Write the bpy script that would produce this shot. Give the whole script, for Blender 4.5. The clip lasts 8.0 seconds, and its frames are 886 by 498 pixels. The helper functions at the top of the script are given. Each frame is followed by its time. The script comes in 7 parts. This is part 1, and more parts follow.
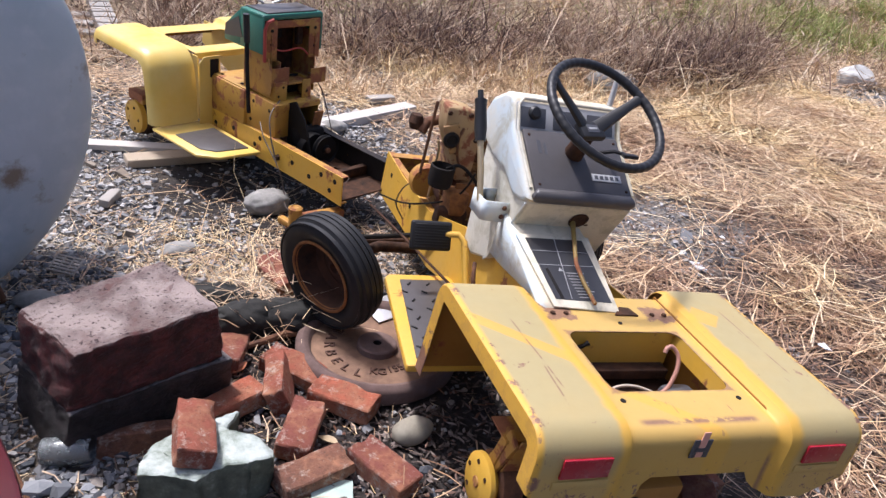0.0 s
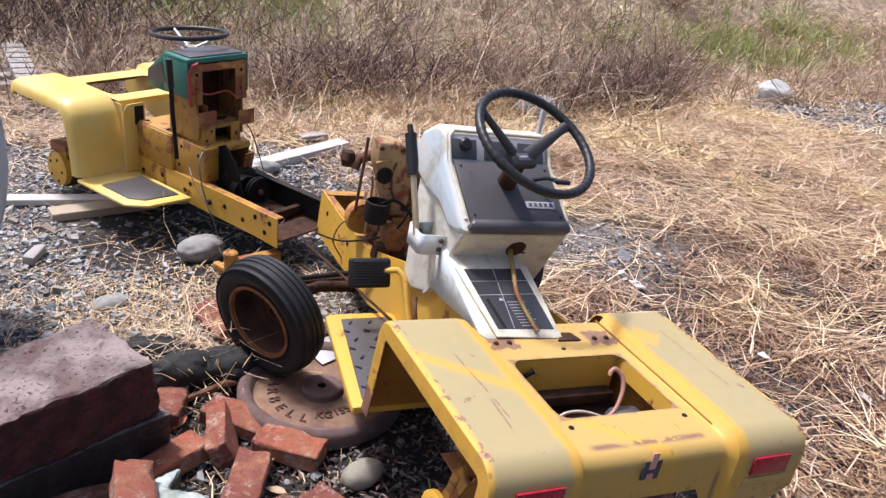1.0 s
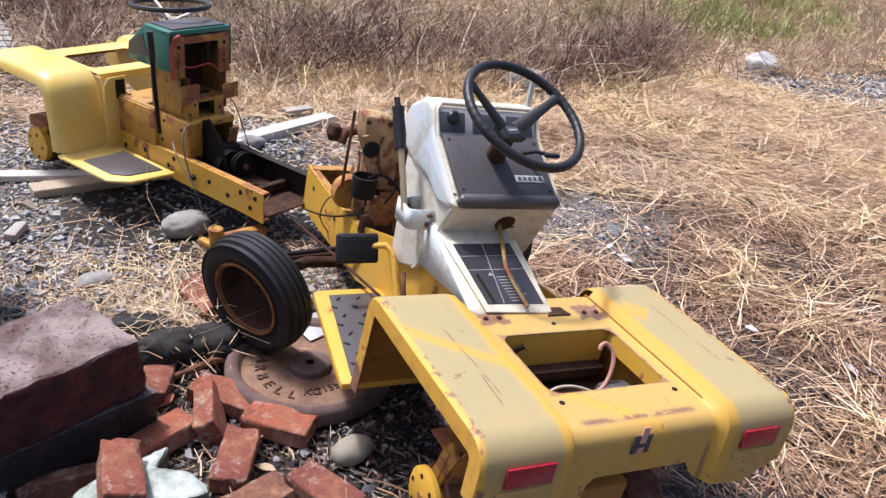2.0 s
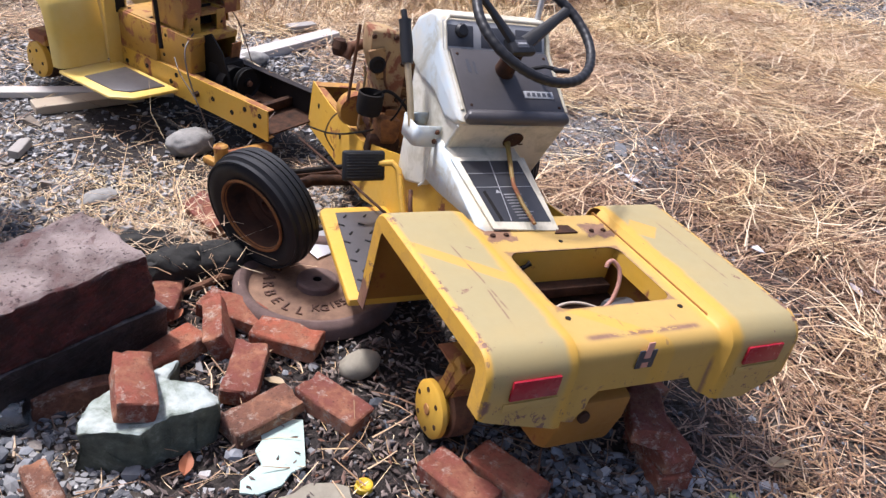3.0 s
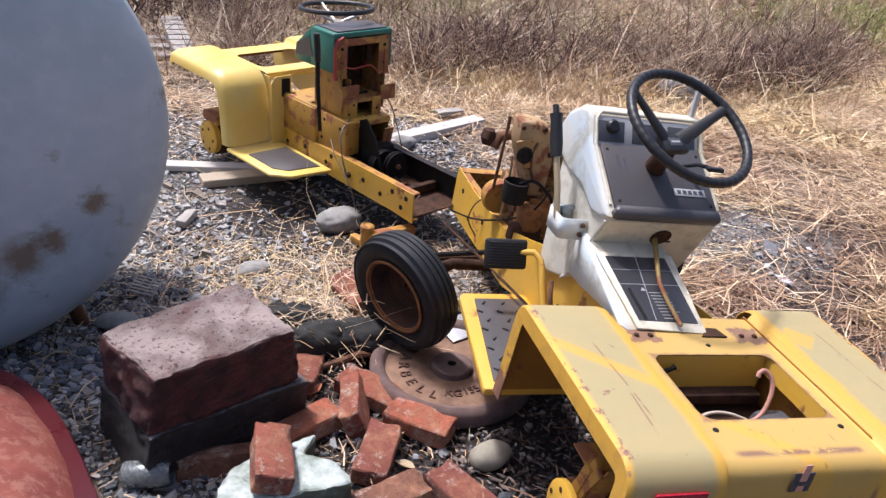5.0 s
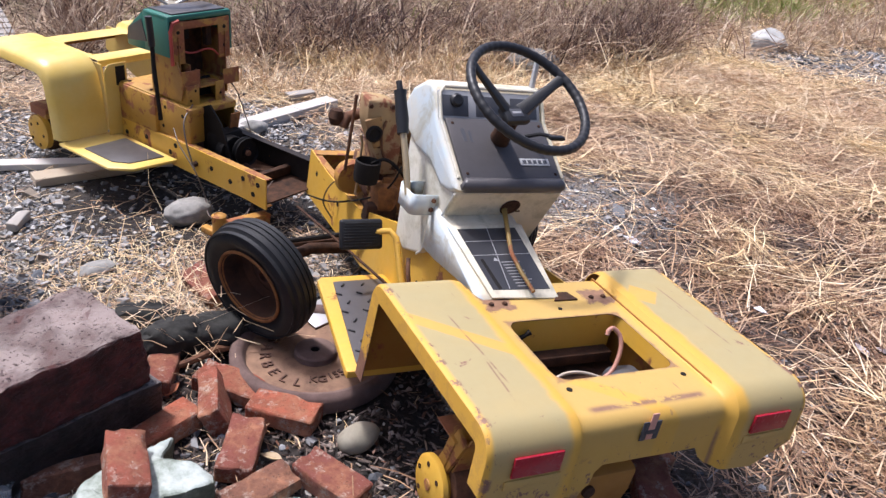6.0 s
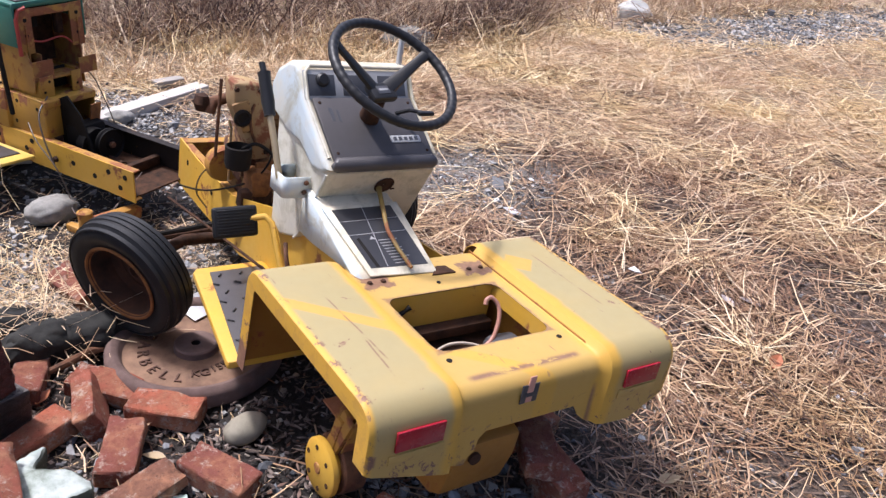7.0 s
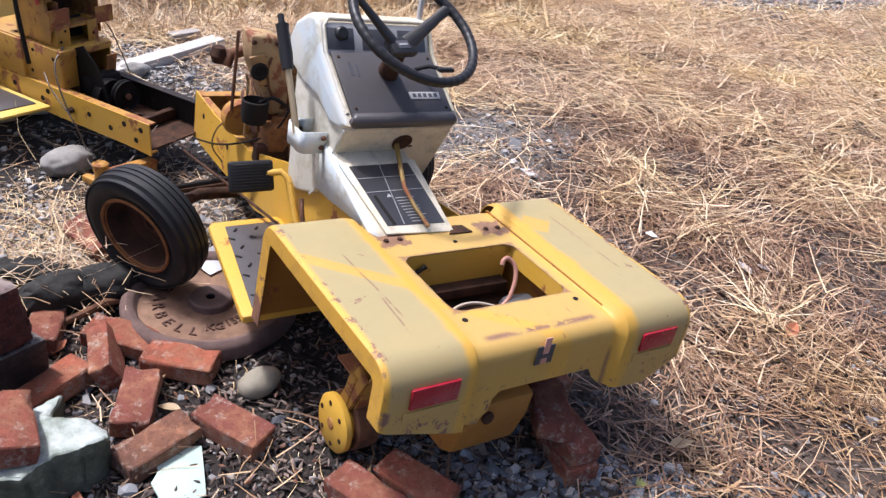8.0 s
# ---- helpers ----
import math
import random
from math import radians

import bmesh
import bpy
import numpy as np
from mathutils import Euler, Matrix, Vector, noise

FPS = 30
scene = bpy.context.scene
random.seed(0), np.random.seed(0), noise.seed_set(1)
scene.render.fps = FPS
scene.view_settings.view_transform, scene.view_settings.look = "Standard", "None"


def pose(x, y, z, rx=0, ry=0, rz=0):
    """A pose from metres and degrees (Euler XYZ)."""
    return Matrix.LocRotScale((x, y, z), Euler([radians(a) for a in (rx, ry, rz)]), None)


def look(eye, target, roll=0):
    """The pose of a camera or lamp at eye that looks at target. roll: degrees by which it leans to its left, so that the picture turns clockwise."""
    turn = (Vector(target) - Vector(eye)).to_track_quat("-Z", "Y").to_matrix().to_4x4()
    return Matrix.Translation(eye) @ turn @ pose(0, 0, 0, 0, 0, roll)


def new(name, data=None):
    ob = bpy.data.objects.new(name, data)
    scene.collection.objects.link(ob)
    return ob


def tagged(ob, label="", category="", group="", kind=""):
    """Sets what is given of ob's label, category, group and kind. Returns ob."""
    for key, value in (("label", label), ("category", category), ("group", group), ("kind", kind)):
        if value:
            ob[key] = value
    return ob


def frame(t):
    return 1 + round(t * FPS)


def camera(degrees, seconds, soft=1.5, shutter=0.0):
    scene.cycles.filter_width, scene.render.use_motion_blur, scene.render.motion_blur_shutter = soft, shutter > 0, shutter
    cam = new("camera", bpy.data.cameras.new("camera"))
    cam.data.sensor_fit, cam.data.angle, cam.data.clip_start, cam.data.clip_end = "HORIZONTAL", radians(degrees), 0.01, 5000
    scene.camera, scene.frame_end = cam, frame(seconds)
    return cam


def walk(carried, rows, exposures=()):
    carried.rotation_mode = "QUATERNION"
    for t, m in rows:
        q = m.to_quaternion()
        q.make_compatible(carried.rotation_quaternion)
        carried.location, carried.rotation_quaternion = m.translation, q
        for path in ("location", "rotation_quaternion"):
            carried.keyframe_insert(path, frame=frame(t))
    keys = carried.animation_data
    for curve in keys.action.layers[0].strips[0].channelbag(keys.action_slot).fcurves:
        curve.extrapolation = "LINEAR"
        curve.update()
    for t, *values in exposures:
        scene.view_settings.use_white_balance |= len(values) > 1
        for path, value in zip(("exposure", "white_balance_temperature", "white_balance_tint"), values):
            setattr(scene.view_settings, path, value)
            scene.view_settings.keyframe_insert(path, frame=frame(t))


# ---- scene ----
cam = camera(57.9, 8.0, 1.4)
PATH = [
    (0, (-1.099, -1.041, 1.577), (-0.421, 0.601, 0.659), 8.5),
    (0.5, (-1.078, -1.034, 1.585), (-0.288, 0.617, 0.779), 6.5),
    (1, (-1.076, -1.025, 1.582), (-0.264, 0.601, 0.748), 6.6),
    (2.3, (-1.071, -1.001, 1.564), (-0.224, 0.545, 0.618), 7.0),
    (2.5, (-1.071, -1.001, 1.557), (-0.223, 0.509, 0.557), 7.3),
    (3, (-1.076, -1.003, 1.553), (-0.273, 0.494, 0.499), 7.3),
    (3.5, (-1.103, -1.0, 1.554), (-0.453, 0.573, 0.504), 6.8),
    (4, (-1.105, -0.988, 1.577), (-0.573, 0.693, 0.632), 5.7),
    (4.2, (-1.108, -0.987, 1.577), (-0.597, 0.717, 0.664), 5.3),
    (5.3, (-1.105, -0.973, 1.575), (-0.567, 0.721, 0.657), 5.4),
    (5.5, (-1.091, -0.972, 1.573), (-0.478, 0.692, 0.648), 5.6),
    (6, (-1.055, -0.979, 1.569), (-0.237, 0.592, 0.64), 6.0),
    (6.5, (-1.034, -0.993, 1.566), (-0.089, 0.493, 0.618), 6.3),
    (7, (-1.013, -1.007, 1.568), (0.025, 0.416, 0.621), 6.2),
    (7.5, (-1.012, -1.0, 1.557), (0.035, 0.375, 0.549), 7.0),
    (8, (-1.016, -0.991, 1.552), (-0.022, 0.403, 0.52), 7.2),
]
walk(cam, [(t, look(eye, target, roll)) for t, eye, target, roll in PATH], [(0.0, 0.65, 5800, 17), (8.0, 0.65, 5800, 17)])

# ---- light ----
world = bpy.data.worlds.new("sky")
scene.world = world
world.use_nodes = True
_n = world.node_tree.nodes
_sky = _n.new("ShaderNodeTexSky")
_sky.sky_type, _sky.sun_disc = "NISHITA", False
SUN_AZ, SUN_EL = radians(-36), radians(66)
_sky.sun_elevation, _sky.sun_rotation = SUN_EL, SUN_AZ
_sky.dust_density, _sky.air_density = 5.0, 0.8
world.node_tree.links.new(_sky.outputs[0], _n["Background"].inputs[0])
_n["Background"].inputs[1].default_value = 0.122
_lamp = bpy.data.lights.new("sun", "SUN")
_lamp.energy, _lamp.angle, _lamp.color = 3.1, radians(6), (1.0, 0.95, 0.88)
sun = new("sun", _lamp)
_dir = Vector((math.sin(SUN_AZ) * math.cos(SUN_EL), math.cos(SUN_AZ) * math.cos(SUN_EL), math.sin(SUN_EL)))
sun.matrix_world = look(_dir * 20, (0, 0, 0))


# ---- materials ----
class Nodes:
    """Short hand for node trees."""

    def __init__(self, name):
        self.mat = bpy.data.materials.new(name)
        self.mat.use_nodes = True
        self.tree = self.mat.node_tree
        self.bsdf = self.tree.nodes["Principled BSDF"]
        self.coord = self.tree.nodes.new("ShaderNodeTexCoord").outputs["Object"]

    def add(self, kind, data_type="", blend_type="", operation=""):
        node = self.tree.nodes.new(kind)
        if data_type:
            node.data_type, node.blend_type = data_type, blend_type
        if operation:
            node.operation = operation
        return node

    def link(self, a, b):
        self.tree.links.new(a, b)

    def noise(self, scale, detail=4, rough=0.55, vector=None, distortion=0.0):
        node = self.add("ShaderNodeTexNoise")
        node.inputs["Scale"].default_value, node.inputs["Detail"].default_value = scale, detail
        node.inputs["Roughness"].default_value, node.inputs["Distortion"].default_value = rough, distortion
        self.link(vector or self.coord, node.inputs["Vector"])
        return node.outputs["Fac"]

    def ramp(self, fac, stops):
        node = self.add("ShaderNodeValToRGB")
        while len(node.color_ramp.elements) < len(stops):
            node.color_ramp.elements.new(0.5)
        for element, (at, color) in zip(node.color_ramp.elements, stops):
            element.position = at
            element.color = (*color, 1) if len(color) == 3 else color
        self.link(fac, node.inputs[0])
        return node.outputs[0]

    def mix(self, fac, a, b, mode="MIX"):
        node = self.add("ShaderNodeMix", data_type="RGBA", blend_type=mode)
        for value, slot in ((fac, 0), (a, 6), (b, 7)):
            if isinstance(value, (int, float)):
                node.inputs[slot].default_value = value
            elif isinstance(value, tuple):
                node.inputs[slot].default_value = (*value, 1)
            else:
                self.link(value, node.inputs[slot])
        return node.outputs[2]

    def math(self, op, a, b=None):
        node = self.add("ShaderNodeMath", operation=op)
        for value, slot in ((a, 0), (b, 1)):
            if value is None:
                continue
            if isinstance(value, (int, float)):
                node.inputs[slot].default_value = value
            else:
                self.link(value, node.inputs[slot])
        return node.outputs[0]

    def bump(self, height, strength=0.3, distance=0.002):
        node = self.add("ShaderNodeBump")
        node.inputs["Strength"].default_value, node.inputs["Distance"].default_value = strength, distance
        self.link(height, node.inputs["Height"])
        self.link(node.outputs[0], self.bsdf.inputs["Normal"])

    def set(self, color=None, rough=None, metal=None, spec=None):
        for value, slot in ((color, "Base Color"), (rough, "Roughness"), (metal, "Metallic"), (spec, "Specular IOR Level")):
            if value is None:
                continue
            if isinstance(value, tuple):
                self.bsdf.inputs[slot].default_value = (*value, 1)
            elif isinstance(value, (int, float)):
                self.bsdf.inputs[slot].default_value = value
            else:
                self.link(value, self.bsdf.inputs[slot])
        return self.mat


BLACK, WHITE = (0, 0, 0), (1, 1, 1)


def painted(name, fresh, faded, rust=(0.16, 0.06, 0.025), wear=0.62, fade=0.5, rough=0.42, chip=9.0):
    """Old enamel: faded in patches, chipped through to rust, dusty."""
    m = Nodes(name)
    base = m.mix(m.ramp(m.noise(5, 5), ((fade - 0.18, BLACK), (fade + 0.18, WHITE))), fresh, faded)
    base = m.mix(m.math("MULTIPLY", m.noise(60, 6, 0.7), 0.28), base, tuple(c * 0.62 for c in faded))
    chips = m.ramp(m.noise(chip, 9, 0.68, distortion=0.4), ((wear, BLACK), (wear + 0.05, WHITE)))
    rusty = m.mix(m.noise(70, 5, 0.7), rust, tuple(min(1, c * 2.2) for c in rust))
    color = m.mix(chips, base, rusty)
    r = m.math("ADD", m.math("MULTIPLY", chips, 0.35), m.math("ADD", m.math("MULTIPLY", m.noise(30, 4), 0.3), rough - 0.15))
    m.bump(m.math("SUBTRACT", m.noise(120, 4), m.math("MULTIPLY", chips, 0.6)), 0.18, 0.001)
    return m.set(color, r)


def rusted(name, dark, light, rough=0.85, scale=25, bump=0.5):
    m = Nodes(name)
    a = m.noise(scale, 7, 0.7)
    color = m.ramp(a, ((0.3, dark), (0.5, tuple((d + l) / 2 for d, l in zip(dark, light))), (0.72, light)))
    color = m.mix(m.math("MULTIPLY", m.noise(4, 3), 0.45), color, dark)
    m.bump(m.noise(scale * 6, 5, 0.7), bump, 0.0015)
    return m.set(color, rough, 0.0)


def plain(name, color, rough=0.5, metal=0.0, grain=40, vary=0.25, bump=0.15):
    m = Nodes(name)
    c = m.mix(m.math("MULTIPLY", m.noise(grain, 6, 0.65), vary * 2), color, tuple(v * 0.5 for v in color))
    c = m.mix(m.math("MULTIPLY", m.noise(grain / 8, 3), vary), c, tuple(min(1, v * 1.35 + 0.02) for v in color))
    m.bump(m.noise(grain * 5, 4), bump, 0.001)
    r = m.math("ADD", m.math("MULTIPLY", m.noise(grain / 2, 4), 0.3), rough - 0.15)
    return m.set(c, r, metal)


def dull(mat, level):
    """Oily or dusty black: little shine."""
    mat.node_tree.nodes["Principled BSDF"].inputs["Specular IOR Level"].default_value = level


def glass_of(name, color, rough):
    m = Nodes(name)
    m.bsdf.inputs["Transmission Weight"].default_value = 0.82
    return m.set(m.mix(m.noise(18, 6, 0.7), color, tuple(c * 0.45 for c in color)), m.math("ADD", m.math("MULTIPLY", m.noise(30, 5), 0.3), rough))


def mat_fender():
    """Sun-bleached yellow with a more saturated diagonal strip and corner patch, scratches and rust at the edges."""
    m = Nodes("bleached_yellow_enamel")
    xyz = m.add("ShaderNodeSeparateXYZ")
    m.link(m.coord, xyz.inputs[0])
    x, y, z = xyz.outputs
    fresh, pale = (0.61, 0.34, 0.037), (0.352, 0.293, 0.143)
    up = m.add("ShaderNodeMapRange")
    for slot, v in zip((1, 2), (0.36, 0.47)):
        up.inputs[slot].default_value = v
    m.link(z, up.inputs[0])
    inner = m.ramp(m.math("ADD", m.math("ABSOLUTE", x), m.math("MULTIPLY", m.math("SUBTRACT", m.noise(14, 5), 0.5), 0.03)), ((0.185, (0.5, 0.5, 0.5)), (0.197, (0.35, 0.35, 0.35)), (0.205, (0.05, 0.05, 0.05)), (0.24, (0.08, 0.08, 0.08)), (0.256, WHITE)))
    edge = m.ramp(m.math("ABSOLUTE", x), ((0.428, WHITE), (0.436, BLACK)))
    amount = m.math("MULTIPLY", m.math("MULTIPLY", inner, edge), m.math("ADD", m.math("MULTIPLY", up.outputs[0], 0.5), 0.5))
    slope = m.math("ADD", y, m.math("MULTIPLY", x, 0.87))
    strip = m.math("ABSOLUTE", m.math("SUBTRACT", slope, 0.062))
    across = m.math("ABSOLUTE", m.math("ADD", m.math("SUBTRACT", x, m.math("MULTIPLY", y, 0.87)), 0.125))
    patch_ = m.math("SUBTRACT", m.math("MAXIMUM", m.math("ABSOLUTE", m.math("SUBTRACT", slope, 0.707)), across), 0.026)
    band = m.ramp(m.math("ADD", m.math("MINIMUM", strip, patch_), m.math("MULTIPLY", m.noise(40), 0.006)), ((0.024, BLACK), (0.032, WHITE)))
    amount = m.math("MULTIPLY", amount, m.math("ADD", m.math("MULTIPLY", band, 0.7), 0.3))
    amount = m.math("MULTIPLY", amount, m.math("ADD", m.math("MULTIPLY", m.noise(7, 5), 0.35), 0.8))
    color = m.mix(amount, fresh, pale)
    color = m.mix(m.math("MULTIPLY", m.noise(90, 6, 0.7), 0.2), color, (0.3, 0.2, 0.06))
    stretch = m.add("ShaderNodeMapping")
    stretch.inputs["Scale"].default_value = (60, 7, 20)
    stretch.inputs["Rotation"].default_value = (0, 0, 0.12)
    m.link(m.coord, stretch.inputs[0])
    lines = m.ramp(m.noise(1.0, 3, 0.5, stretch.outputs[0]), ((0.74, BLACK), (0.765, WHITE)))
    chips = m.ramp(m.noise(11, 9, 0.7, distortion=0.5), ((0.66, BLACK), (0.69, WHITE)))
    rim = m.ramp(m.math("ABSOLUTE", m.math("SUBTRACT", m.math("ABSOLUTE", x), 0.434)), ((0.006, WHITE), (0.012, BLACK)))
    rimrust = m.math("MULTIPLY", rim, m.ramp(m.noise(26, 8, 0.75), ((0.52, BLACK), (0.545, WHITE))))
    crest = m.ramp(m.math("ABSOLUTE", m.math("SUBTRACT", y, 0.072)), ((0.003, WHITE), (0.013, BLACK)))
    across = m.ramp(m.math("ABSOLUTE", x), ((0.15, WHITE), (0.17, BLACK)))
    crest = m.math("MULTIPLY", m.math("MULTIPLY", crest, across), m.ramp(m.noise(14, 9, 0.78, distortion=0.8), ((0.44, BLACK), (0.47, WHITE))))
    low = m.math("ADD", z, m.math("MULTIPLY", m.noise(22, 7, 0.7), -0.09))
    low = m.ramp(low, ((0.196, WHITE), (0.21, BLACK)))
    seam = m.ramp(m.math("ABSOLUTE", m.math("SUBTRACT", x, m.math("ADD", 0.196, m.math("MULTIPLY", m.noise(9, 3), 0.012)))), ((0.002, WHITE), (0.007, BLACK)))
    seam = m.math("MULTIPLY", seam, m.ramp(z, ((0.36, WHITE), (0.39, BLACK))))
    chips = m.math("MAXIMUM", chips, m.math("MAXIMUM", low, m.math("MULTIPLY", seam, 0.85)))
    hole = m.math("MAXIMUM", m.math("SUBTRACT", m.math("ABSOLUTE", x), 0.172), m.math("SUBTRACT", m.math("ABSOLUTE", m.math("SUBTRACT", y, 0.304)), 0.124))
    hole = m.ramp(m.math("ADD", hole, m.math("MULTIPLY", m.noise(30, 6, 0.7), 0.03)), ((0.014, WHITE), (0.022, BLACK)))
    chips = m.math("MAXIMUM", chips, m.math("MULTIPLY", hole, m.ramp(z, ((0.42, BLACK), (0.43, (0.75, 0.75, 0.75))))))
    for hx in (-0.15, 0.165):
        seat = m.math("MAXIMUM", m.math("SUBTRACT", m.math("ABSOLUTE", m.math("SUBTRACT", x, hx)), 0.038), m.math("SUBTRACT", m.math("ABSOLUTE", m.math("SUBTRACT", y, 0.517)), 0.03))
        seat = m.ramp(m.math("ADD", seat, m.math("MULTIPLY", m.math("SUBTRACT", m.noise(42, 8, 0.75), 0.5), 0.09)), ((0.0, (0.9, 0.9, 0.9)), (0.006, BLACK)))
        chips = m.math("MAXIMUM", chips, seat)
    specks = m.ramp(m.noise(48, 5, 0.7), ((0.69, BLACK), (0.71, WHITE)))
    hem = m.ramp(m.math("ADD", z, m.math("MULTIPLY", m.noise(18, 5), -0.08)), ((0.29, WHITE), (0.33, BLACK)))
    hem = m.math("MULTIPLY", hem, m.ramp(m.noise(30, 6, 0.72, distortion=0.5), ((0.575, BLACK), (0.6, WHITE))))
    chips = m.math("MAXIMUM", chips, m.math("MAXIMUM", hem, m.math("MULTIPLY", specks, 0.8)))
    for gx, y0, y1, slant in ((-0.318, 0.16, 0.44, 0.05), (-0.345, 0.1, 0.26, -0.03), (0.36, 0.2, 0.5, 0.02)):
        gash = m.math("ABSOLUTE", m.math("SUBTRACT", m.math("ADD", x, m.math("MULTIPLY", y, slant)), m.math("ADD", gx, m.math("MULTIPLY", m.noise(6, 3), 0.01))))
        gash = m.math("MULTIPLY", m.ramp(gash, ((0.0009, WHITE), (0.0026, BLACK))), m.ramp(m.math("ABSOLUTE", m.math("SUBTRACT", y, (y0 + y1) / 2)), (((y1 - y0) / 2 - 0.02, WHITE), ((y1 - y0) / 2, BLACK))))
        chips = m.math("MAXIMUM", chips, m.math("MULTIPLY", gash, m.ramp(m.noise(24, 6, 0.7), ((0.42, BLACK), (0.52, (0.9, 0.9, 0.9))))))
    bad = m.math("MAXIMUM", m.math("MAXIMUM", m.math("MULTIPLY", lines, 0.55), chips), m.math("MAXIMUM", rimrust, m.math("MULTIPLY", crest, 0.95)))
    color = m.mix(bad, color, m.mix(m.noise(80, 5), (0.1, 0.045, 0.035), (0.3, 0.16, 0.1)))
    m.bump(m.math("SUBTRACT", m.noise(140, 4), bad), 0.15, 0.001)
    rough = m.math("ADD", m.math("MULTIPLY", m.noise(25, 4), 0.3), 0.4)
    return m.set(color, rough)


def mat_brick(name, a, b):
    m = Nodes(name)
    rnd = m.add("ShaderNodeObjectInfo").outputs["Random"]
    c = m.mix(rnd, a, b)
    c = m.mix(m.ramp(m.noise(17, 6, 0.65), ((0.38, BLACK), (0.62, WHITE))), c, tuple(v * 0.42 for v in a))
    c = m.mix(m.ramp(m.noise(8, 6, 0.65), ((0.45, BLACK), (0.6, (0.85, 0.85, 0.85)))), c, (0.4, 0.18, 0.095))
    c = m.mix(m.ramp(m.noise(24, 8, 0.8), ((0.53, BLACK), (0.62, (0.8, 0.8, 0.8)))), c, (0.42, 0.34, 0.27))
    c = m.mix(m.ramp(m.noise(90, 5, 0.8), ((0.58, BLACK), (0.66, (0.85, 0.85, 0.85)))), c, tuple(v * 0.18 for v in a))
    m.bump(m.math("ADD", m.noise(70, 8, 0.8), m.noise(16, 4)), 1.0, 0.006)
    return m.set(c, 0.88)


def mat_ground():
    """Dirt, leaf-mouldy by the bricks, with the hulk's shade painted in and pale dusty patches."""
    m = Nodes("bare_dirt")
    big = m.noise(1.6, 6, 0.6)
    c = m.ramp(m.noise(35, 8, 0.7), ((0.3, (0.022, 0.017, 0.013)), (0.5, (0.065, 0.05, 0.037)), (0.75, (0.17, 0.14, 0.11))))
    c = m.mix(m.ramp(big, ((0.42, BLACK), (0.62, WHITE))), c, m.ramp(m.noise(60, 8, 0.7), ((0.3, (0.03, 0.024, 0.019)), (0.7, (0.15, 0.12, 0.09)))))
    xyz = m.add("ShaderNodeSeparateXYZ")
    m.link(m.coord, xyz.inputs[0])
    far = m.math("MAXIMUM", m.math("SUBTRACT", xyz.outputs[1], 3.3), m.math("SUBTRACT", m.math("ADD", xyz.outputs[0], m.math("MULTIPLY", xyz.outputs[1], 0.2)), 0.72))
    thatch = m.ramp(m.math("ADD", far, m.math("MULTIPLY", m.math("SUBTRACT", m.noise(3, 6), 0.5), 1.2)), ((0.0, BLACK), (0.35, WHITE)))
    mould_and_shade = m.math("MAXIMUM", m.math("ABSOLUTE", m.math("ADD", xyz.outputs[0], 0.35)), m.math("ABSOLUTE", m.math("SUBTRACT", xyz.outputs[1], 0.65)))
    mould_and_shade = m.ramp(m.math("ADD", mould_and_shade, m.math("MULTIPLY", m.math("SUBTRACT", m.noise(5, 6), 0.5), 0.7)), ((0.45, WHITE), (0.8, BLACK)))
    # Dark oily soil and the hulk's shade, painted as one patch.
    hulk_shade = m.math("ADD", m.math("POWER", m.math("ABSOLUTE", m.math("ADD", xyz.outputs[0], 0.5)), 2.0), m.math("POWER", m.math("ABSOLUTE", m.math("SUBTRACT", xyz.outputs[1], 2.35)), 2.0))
    hulk_shade = m.ramp(m.math("ADD", hulk_shade, m.math("MULTIPLY", m.math("SUBTRACT", m.noise(5, 6), 0.5), 0.4)), ((0.25, WHITE), (0.5, BLACK)))
    mould_and_shade = m.math("MAXIMUM", mould_and_shade, hulk_shade)
    c = m.mix(mould_and_shade, c, m.ramp(m.noise(70, 8, 0.75), ((0.3, (0.01, 0.008, 0.007)), (0.6, (0.035, 0.027, 0.022)), (0.8, (0.09, 0.075, 0.062)))))
    # Thatch colour kept dark to give shaded gaps between the stems.
    mat_color = m.ramp(m.noise(55, 8, 0.75), ((0.35, (0.025, 0.016, 0.012)), (0.5, (0.085, 0.058, 0.042)), (0.7, (0.25, 0.18, 0.125))))
    # Farther thatch gets brighter colours, sunlight painted into the field.
    sunny = m.math("ADD", m.math("ADD", xyz.outputs[1], m.math("MULTIPLY", xyz.outputs[0], 0.3)), m.math("MULTIPLY", m.noise(1.2, 4), 0.9))
    mat_color = m.mix(m.ramp(m.math("SUBTRACT", sunny, 2.6), ((0.0, BLACK), (0.8, WHITE))), mat_color, m.ramp(m.noise(45, 8, 0.75), ((0.33, (0.1, 0.072, 0.05)), (0.5, (0.27, 0.2, 0.135)), (0.68, (0.52, 0.41, 0.28)))))
    c = m.mix(thatch, c, mat_color)
    dusty = m.math("MINIMUM", m.math("SUBTRACT", -1.1, xyz.outputs[0]), m.math("SUBTRACT", xyz.outputs[1], 1.5))
    dusty = m.ramp(m.math("ADD", dusty, m.math("MULTIPLY", m.math("SUBTRACT", m.noise(4, 6), 0.5), 0.8)), ((0.0, BLACK), (0.4, (0.85, 0.85, 0.85))))
    worn = m.math("ADD", m.math("MULTIPLY", m.math("POWER", m.math("ABSOLUTE", m.math("SUBTRACT", xyz.outputs[0], 1.25)), 2.0), 3.0), m.math("MULTIPLY", m.math("POWER", m.math("ABSOLUTE", m.math("SUBTRACT", xyz.outputs[1], 1.95)), 2.0), 4.0))
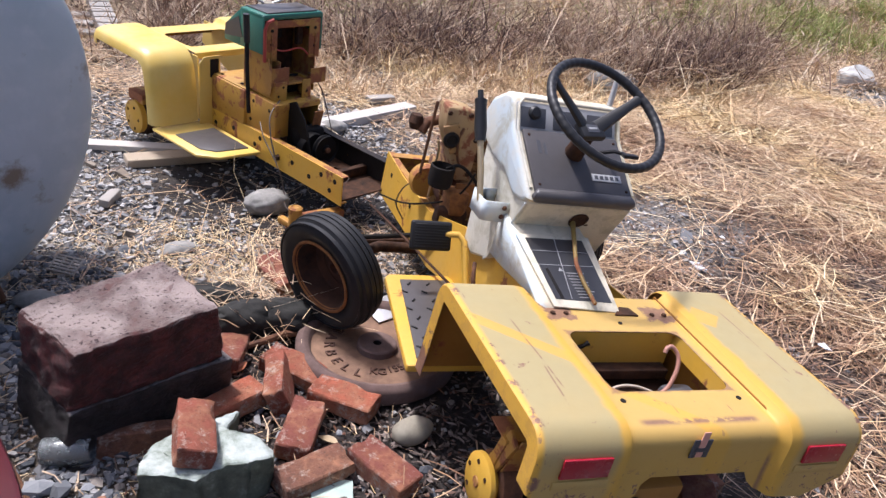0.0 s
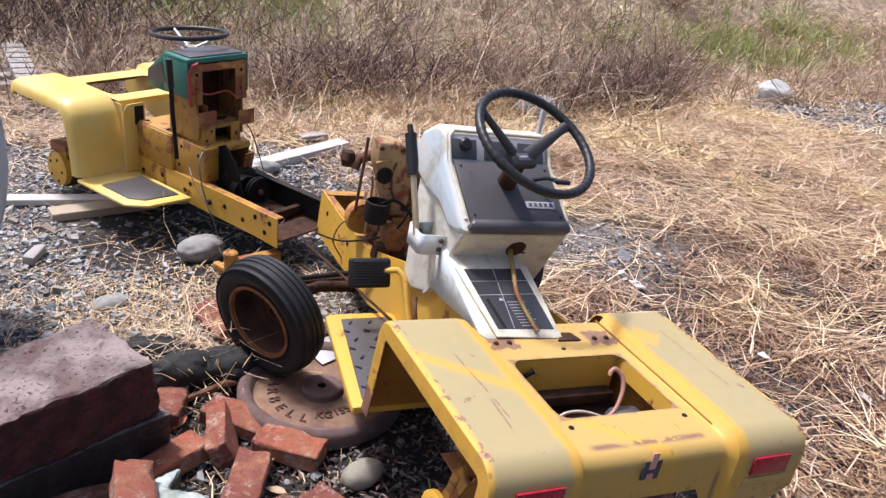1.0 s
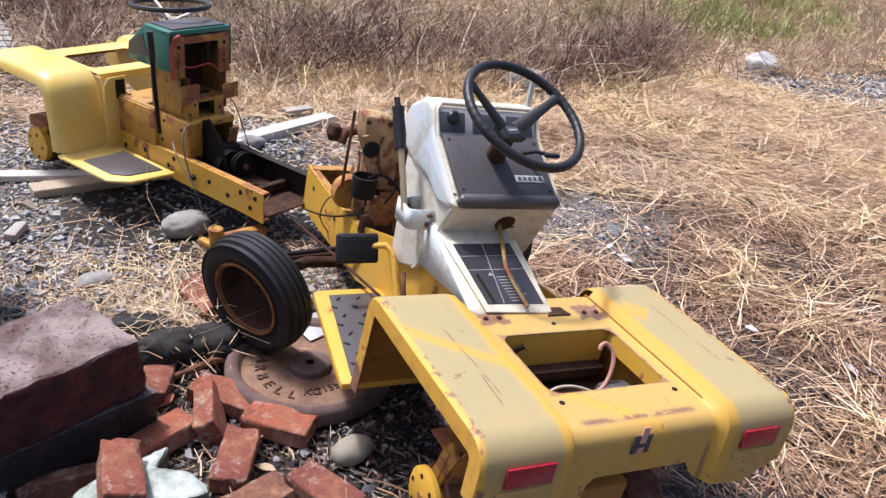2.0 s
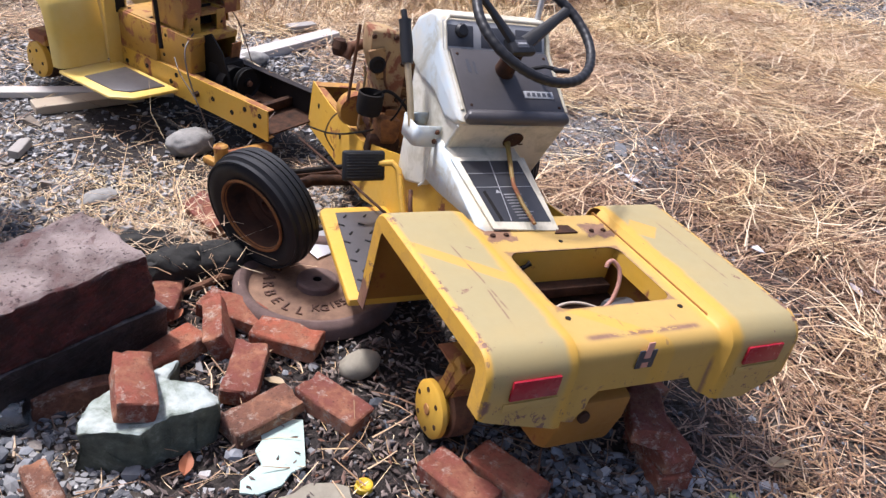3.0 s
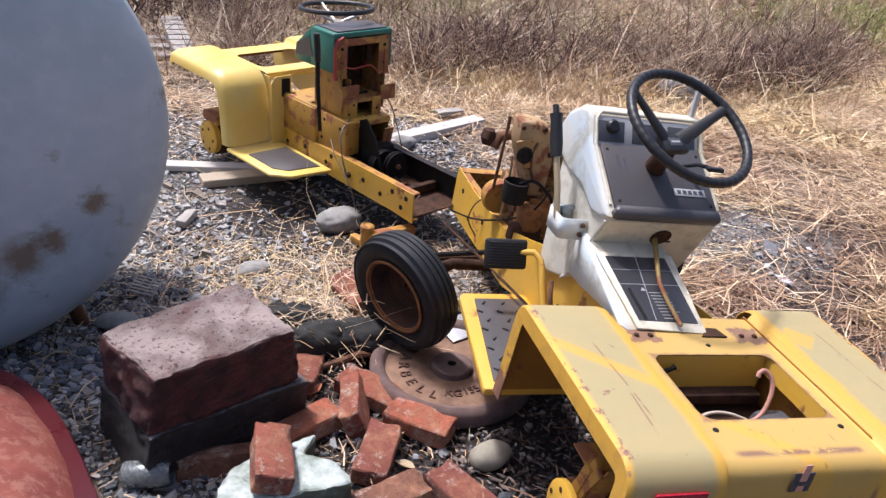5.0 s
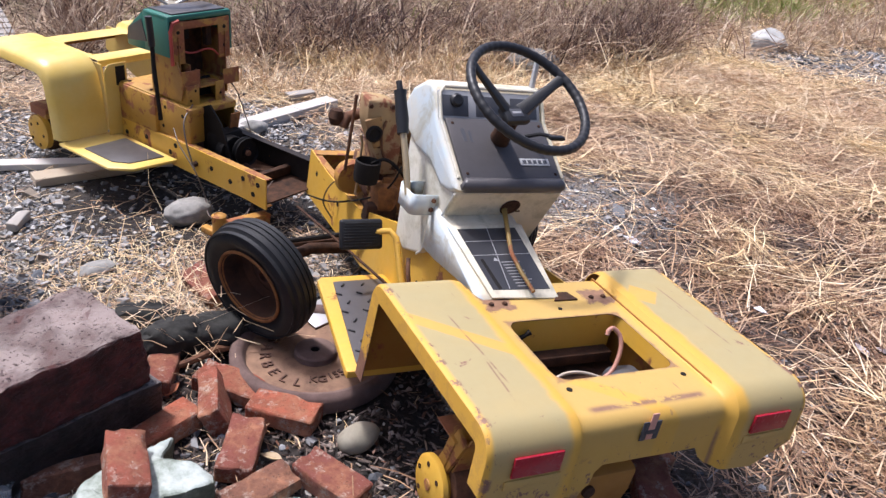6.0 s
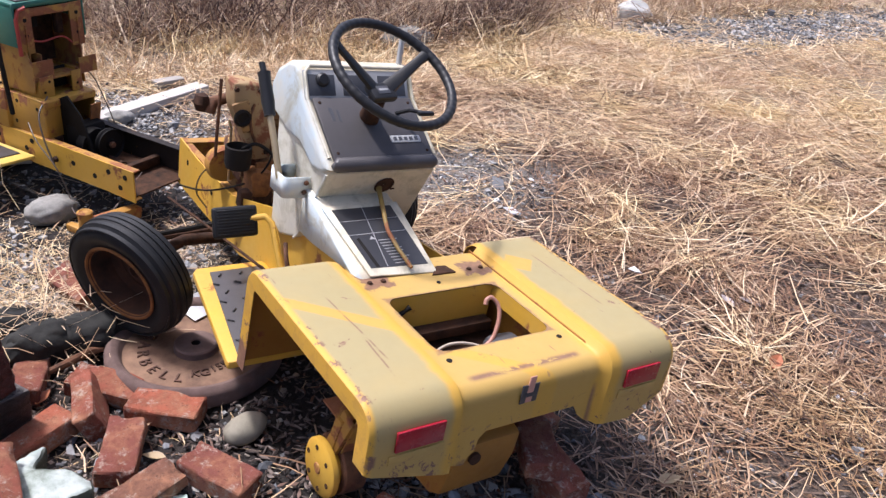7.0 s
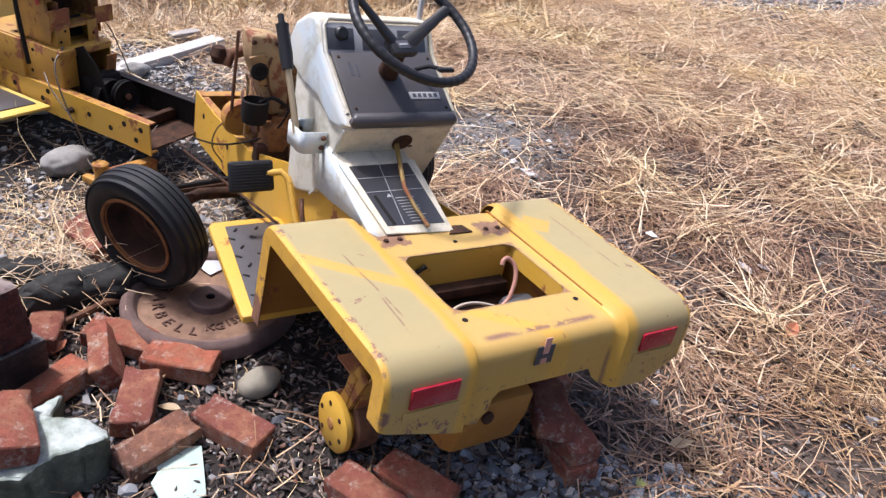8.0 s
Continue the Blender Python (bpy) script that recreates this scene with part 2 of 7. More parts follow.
    worn = m.ramp(m.math("ADD", worn, m.math("MULTIPLY", m.math("SUBTRACT", m.noise(6, 6), 0.5), 1.2)), ((0.6, (0.75, 0.75, 0.75)), (1.15, BLACK)))
    dusty = m.math("MAXIMUM", dusty, worn)
    c = m.mix(dusty, c, m.ramp(m.noise(80, 8, 0.75), ((0.3, (0.07, 0.062, 0.054)), (0.5, (0.18, 0.165, 0.145)), (0.7, (0.36, 0.34, 0.31)))))
    bank = m.ramp(m.math("SUBTRACT", m.math("ADD", xyz.outputs[1], m.math("MULTIPLY", xyz.outputs[0], 0.12)), 4.6), ((0.0, BLACK), (0.9, WHITE)))
    turf = m.ramp(m.noise(9, 8, 0.75), ((0.35, (0.16, 0.113, 0.075)), (0.5, (0.42, 0.315, 0.2)), (0.68, (0.7, 0.56, 0.37))))
    turf = m.mix(m.ramp(m.noise(0.9, 5, 0.6), ((0.5, BLACK), (0.66, (0.4, 0.4, 0.4)))), turf, (0.32, 0.3, 0.12))
    c = m.mix(bank, c, turf)
    vor = m.add("ShaderNodeTexVoronoi")
    vor.inputs["Scale"].default_value = 45
    m.link(m.coord, vor.inputs["Vector"])
    m.bump(m.math("ADD", m.noise(80, 8, 0.75), m.math("MULTIPLY", vor.outputs["Distance"], 0.8)), 0.9, 0.012)
    return m.set(c, 0.95)


def mat_islands(name, stops, rough=0.85, grain=60, spec=None, tints=None):
    """Loose pieces, each of its own colour."""
    m = Nodes(name)
    rnd = m.add("ShaderNodeNewGeometry").outputs["Random Per Island"]
    c = m.ramp(rnd, stops)
    c = m.mix(m.math("MULTIPLY", m.noise(grain, 5, 0.7), 0.55), c, tuple(v * 0.4 for v in stops[0][1]))
    if tints:
        c = m.mix(1.0, c, m.ramp(m.noise(1.3, 4, 0.6), ((0.36, tints[0]), (0.5, tints[1]), (0.64, tints[2]))), "MULTIPLY")
    m.bump(m.noise(grain * 3, 4), 0.3, 0.002)
    return m.set(c, rough, 0.0, spec)


M = {
    "fender": mat_fender(),
    "yellow": painted("old_yellow_paint", (0.66, 0.37, 0.03), (0.6, 0.36, 0.06), wear=0.6),
    "yellow_bright": painted("bright_yellow_paint", (0.7, 0.45, 0.055), (0.74, 0.55, 0.17), wear=0.7, fade=0.47),
    "yellow_dull": painted("dull_brownish_yellow_paint", (0.5, 0.275, 0.03), (0.38, 0.2, 0.035), wear=0.54, rough=0.55),
    "yellow_rust": painted("rusting_yellow_paint", (0.5, 0.25, 0.025), (0.3, 0.15, 0.04), wear=0.5, rough=0.6),
    "lever_paint": painted("worn_olive_yellow_paint", (0.34, 0.225, 0.045), (0.25, 0.155, 0.045), wear=0.56, rough=0.55),
    # Darker orange for the pan's inner faces and the transmission case.
    "inside": painted("dark_orange_paint", (0.36, 0.16, 0.018), (0.27, 0.115, 0.016), wear=0.58, rough=0.6),
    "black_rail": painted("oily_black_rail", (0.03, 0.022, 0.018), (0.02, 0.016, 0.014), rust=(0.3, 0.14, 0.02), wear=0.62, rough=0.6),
    "engine": painted("engine_rust", (0.42, 0.26, 0.08), (0.22, 0.11, 0.05), rust=(0.06, 0.025, 0.015), wear=0.49, rough=0.75, chip=14.0),
    "engine_cover": painted("stained_engine_cover", (0.46, 0.31, 0.12), (0.3, 0.19, 0.1), rust=(0.13, 0.05, 0.025), wear=0.52, rough=0.7, chip=12.0),
    "green": painted("dark_green_paint", (0.02, 0.13, 0.09), (0.03, 0.17, 0.12), wear=0.66),
    "red_trim": plain("red_trim_paint", (0.4, 0.05, 0.03)),
    "black": plain("scuffed_black_vinyl", (0.016, 0.0155, 0.016), 0.46, grain=60, vary=0.4),
    "black_dash": plain("scuffed_black_dash", (0.075, 0.068, 0.067), 0.38, grain=18, vary=0.6),
    "gauge": plain("grey_gauge_panel", (0.075, 0.075, 0.08), 0.35, grain=30),
    "print_black": plain("worn_black_print", (0.035, 0.034, 0.036), 0.35, grain=50, vary=0.6),
    "bezel": plain("grey_bezel", (0.4, 0.395, 0.38), 0.45),
    "steel": plain("bare_steel", (0.5, 0.38, 0.22), 0.4, 0.6),
    "alu": plain("worn_aluminium", (0.6, 0.6, 0.6), 0.38, 0.6),
    "rust": rusted("brown_rust", (0.05, 0.022, 0.012), (0.24, 0.1, 0.04)),
    "rust_dark": rusted("dark_rust", (0.015, 0.01, 0.008), (0.11, 0.05, 0.025)),
    "rust_orange": rusted("orange_rust", (0.12, 0.045, 0.015), (0.42, 0.17, 0.04)),
    "plate_rust": rusted("plate_rust", (0.1, 0.055, 0.035), (0.34, 0.2, 0.12), scale=12),
    "plate_rim": rusted("plate_rim_rust", (0.09, 0.055, 0.045), (0.2, 0.13, 0.11), scale=14),
    "letter": rusted("letter_rust", (0.06, 0.03, 0.02), (0.16, 0.08, 0.05), scale=20),
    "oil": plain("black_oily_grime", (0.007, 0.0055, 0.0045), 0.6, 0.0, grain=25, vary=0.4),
    # Greasy parts, and dark discs and sheets that stand in for shaded openings.
    "grease_shade": plain("dark_grease_and_shade", (0.017, 0.014, 0.012), 0.85, 0.0, vary=0.5),
    "rubber": plain("weathered_rubber", (0.011, 0.011, 0.012), 0.55, grain=25, vary=0.55, bump=0.3),
    # Rust with the shade of a deep rim darkened into it.
    "rim_rust": rusted("rim_rust", (0.005, 0.004, 0.0035), (0.13, 0.048, 0.018), scale=7),
    "reflector": plain("red_reflector", (0.34, 0.008, 0.022), 0.25, grain=120, vary=0.2),
    "emblem": plain("worn_emblem_black", (0.05, 0.05, 0.055), 0.5),
    "emblem_pink": plain("worn_emblem_pink", (0.6, 0.3, 0.22), 0.5),
    "brick": mat_brick("old_red_brick", (0.37, 0.105, 0.052), (0.19, 0.058, 0.042)),
    "brick_brown": mat_brick("brown_brick", (0.2, 0.085, 0.05), (0.17, 0.075, 0.045)),
    "ground": mat_ground(),
    "gravel": mat_islands("grey_gravel", ((0.0, (0.1, 0.1, 0.105)), (0.25, (0.24, 0.24, 0.24)), (0.5, (0.4, 0.39, 0.37)), (0.74, (0.62, 0.6, 0.57)), (0.93, (0.34, 0.28, 0.21)))),
    "blue_gravel": mat_islands("blue_grey_crushed_stone", ((0.0, (0.05, 0.054, 0.062)), (0.3, (0.13, 0.138, 0.15)), (0.6, (0.24, 0.25, 0.265)), (0.85, (0.4, 0.41, 0.42)), (0.97, (0.3, 0.25, 0.2)))),
    "straw": mat_islands("dry_straw", ((0.0, (0.28, 0.18, 0.11)), (0.2, (0.5, 0.35, 0.22)), (0.45, (0.72, 0.55, 0.36)), (0.72, (0.88, 0.72, 0.5)), (0.93, (0.94, 0.86, 0.7))), 0.5, 30, None, ((0.95, 0.84, 0.74), (1.12, 1.04, 0.88), (1.16, 1.09, 0.8))),
    "straw_broken": mat_islands("trampled_brown_straw", ((0.0, (0.12, 0.066, 0.042)), (0.2, (0.22, 0.122, 0.07)), (0.45, (0.38, 0.235, 0.138)), (0.72, (0.54, 0.37, 0.225)), (0.93, (0.7, 0.55, 0.4))), 0.55, 30, None, ((0.8, 0.68, 0.6), (1.0, 0.92, 0.82), (1.06, 1.0, 0.78))),
    "under_straw": mat_islands("shaded_brown_straw", ((0.0, (0.04, 0.025, 0.019)), (0.35, (0.11, 0.068, 0.048)), (0.65, (0.22, 0.145, 0.098)), (0.85, (0.34, 0.25, 0.18)), (0.96, (0.26, 0.24, 0.23))), 0.75, 30),
    "twig": mat_islands("dark_twigs", ((0.0, (0.07, 0.036, 0.026)), (0.35, (0.2, 0.11, 0.075)), (0.65, (0.38, 0.24, 0.155)), (0.9, (0.6, 0.45, 0.31))), 0.8, 30),
    "shrub": mat_islands("purple_brown_twigs", ((0.0, (0.035, 0.018, 0.016)), (0.5, (0.095, 0.052, 0.044)), (0.9, (0.2, 0.125, 0.1))), 0.8, 30),
    "stalk": mat_islands("dead_stalks", ((0.0, (0.24, 0.145, 0.1)), (0.3, (0.46, 0.32, 0.21)), (0.6, (0.68, 0.52, 0.35)), (0.85, (0.86, 0.72, 0.52)), (0.97, (0.32, 0.21, 0.16))), 0.75, 30),
    "grass": mat_islands("green_grass", ((0.0, (0.22, 0.25, 0.06)), (0.4, (0.46, 0.5, 0.15)), (0.7, (0.66, 0.6, 0.3)), (0.95, (0.34, 0.43, 0.1))), 0.7, 30),
    "leaf": mat_islands("leaf_litter", ((0.0, (0.035, 0.024, 0.02)), (0.35, (0.1, 0.07, 0.056)), (0.6, (0.17, 0.125, 0.1)), (0.86, (0.36, 0.29, 0.245)), (0.95, (0.2, 0.085, 0.045))), 0.75, 40),
    "wood": plain("weathered_board", (0.42, 0.34, 0.24), 0.8, grain=12, vary=0.3),
    "wood_white": plain("whitewashed_board", (0.52, 0.48, 0.43), 0.7, grain=12, vary=0.2),
    "wood_grey": plain("grey_board", (0.36, 0.33, 0.29), 0.85, grain=12, vary=0.3),
    "stone": rusted("grey_fieldstone", (0.15, 0.145, 0.13), (0.42, 0.4, 0.36), scale=16, bump=0.8),
    "stone_pale": rusted("pale_boulder_stone", (0.3, 0.29, 0.265), (0.66, 0.64, 0.59), scale=12, bump=0.8),
    "stone_tan": rusted("tan_cobble", (0.2, 0.175, 0.125), (0.37, 0.335, 0.26), scale=9, bump=0.25),
    "tile": plain("mint_board", (0.46, 0.58, 0.5), 0.85, grain=22, vary=0.42, bump=0.5),
    "paper": plain("pale_litter", (0.8, 0.8, 0.8), 0.5),
    "wire": plain("wire_dark", (0.1, 0.07, 0.05), 0.5),
    "wire_pale": plain("wire_pale", (0.5, 0.42, 0.33), 0.5),
    "hose": plain("pink_hose", (0.42, 0.2, 0.14), 0.5),
}


for key, level in (("grease_shade", 0.12), ("oil", 0.12), ("rubber", 0.3), ("black", 0.35), ("black_dash", 0.35), ("black_rail", 0.2), ("rust_dark", 0.2)):
    dull(M[key], level)


# ---- building blocks ----
def bm_join(*many):
    """One bmesh out of several."""
    out = bmesh.new()
    for bm in many:
        me = bpy.data.meshes.new("joined")
        bm.to_mesh(me)
        bm.free()
        out.from_mesh(me)
        bpy.data.meshes.remove(me)
    return out


def bm_box(sx, sy, sz, at=(0, 0, 0), bevel=0.0, turn=None, segments=2):
    bm = bmesh.new()
    bmesh.ops.create_cube(bm, size=1, matrix=Matrix.Diagonal((sx, sy, sz, 1)))
    if bevel:
        bmesh.ops.bevel(bm, geom=bm.edges[:], offset=bevel, segments=segments, affect="EDGES", profile=0.5)
    if turn:
        bmesh.ops.transform(bm, matrix=turn, verts=bm.verts[:])
    bmesh.ops.translate(bm, vec=at, verts=bm.verts[:])
    return bm


def bm_prism(outline, lo, hi, axis="x", bevel=0.0):
    """A plate or block: an outline of two coordinates, pushed from lo to hi along the third axis."""
    bm = bmesh.new()
    place = {"x": lambda a, b, c: (c, a, b), "y": lambda a, b, c: (a, c, b), "z": lambda a, b, c: (a, b, c)}[axis]
    low = [bm.verts.new(place(a, b, lo)) for a, b in outline]
    high = [bm.verts.new(place(a, b, hi)) for a, b in outline]
    bm.faces.new(low)
    bm.faces.new(high)
    for i in range(len(outline)):
        j = (i + 1) % len(outline)
        bm.faces.new((low[i], low[j], high[j], high[i]))
    bmesh.ops.recalc_face_normals(bm, faces=bm.faces[:])
    if bevel:
        bmesh.ops.bevel(bm, geom=bm.edges[:], offset=bevel, segments=2, affect="EDGES", profile=0.5)
    return bm


def bm_tube(points, radius, sides=8, close=False):
    """A bent rod along points; radius may be a list."""
    bm = bmesh.new()
    pts = [Vector(p) for p in points]
    n = len(pts)
    radii = radius if isinstance(radius, (list, tuple)) else [radius] * n
    rings, normal = [], None
    for i, p in enumerate(pts):
        if close:
            along = pts[(i + 1) % n] - pts[i - 1]
        else:
            along = pts[min(i + 1, n - 1)] - pts[max(i - 1, 0)]
        along.normalize()
        if normal is None:
            normal = along.orthogonal().normalized()
        normal = (normal - along * normal.dot(along)).normalized()
        side = along.cross(normal)
        rings.append([bm.verts.new(p + (normal * math.cos(2 * math.pi * k / sides) + side * math.sin(2 * math.pi * k / sides)) * radii[i]) for k in range(sides)])
    for i in range(n if close else n - 1):
        a, b = rings[i], rings[(i + 1) % n]
        for k in range(sides):
            bm.faces.new((a[k], a[(k + 1) % sides], b[(k + 1) % sides], b[k]))
    if not close:
        bm.faces.new(rings[0][::-1])
        bm.faces.new(rings[-1])
    bmesh.ops.recalc_face_normals(bm, faces=bm.faces[:])
    return bm


def curved(points, steps=6):
    """A smooth run through the given points, for wires and hoses."""
    p = [Vector(q) for q in points]
    p = [p[0] * 2 - p[1]] + p + [p[-1] * 2 - p[-2]]
    out = []
    for a, b, c, d in zip(p, p[1:], p[2:], p[3:]):
        for k in range(steps):
            t = k / steps
            out.append(0.5 * (2 * b + (c - a) * t + (2 * a - 5 * b + 4 * c - d) * t * t + (3 * b - a - 3 * c + d) * t ** 3))
    return out + [p[-2]]


def bm_lathe(profile, steps=40, turn=None, at=(0, 0, 0)):
    """A closed profile of (radius, height) turned round z."""
    bm = bmesh.new()
    rings = [[bm.verts.new((max(r, 0.0004) * math.cos(2 * math.pi * k / steps), max(r, 0.0004) * math.sin(2 * math.pi * k / steps), z)) for r, z in profile] for k in range(steps)]
    m = len(profile)
    for k in range(steps):
        a, b = rings[k], rings[(k + 1) % steps]
        for i in range(m - 1):
            bm.faces.new((a[i], b[i], b[i + 1], a[i + 1]))
    bmesh.ops.recalc_face_normals(bm, faces=bm.faces[:])
    if turn:
        bmesh.ops.transform(bm, matrix=turn, verts=bm.verts[:])
    bmesh.ops.translate(bm, vec=at, verts=bm.verts[:])
    return bm


def bm_rock(sx, sy, sz, seed, rough=0.16, cuts=3, freq=1.6):
    """A rounded, uneven stone that stands on z = 0."""
    bm = bmesh.new()
    bmesh.ops.create_icosphere(bm, subdivisions=cuts, radius=1)
    for v in bm.verts:
        d = v.co.normalized()
        k = 1 + rough * noise.fractal(d * freq + Vector((seed * 7.1, seed * 3.3, 0)), 1.0, 2.0, 4)
        v.co = Vector((d.x * sx, d.y * sy, d.z * sz)) * k
    low = min(v.co.z for v in bm.verts)
    for v in bm.verts:
        v.co.z -= low
    return bm


def roughen(bm, amount, freq, seed=0.0):
    for v in bm.verts:
        v.co += noise.noise_vector(v.co * freq + Vector((seed, seed * 2, 0))) * amount
    return bm


def mesh_of(bm, name, material, smooth=True):
    me = bpy.data.meshes.new(name)
    bm.to_mesh(me)
    bm.free()
    me.materials.append(material)
    if smooth:
        me.shade_smooth()
        me.set_sharp_from_angle(angle=radians(38))
    return me


def part(name, bm, material, parent, label="", smooth=True):
    ob = new(name, mesh_of(bm, name, material, smooth))
    ob.parent = parent
    if label:
        tagged(ob, label)
    return ob


def thing(name, label, category, m=None, bm=None, material=None, group="", kind="", smooth=True):
    ob = new(name, mesh_of(bm, name, material, smooth) if bm else None)
    if m is not None:
        ob.matrix_world = m
    return tagged(ob, label, category, group, kind)


def arc(cx, cy, r, a0, a1, n):
    return [(cx + r * math.cos(radians(a0 + (a1 - a0) * i / n)), cy + r * math.sin(radians(a0 + (a1 - a0) * i / n))) for i in range(n + 1)]


# ---- ground ----
def lift(x, y):
    """The ground's height: flat yard, a bank behind the brush."""
    back = max(0.0, y + 0.12 * x - 5.2)
    rise = 0.3 * back * min(1.0, back / 2.5)
    rise = rise if back < 9 else 2.7 + 0.02 * (back - 9)
    mat = min(1.0, max(0.0, (x + 0.2 * y - 1.0) * 2.5))
    rise += mat * 0.03 * noise.noise(Vector((x * 2.6, y * 2.6, 5))) + mat * 0.016 * noise.noise(Vector((x * 7, y * 7, 9)))
    bumps = 0.018 * noise.noise(Vector((x * 1.7, y * 1.7, 0))) + 0.009 * noise.noise(Vector((x * 6, y * 6, 3)))
    return rise + bumps - 0.004


def ground_sheet():
    near = np.arange(-4.0, 8.01, 0.08)
    xs = np.concatenate([[-400, -150, -60, -25, -12, -7, -5.2], near, [9, 11, 14, 20, 35, 60, 150, 400]])
    ys = np.concatenate([[-400, -150, -60, -25, -12, -7, -4.5, -3, -2], np.arange(-1.4, 7.01, 0.08), [7.6, 8.4, 9.5, 11, 13, 15, 20, 35, 60, 150, 400]])
    verts = [(x, y, lift(x, y)) for y in ys for x in xs]
    w = len(xs)
    faces = [(j * w + i, j * w + i + 1, (j + 1) * w + i + 1, (j + 1) * w + i) for j in range(len(ys) - 1) for i in range(w - 1)]
    me = bpy.data.meshes.new("ground")
    me.from_pydata(verts, [], faces)
    me.materials.append(M["ground"])
    me.shade_smooth()
    return tagged(new("ground", me), "bare dirt yard rising to a weedy bank", "ground", kind="structure")


ground = ground_sheet()


# ---- the front tractor ----
LEAN = Matrix(((0.995, 0, 0.0995, 0), (0, 1, 0, 0), (-0.0995, 0, 0.995, 0.0423), (0, 0, 0, 1)))


def bottom_edge(x):
    """How far down the rear panel reaches."""
    for x0, z0, x1, z1 in ((-0.46, 0.335, -0.425, 0.318), (-0.425, 0.318, -0.25, 0.268), (-0.25, 0.268, -0.165, 0.243), (-0.165, 0.243, -0.156, 0.264), (-0.156, 0.264, -0.142, 0.268), (-0.142, 0.268, -0.138, 0.308), (-0.138, 0.308, -0.12, 0.328), (-0.12, 0.328, 0.15, 0.325), (0.15, 0.325, 0.186, 0.272), (0.186, 0.272, 0.326, 0.258), (0.326, 0.258, 0.47, 0.335)):
        if x0 <= x <= x1:
            return z0 + (z1 - z0) * (x - x0) / (x1 - x0)
    return 0.3


def fender_pan(parent, material, top=0.475, length=0.0, low=0.165, well=True, half=0.445, inner=0.2, curl=0.06, rear=0.0, shoulder=False):
    """A pressed fender pan: two fenders, the deck between them with its opening, the rear panel, the front walls."""
    cols = [(-half, 0.05), (-half, 0.006), (-half + 0.006, 0.001), (-half + 0.018, 0), (-0.33, 0), (-inner - 0.04, 0), (-inner - 0.022, 0.004), (-inner - 0.01, 0.022), (-inner, 0.028), (-0.172, 0.028), (-0.164, 0.028), (-0.156, 0.028), (-0.141, 0.028), (-0.137, 0.028), (-0.12, 0.028), (-0.06, 0.028), (0.02, 0.028), (0.1, 0.028), (0.15, 0.028), (0.172, 0.028)]
    if shoulder:
        cols[:4] = [(-half, 0.06), (-half + 0.004, 0.028), (-half + 0.017, 0.011), (-half + 0.05, 0.001)]
    cols += [(-x, d) for x, d in cols[8::-1]]
    front = 0.555 + length
    bm = bmesh.new()
    grid = []
    for x, d in cols:
        deck = d > 0.025 and abs(x) < half - 0.01
        zb = top - rear if rear else bottom_edge(x)
        rows = [(d, zb), (d, (zb + top - 0.065) / 2), (d, top - 0.065)]
        rows += arc(0.065, top - 0.065, 0.065 - d, 165, 90, 5)
        last = front + 0.06 - curl
        rows += [(0.12, top - d), (0.18, top - d), (0.3, top - d), (min(0.428, last - 0.03), top - d), (min(0.5, last - 0.01), top - d)]
        if deck:
            rows += [(front + 0.012, top - d)] + [(front + 0.02, top - d - 0.004 - 0.004 * k) for k in range(8)]
        else:
            rows += arc(front + 0.06 - curl, top - curl, curl - d, 90, 6, 5)
            rows += [(front + 0.067 - d, min(0.34, top - curl - 0.03)), (front + 0.075 - d, 0.25), (front + 0.085 - d, low)]
        grid.append([bm.verts.new((x, y, z)) for y, z in rows])
    for i in range(len(cols) - 1):
        a, b = grid[i], grid[i + 1]
        mid = abs(cols[i][0] + cols[i + 1][0]) / 2
        for j in range(len(a) - 1):
            ya = (a[j].co.y + a[j + 1].co.y) / 2
            flat = abs(a[j].co.z - a[j + 1].co.z) < 0.001
            if well and mid < 0.172 and flat and 0.18 < ya < 0.428:
                continue
            if j > 13 and abs(cols[i][1] - cols[i + 1][1]) > 0.005 and mid < 0.25 and cols[i][1] + cols[i + 1][1] > 0.02:
                continue
            bm.faces.new((a[j], b[j], b[j + 1], a[j + 1]))
    bmesh.ops.remove_doubles(bm, verts=bm.verts[:], dist=0.0006)
    bmesh.ops.recalc_face_normals(bm, faces=bm.faces[:])
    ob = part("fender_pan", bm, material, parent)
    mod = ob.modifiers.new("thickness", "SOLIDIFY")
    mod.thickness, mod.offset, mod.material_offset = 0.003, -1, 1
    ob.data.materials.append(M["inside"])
    for sx in (-1, 1) if well else ():
        for y0, sy in ((0.1795, 1), (0.4285, -1)):
            x0, z0, r = 0.1725 * sx, top - 0.028, 0.035
            pts = [(x0, y0)] + [(x0 - sx * (r - r * math.sin(radians(a))), y0 + sy * (r - r * math.cos(radians(a)))) for a in (0, 30, 60, 90)]
            part("corner_gusset", bm_prism(pts, z0 - 0.003, z0 + 0.0004, "z"), material, ob)
    even = ob.modifiers.new("even", "WEIGHTED_NORMAL")
    even.keep_sharp = True
    return ob


